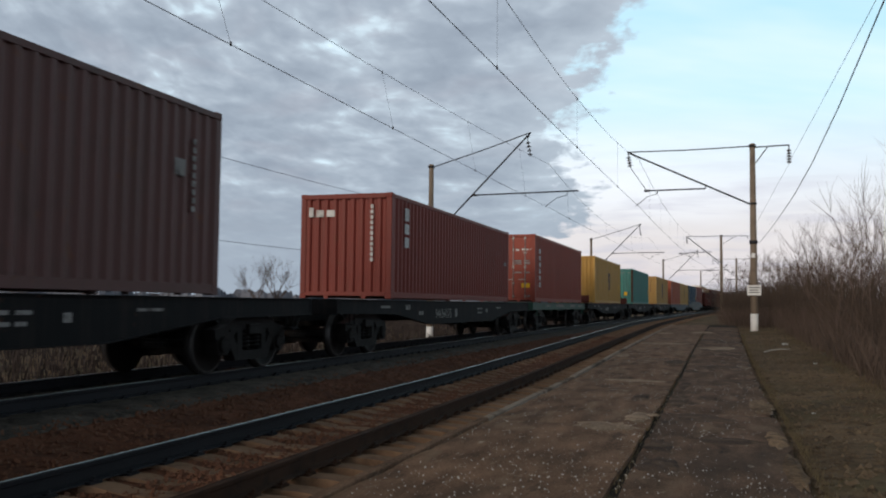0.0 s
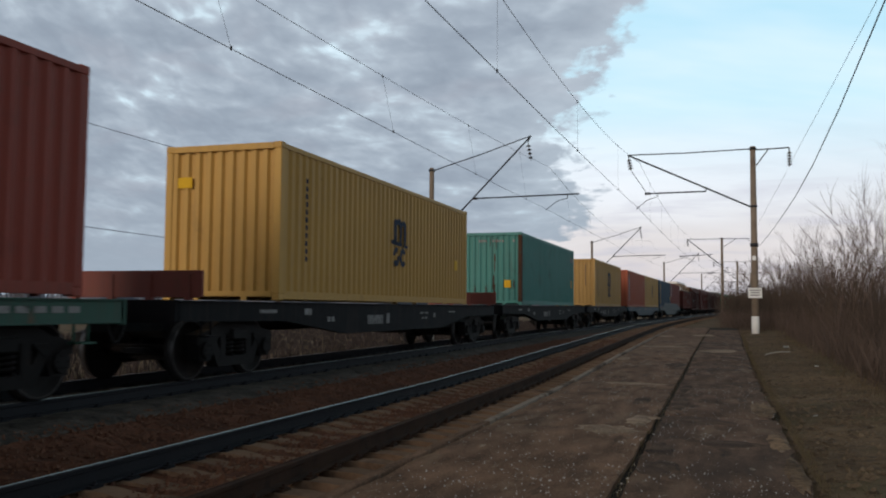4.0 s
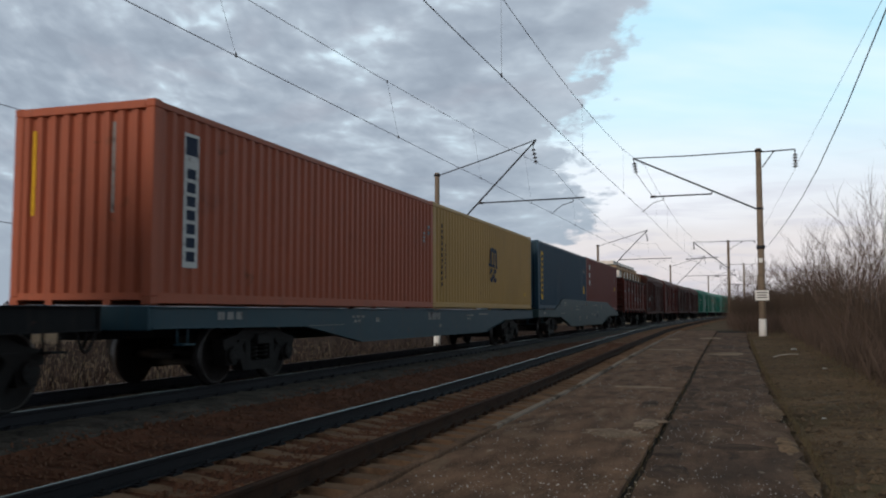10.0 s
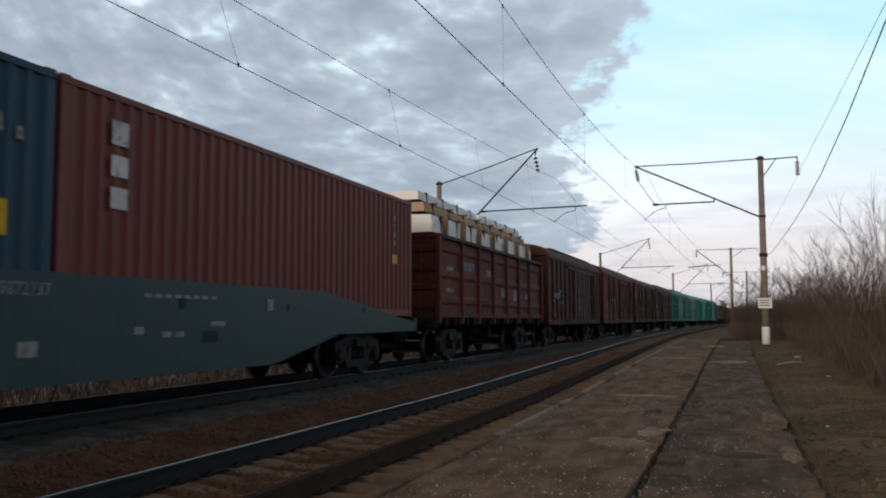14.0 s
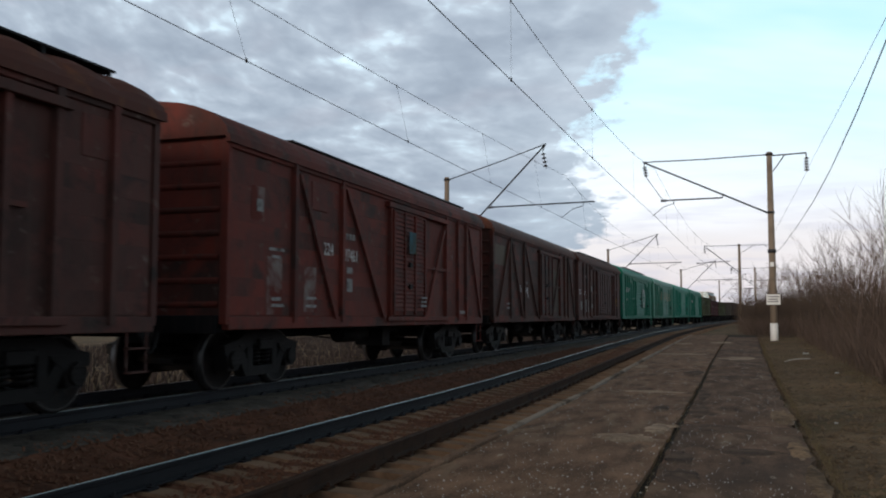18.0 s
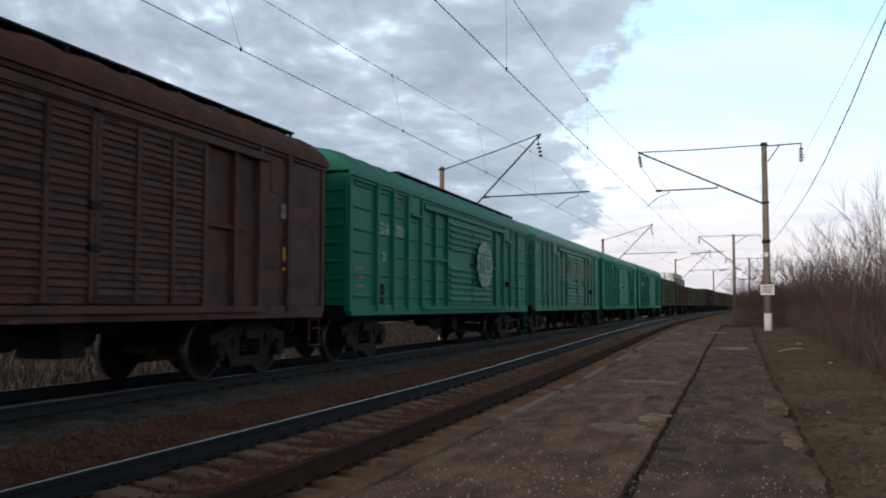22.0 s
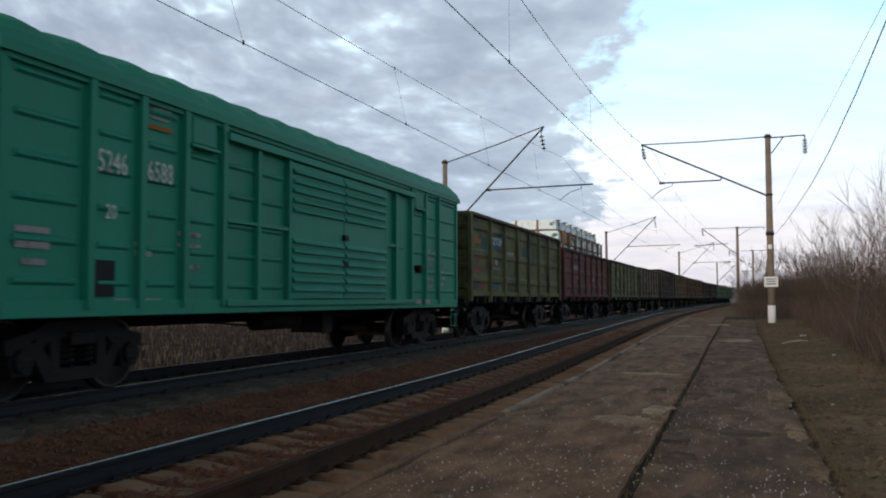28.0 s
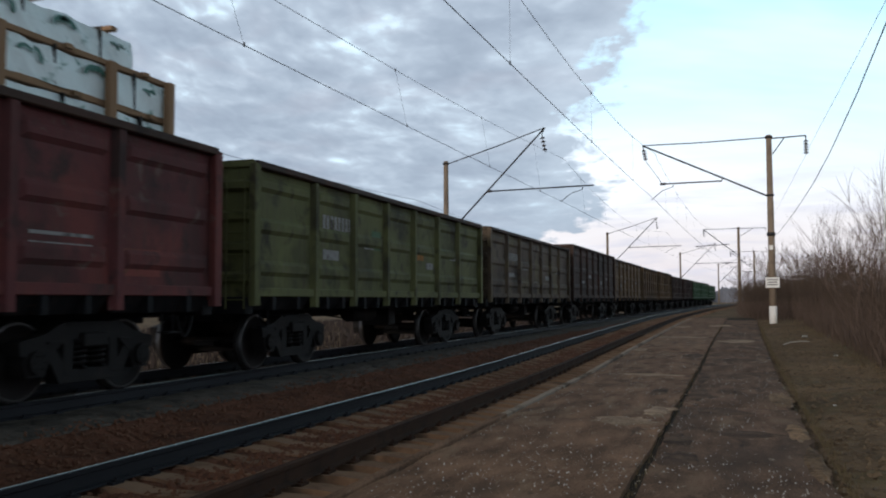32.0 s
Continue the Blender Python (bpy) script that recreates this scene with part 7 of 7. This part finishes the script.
def covered(s, key, label, length, body, bogies, style, walkway=True, roof=None, eave=3.84, crown=4.46, slide=0.0):
    w = tagged(new("covered_wagon"), label, "covered wagon", "train wagons")
    col, half, bot, X = coat(key), body / 2, 1.0, 1.50
    roof = roof or col
    rng = random.Random(int(s))
    door = {"double": (-1.46 + slide, 3.18 + slide), "single": (-0.40, 1.69), "green": (-1.66, 2.58)}[style]
    for sx in (-1, 1):
        bm = bmesh.new()
        box(bm, sx * X - 0.03, sx * X + 0.03, -half, half, bot, eave - 0.05)
        wall = part("side_wall", bm, col, w)
        spots = []
        if style == "green":
            spots = [-6.50, -5.56, -4.62, -3.67, 4.27, 5.25, 6.25]
            gaps = [-half] + sorted(spots) + [half]
        elif style == "double":
            spots = [door[0] - 1.97 - 0.93 * k for k in range(4) if door[0] - 1.97 - 0.93 * k > -half + 0.5] + [door[1] + 1.6, door[1] + 2.55]
            gaps = [-half] + sorted(spots) + [half]
        else:
            spots = [-4.76, -2.85, 3.45, 4.47, 5.23]
            gaps = [-half] + sorted(spots) + [half]
        for y in spots:
            def post(bm):
                prism(bm, [(0.0, -0.07), (0.09, -0.055), (0.09, 0.055), (0.0, 0.07)], "z", bot + 0.02, eave - 0.08)
            shaped("post", post, col, w, at=pose(sx * (X + 0.03), y, 0, 0, 0, 0 if sx > 0 else 180), key=("cpost", eave))
        for sy in (-1, 1):
            bm = bmesh.new()
            box(bm, sx * X - 0.05, sx * X + 0.075, sy * half - 0.06, sy * half + 0.06, bot, eave - 0.06, 0.01)
            part("corner_post", bm, col, w)
        for name, z0, z1 in (("top_plate", eave - 0.17, eave - 0.05), ("bottom_plate", bot - 0.08, bot + 0.12)):
            bm = bmesh.new()
            box(bm, sx * X - 0.04, sx * X + 0.085, -half, half, z0, z1, 0.01)
            part(name, bm, col, w)
        for a, b in zip(gaps, gaps[1:]):
            if a > door[0] - 0.3 and b < door[1] + 0.3:
                continue
            a2, b2 = (a, min(b, door[0])) if a < door[0] < b else (max(a, door[1]), b) if a < door[1] < b else (a, b)
            if style == "green":
                def panel(bm, wd=b2 - a2):
                    lev = [(bot + 0.13, 0.0)]
                    for k in range(6):
                        z = bot + 0.33 + 0.455 * k
                        lev += [(z - 0.05, 0.0), (z - 0.015, 0.032), (z + 0.015, 0.032), (z + 0.05, 0.0)]
                    lev.append((eave - 0.18, 0.0))
                    strip(bm, [[(0.003, 0.08, z), (0.003, 0.15, z), (0.003 + d, 0.19, z), (0.003 + d, wd - 0.19, z), (0.003, wd - 0.15, z), (0.003, wd - 0.08, z)] for z, d in lev])
            elif b2 - a2 > 0.4 and sx > 0:
                for k in range(9):
                    def plank(bm, wd=b2 - a2):
                        box(bm, 0.0, 0.016, 0.085, wd - 0.085, 0.0, 0.2885)
                    shaped("plank", plank, col, wall, at=pose(X + 0.03 + rng.uniform(-0.001, 0.0015), a2, bot + 0.14 + 0.29 * k), key=("plank", round(b2 - a2, 3)))
            if b2 - a2 > 0.4 and style == "green":
                shaped("panel", panel, col, w, at=pose(sx * (X + 0.03), a2 if sx > 0 else b2, 0, 0, 0, 0 if sx > 0 else 180), key=("cpanel", style, round(b2 - a2, 3)))
        x0 = sx * (X + 0.085)
        d0, d1 = door
        # sliding door leaves
        leaves = [(d0, (d0 + d1) / 2), ((d0 + d1) / 2, d1)] if style != "single" else [(d0, d1)]
        for i, (a, b) in enumerate(leaves):
            bm = bmesh.new()
            box(bm, min(x0, x0 + sx * 0.035), max(x0, x0 + sx * 0.035), a + 0.015, b - 0.015, bot + 0.14, eave - 0.36, 0.006)
            leaf = part("door", bm, col, w, "sliding wagon door")
            xs = x0 + sx * 0.035
            bm = bmesh.new()
            if style == "green":
                for z in [3.32 - 0.165 * k for k in range(5)] + [2.12 - 0.165 * k for k in range(6)]:
                    bm = bmesh.new()
                    prism(bm, [(xs, z - 0.035), (xs + sx * 0.06, z - 0.03), (xs + sx * 0.06, z - 0.012), (xs, z + 0.06)], "y", a + 0.05, b - 0.05)
                    part("door_rib", bm, col, leaf)
            else:
                n = 3
                for q in range(n):
                    y0, y1 = a + 0.07 + (b - a - 0.1) * q / n, a + 0.02 + (b - a - 0.1) * (q + 1) / n
                    if style == "single" and q == 2:
                        y1 = b - 0.1
                    for k in range(24):
                        z = bot + 0.26 + 0.095 * k
                        if sx > 0:
                            def slat(bm, wd=y1 - y0):
                                prism(bm, [(0, 0), (0.035, -0.01), (0.0, 0.06)], "y", 0, wd)
                            shaped("slat", slat, col, leaf, at=pose(xs, y0, z + rng.uniform(-0.004, 0.004), rng.uniform(-0.3, 0.3)), key=("slat", round(y1 - y0, 3)))
                        else:
                            prism(bm, [(xs, z), (xs + sx * 0.035, z - 0.01), (xs, z + 0.06)], "y", y0, y1)
                if sx < 0:
                    tagged(part("louvre", bm, col, leaf, "louvred vent slats"), kind="stuff")
                for q in range(n + 1):
                    y = a + 0.045 + (b - a - 0.09) * q / n
                    bm = bmesh.new()
                    box(bm, min(xs, xs + sx * 0.05), max(xs, xs + sx * 0.05), y - 0.035, y + 0.035, bot + 0.16, eave - 0.4)
                    part("door_stile", bm, col, leaf)
        for z in (bot + 0.75, bot + 1.25):
            bm = bmesh.new()
            box(bm, min(x0, x0 + sx * 0.10), max(x0, x0 + sx * 0.10), (d0 + d1) / 2 - 0.09, (d0 + d1) / 2 + 0.09, z, z + 0.10)
            part("door_latch", bm, MAT["bogie"], w)
        ext = {"double": 1.75, "single": 0.25, "green": 1.98}[style]
        r0, r1 = (d0 - ext, d1 + 1.75)
        for name, z0, z1, d in (("door_track", eave - 0.34, eave - 0.22, 0.17), ("door_sill_rail", bot + 0.02, bot + 0.12, 0.15)):
            bm = bmesh.new()
            box(bm, min(sx * X, sx * (X + d)), max(sx * X, sx * (X + d)), r0, r1, z0, z1, 0.008)
            part(name, bm, col, w)
        for y in ((d0 - 0.02, d1 + 0.03) if style == "single" else (d0 - (1.03 if style == "green" else 0.93), d0 - 0.02, d1 + 0.03, d1 + (0.67 if style == "green" else 0.85))):
            bm = bmesh.new()
            box(bm, min(sx * X, sx * (X + 0.125)), max(sx * X, sx * (X + 0.125)), y - 0.05, y + 0.05, bot + 0.1, eave - 0.2)
            part("door_post", bm, col, w)
        for y0, y1 in ((d1, d1 + 1.75),) if style == "single" else ((d0 - ext, d0), (d1, d1 + 1.2)):
            bm = bmesh.new()
            box(bm, min(sx * X, sx * (X + 0.11)), max(sx * X, sx * (X + 0.11)), y0 + 0.05, y1 - 0.05, bot + 1.28, bot + 1.34)
            part("door_bar", bm, col, w)
        low = eave - 0.54 if style == "green" else eave - 0.80
        for y in (-4.53, 4.42) if style == "green" else (d0 - 2.9, d1 + 2.0) if style == "double" else (-4.10, d1 + 2.95):
            bm = bmesh.new()
            a, b = sorted((sx * X, sx * (X + (0.115 if style == "green" else 0.06))))
            box(bm, a, b, y, y + 0.62, low, low + (0.40 if style == "green" else 0.52), 0.03 if style == "green" else 0.01)
            hatch = part("hatch", bm, col, w, "small upper loading hatch")
            if style != "green":
                continue
            bm = bmesh.new()
            box(bm, *sorted((sx * (X + 0.02), sx * (X + 0.16))), y - 0.05, y + 0.67, low - 0.05, low, 0.008)
            part("hatch_sill", bm, col, hatch)
        if style == "green":
            bm = bmesh.new()
            a, b = sorted((sx * X, sx * (X + 0.20)))
            box(bm, a, b, 4.55, 4.75, 1.76, 1.93, 0.02)
            tube(bm, (sx * (X + 0.14), 4.5, 1.88), (sx * (X + 0.14), 4.92, 1.90), 0.025, 0.025, 6)
            part("door_stop", bm, MAT["bogie"], w, "dark door catch")
        if style == "single":
            for y0, y1 in ((-4.66, -3.06), (-2.74, -0.70), (5.40, half - 0.1)) + (((-5.0, -6.4),) if key == "ox3" else ()):
                bm = bmesh.new()
                x1 = sx * (X + 0.07)
                prism(bm, [(y0, eave - 0.25), (y0 + 0.12, eave - 0.25), (y1, bot + 0.08), (y1 - 0.12, bot + 0.08)], "x", min(x1, x1 + sx * 0.05), max(x1, x1 + sx * 0.05))
                part("brace", bm, col, w, "slanting side brace")
            bm = bmesh.new()
            x1 = sx * (X + 0.07)
            prism(bm, [(d1 + 1.50, eave - 0.5), (d1 + 1.62, eave - 0.5), (d1 + 0.22, bot + 0.12), (d1 + 0.10, bot + 0.12)], "x", min(x1, x1 + sx * 0.05), max(x1, x1 + sx * 0.05))
            part("brace", bm, col, w, "slanting side brace")
    for sy in (-1, 1):
        y = sy * (half - 0.02)
        bm = bmesh.new()
        outline = [(-X, bot), (X, bot), (X, eave - 0.06), (X * 0.75, eave + (crown - eave) * 0.68), (0, crown - 0.04), (-X * 0.75, eave + (crown - eave) * 0.68), (-X, eave - 0.06)]
        prism(bm, outline, "y", y - 0.03, y + 0.03)
        wall = part("end_wall", bm, col, w)
        for k in range(7):
            z = bot + 0.30 + 0.36 * k
            bm = bmesh.new()
            prism(bm, [(y + sy * 0.03, z - 0.05), (y + sy * 0.065, z - 0.015), (y + sy * 0.065, z + 0.015), (y + sy * 0.03, z + 0.05)], "x", -1.40, 1.40)
            part("end_rib", bm, col, wall)
        bm = bmesh.new()
        box(bm, -1.42, 1.42, y - 0.12, y + 0.16, 0.86, 1.14, 0.015)
        part("end_beam", bm, coat("flat_black"), w)
    part("roof", mesh_of(("roof", style, body, crown), roof_shape(body, eave, crown, 1.60, 0.12, {"green": 16, "double": 15, "single": 0}[style])), roof, w)
    if walkway:
        y0, y1 = -4.05, half - 0.3
        edge, rest = 1.12, 0.03 if style == "single" else 0.14
        up = eave + (crown - eave) * math.sqrt(1 - (edge / 1.6) ** 2)
        for k in range(2):
            bm = bmesh.new()
            box(bm, edge - 0.52 + 0.27 * k, edge - 0.27 + 0.27 * k, y0, y1, up + rest, up + rest + 0.03)
            part("roof_walk", bm, MAT["bogie"], w, "dark roof walkway board")
        for k in range(10):
            y = y0 + 0.1 + (y1 - y0 - 0.2) * k / 9
            bm = bmesh.new()
            box(bm, edge - 0.06, edge - 0.01, y - 0.025, y + 0.025, up - 0.06, up + rest)
            box(bm, edge - 0.50, edge - 0.45, y - 0.025, y + 0.025, up, up + rest)
            part("walk_bracket", bm, MAT["bogie"], w)
    bm = bmesh.new()
    box(bm, -0.28, 0.28, -half, half, 0.72, 1.0)
    part("centre_sill", bm, coat("flat_black"), w)
    bm = bmesh.new()
    box(bm, -1.48, 1.48, -half + 0.05, half - 0.05, 0.94, 0.995)
    part("floor", bm, coat("flat_black"), w)
    for sy in (-1, 1):
        bogie(w, sy * bogies, s)
    bm = bmesh.new()
    y = half - 0.12
    for q in (0.0, -0.38):
        tube(bm, (X + 0.06, y + q, 0.42), (X + 0.06, y + q, 1.1), 0.016, 0.016, 5)
    for z in (0.42, 0.72):
        box(bm, X + 0.02, X + 0.12, y - 0.38, y, z - 0.012, z + 0.012)
    part("step", bm, col, w)
    ends(w, length / 2 - 0.42, 0.92, step=False)
    under_gear(w, length * 0.5, 0.95)
    on_train(w, s)
    return w


def build_covered():
    X = 1.548
    w = covered(122.69, "ox1", "dark oxide covered wagon with wide louvred doors and roof walk", 14.73, 13.6, 5.0, "double", True, ROOF, 3.80, 4.30, 0.24)
    lettering(w, "1579", -4.98, 2.05, 0.36, X + 0.02, "mark", "", 0.72)
    blocks(w, "marking", "mark_dim", line_of(-6.0, -5.22, 2.03, 0.26, 3) + [(-4.65, -4.5, 1.82, 1.92), (-6.4, -6.0, 2.1, 2.16), (-5.1, -4.7, 2.3, 2.4), (-6.4, -6.1, 1.9, 1.96), (-6.3, -6.0, 1.3, 1.36)] + [(-0.2, 0.02, 2.05, 2.12), (-0.2, 0.02, 1.56, 1.63), (-0.2, -0.14, 1.63, 1.82), (-0.04, 0.02, 1.63, 1.82), (-0.16, -0.02, 1.9, 1.96), (-0.16, -0.02, 2.5, 2.56)], X + 0.13)
    w = covered(138.05, "ox2", "oxide-red covered wagon with slanting braces and a louvred door", 14.73, 13.6, 5.0, "single", True)
    lettering(w, "224", -3.60, 2.26, 0.34, X + 0.004, "mark", "", 0.8)
    lettering(w, "37461", -2.70, 2.20, 0.34, X + 0.004, "mark", "", 0.75)
    blocks(w, "marking", "mark_dim", line_of(-2.65, -2.2, 2.62, 0.12, 3) + [(-2.60, -2.35, 1.96, 2.08), (-2.60, -2.35, 1.6, 1.86), (-5.6, -5.1, 2.2, 2.25), (-5.5, -5.2, 2.08, 2.13), (-5.5, -5.2, 1.38, 1.44), (-5.5, -5.1, 1.28, 1.33), (-4.3, -3.9, 1.42, 1.47), (-4.3, -3.9, 1.28, 1.33), (-6.0, -5.8, 2.8, 3.0), (4.6, 5.4, 1.2, 1.28)], X + 0.01)
    blocks(w, "marking", "scuff", [(-5.65, -5.15, 1.15, 2.1), (-4.35, -3.9, 1.2, 2.0), (-6.15, -5.75, 2.65, 3.2)], X - 0.001, 0.003, "pale scuffed paint patches")
    blocks(w, "slat_paint", "mark_blue", [(0.42, 0.86, 2.55, 3.05)], X + 0.165, 0.003, "blue paint on the slats")
    blocks(w, "slat_paint", "mark_dim", [(1.2, 1.6, 1.34, 1.40), (1.2, 1.6, 1.44, 1.49), (1.2, 1.6, 1.54, 1.58)], X + 0.165, 0.003, "pale scuffed slats")
    w = covered(153.05, "ox3", "sooty covered wagon with slanting braces and patched planks", 14.73, 13.6, 5.0, "single", False, ROOF)
    lettering(w, "206", -3.60, 1.96, 0.33, X + 0.004, "mark", "", 0.8)
    lettering(w, "29945", -2.80, 1.92, 0.33, X + 0.004, "mark", "", 0.8)
    blocks(w, "marking", "mark_dim", line_of(-2.5, -2.2, 2.26, 0.1, 3) + [(-2.3, -2.1, 1.78, 1.88), (-5.2, -4.8, 1.5, 1.56), (-5.2, -4.8, 1.36, 1.42), (-6.1, -5.6, 1.05, 1.12)], X + 0.01)
    blocks(w, "plank_patch", "umber", [(-6.6, -5.3, 2.75, 3.4), (1.95, 3.2, 1.3, 3.0)], X - 0.001, 0.004, "patch of bare grey planks")
    w = covered(167.74, "ox4", "weathered brown covered wagon with wide louvred doors", 14.73, 13.6, 5.0, "double", True, ROOF, 3.80, 4.30, -0.3)
    lettering(w, "245", -6.62, 2.14, 0.34, X + 0.02, "mark", "", 0.85)
    lettering(w, "60831", -5.58, 2.12, 0.32, X + 0.02, "mark", "", 0.75)
    blocks(w, "marking", "mark_dim", [(-5.0, -4.2, 1.3, 1.9), (-6.3, -5.9, 1.4, 1.8), (-4.9, -4.6, 2.95, 3.1), (-3.4, -3.1, 2.3, 2.6), (-3.3, -3.0, 1.5, 1.7), (5.2, 5.45, 2.6, 2.85)], X + 0.02)
    blocks(w, "marking", "mark_yellow", [(5.28, 5.42, 1.92, 2.12), (5.31, 5.39, 1.88, 1.92), (5.27, 5.45, 1.72, 1.77)], X + 0.02)
    for s, key, label, number, walk in ((183.65, "green", "bright green covered wagon with a pale round emblem", ("5246", "7701"), True), (200.72, "green_old", "faded green covered wagon with peach lettering bars", None, False), (217.70, "green_light", "bright green covered wagon with ribbed sliding doors", None, False), (234.68, "green_mid", "bright green covered wagon with white numbers", ("5246", "6588"), False)):
        w = covered(s, key, label, 16.97, 15.6, 6.1, "green", walk, None, 3.84, 4.38)
        if number:
            lettering(w, number[0], -6.43, 2.66, 0.39, X + 0.068, "mark", "", 0.70)
            lettering(w, number[1], -5.50, 2.66, 0.39, X + 0.068, "mark", "", 0.70)
            lettering(w, "20", -6.28, 2.10, 0.26, X + 0.068, "mark", "", 0.8)
        else:
            blocks(w, "marking", "mark_dim", line_of(-6.75, -5.95, 2.6, 0.26, 4) + line_of(-5.8, -5.0, 2.6, 0.26, 4), X)
        blocks(w, "marking", "mark_dim", [(-5.40, -5.24, 3.57, 3.69), (-5.20, -5.08, 3.57, 3.69), (-5.04, -4.92, 3.57, 3.69), (-5.36, -4.98, 3.50, 3.53), (-5.65, -5.45, 1.8, 1.86), (-5.65, -5.3, 1.68, 1.75), (-7.6, -7.1, 1.85, 1.92), (-7.6, -7.1, 1.68, 1.76), (-7.5, -7.15, 1.5, 1.57), (-4.75, -4.2, 2.0, 2.06), (-4.75, -4.2, 1.85, 1.9), (-4.7, -4.2, 1.55, 1.6), (-6.0, -5.1, 1.08, 1.14)] + [r for k in range(4) for r in line_of(6.28, 6.9 - 0.12 * (k % 2), 1.93 - 0.15 * k, 0.07, 2)], X)
        if s > 230:
            blocks(w, "marking", "mark_dim", [r for k in range(6) for r in line_of(5.50, 6.1 - 0.1 * (k % 3), 2.26 - 0.17 * k, 0.08, 2)], X)
        blocks(w, "marking", "mark_dim", line_of(4.4, 5.7, 1.02, 0.10, 2, 0.45), X + 0.09)
        blocks(w, "marking", "mark_orange", [(-5.42, -4.92, 3.36, 3.42)], X + 0.012)
        [part("vent", box(bmesh.new(), X, X + 0.012, *r), VENT, w, "dark vent grille") for r in (((-6.44, -6.02, 1.16, 1.60), (-5.68, -5.28, 1.12, 1.45)) if key == "green_old" else ((-6.44, -6.02, 1.16, 1.60),))]
        if s == 183.65:
            bm = bmesh.new()
            n = 26
            xe = X + 0.185
            ring = [(1.50 + (0.90 - 0.09 * (k % 2)) * math.cos(k * math.tau / n), 2.36 + (0.72 - 0.06 * (k % 2)) * math.sin(k * math.tau / n)) for k in range(n)]
            prism(bm, ring, "x", xe, xe + 0.004)
            part("emblem", bm, coat("emblem_pale"), w, "pale round company emblem")
            blocks(w, "emblem_bar", "green", [(0.75, 2.25, 2.62, 2.67), (0.75, 2.25, 2.08, 2.13), (0.88, 1.08, 2.22, 2.54), (1.25, 1.42, 2.22, 2.54), (1.62, 1.80, 2.22, 2.54), (1.95, 2.12, 2.22, 2.54)], xe + 0.004, 0.002)
        if key == "green_old":
            # nine faded company characters, each drawn as two plain slanted strokes
            for y, wd in ((-3.30, 0.46), (-2.42, 0.42), (-1.10, 0.34), (-0.40, 0.34), (0.72, 0.38), (1.50, 0.38), (2.66, 0.38), (3.52, 0.40), (4.42, 0.40)):
                xq = X + (0.165 if -1.6 < y < 2.5 else 0.068)
                for o in (0.0, wd - 0.09):
                    bm = bmesh.new()
                    prism(bm, [(y + o - 0.15, 2.42), (y + o - 0.05, 2.42), (y + o + 0.09, 3.16), (y + o - 0.01, 3.16)], "x", xq, xq + 0.003)
                    part("lettering_bar", bm, coat("mark_peach"), w, "faded peach company lettering")
            rng = random.Random(23)
            for y0, y1, z0, z1 in ((0.24, 0.60, 1.2, 1.75), (0.16, 0.46, 1.7, 2.3), (0.50, 0.70, 1.3, 1.6), (1.50, 1.98, 2.10, 2.34), (1.15, 1.5, 2.30, 2.40), (-1.58, -1.40, 2.5, 3.2), (-1.62, -1.42, 1.85, 2.1), (0.36, 0.48, 2.4, 3.2), (0.0, 0.2, 2.0, 2.2), (0.62, 0.8, 1.8, 2.1), (-1.35, -1.2, 3.0, 3.2)):
                bm = bmesh.new()
                m, h = (y0 + y1) / 2, (y1 - y0) / 2
                left = [(m - h * rng.uniform(0.2, 1.0), z0 + (z1 - z0) * k / 9) for k in range(10)]
                right = [(m + h * rng.uniform(0.2, 1.0), z0 + (z1 - z0) * k / 9) for k in range(10)]
                prism(bm, left + right[::-1], "x", X + 0.182, X + 0.185)
                part("rust_stain", bm, coat("rust_green"), w, "rust stains")


build_flats()
build_containers()
build_gondolas()
build_covered()


# ---- motion: the train rolls towards and past the camera at an even speed ----
SPEED = 9.988


def line_pose(y, lift):
    """Pose at a height above the far track's rails at y."""
    return pose(TRACK_FAR + bend(y), y, HEAD_FAR + BODY_LIFT + rise_far(y) + lift, 0, 0, turn(y))


def motions():
    for ob, s, lift in TRAIN:
        walk(ob, [(float(k), line_pose(s - SPEED * (k - 6.0), lift)) for k in range(33)])
    for wheel, s, local in WHEELS:
        # it turns while it is near; far off and past the camera nothing of it shows
        near, past = max(0.0, 6.0 + (s - 34.0) / SPEED), min(32.0, 6.0 + (s + 6.0) / SPEED)
        if past < 0.2 or near > 31.8:
            continue
        n = max(2, math.ceil((past - near) / 0.0667))
        rows = [] if near <= 0 else [(0.0, local)]
        for k in range(n + 1):
            t = near + (past - near) * k / n
            t = round(t * FPS) / FPS
            rows.append((t, local @ pose(0, 0, 0, math.degrees((t - near) * SPEED / WHEEL_R))))
        if past < 32:
            rows.append((32.0, rows[-1][1]))
        walk(wheel, rows)


motions()
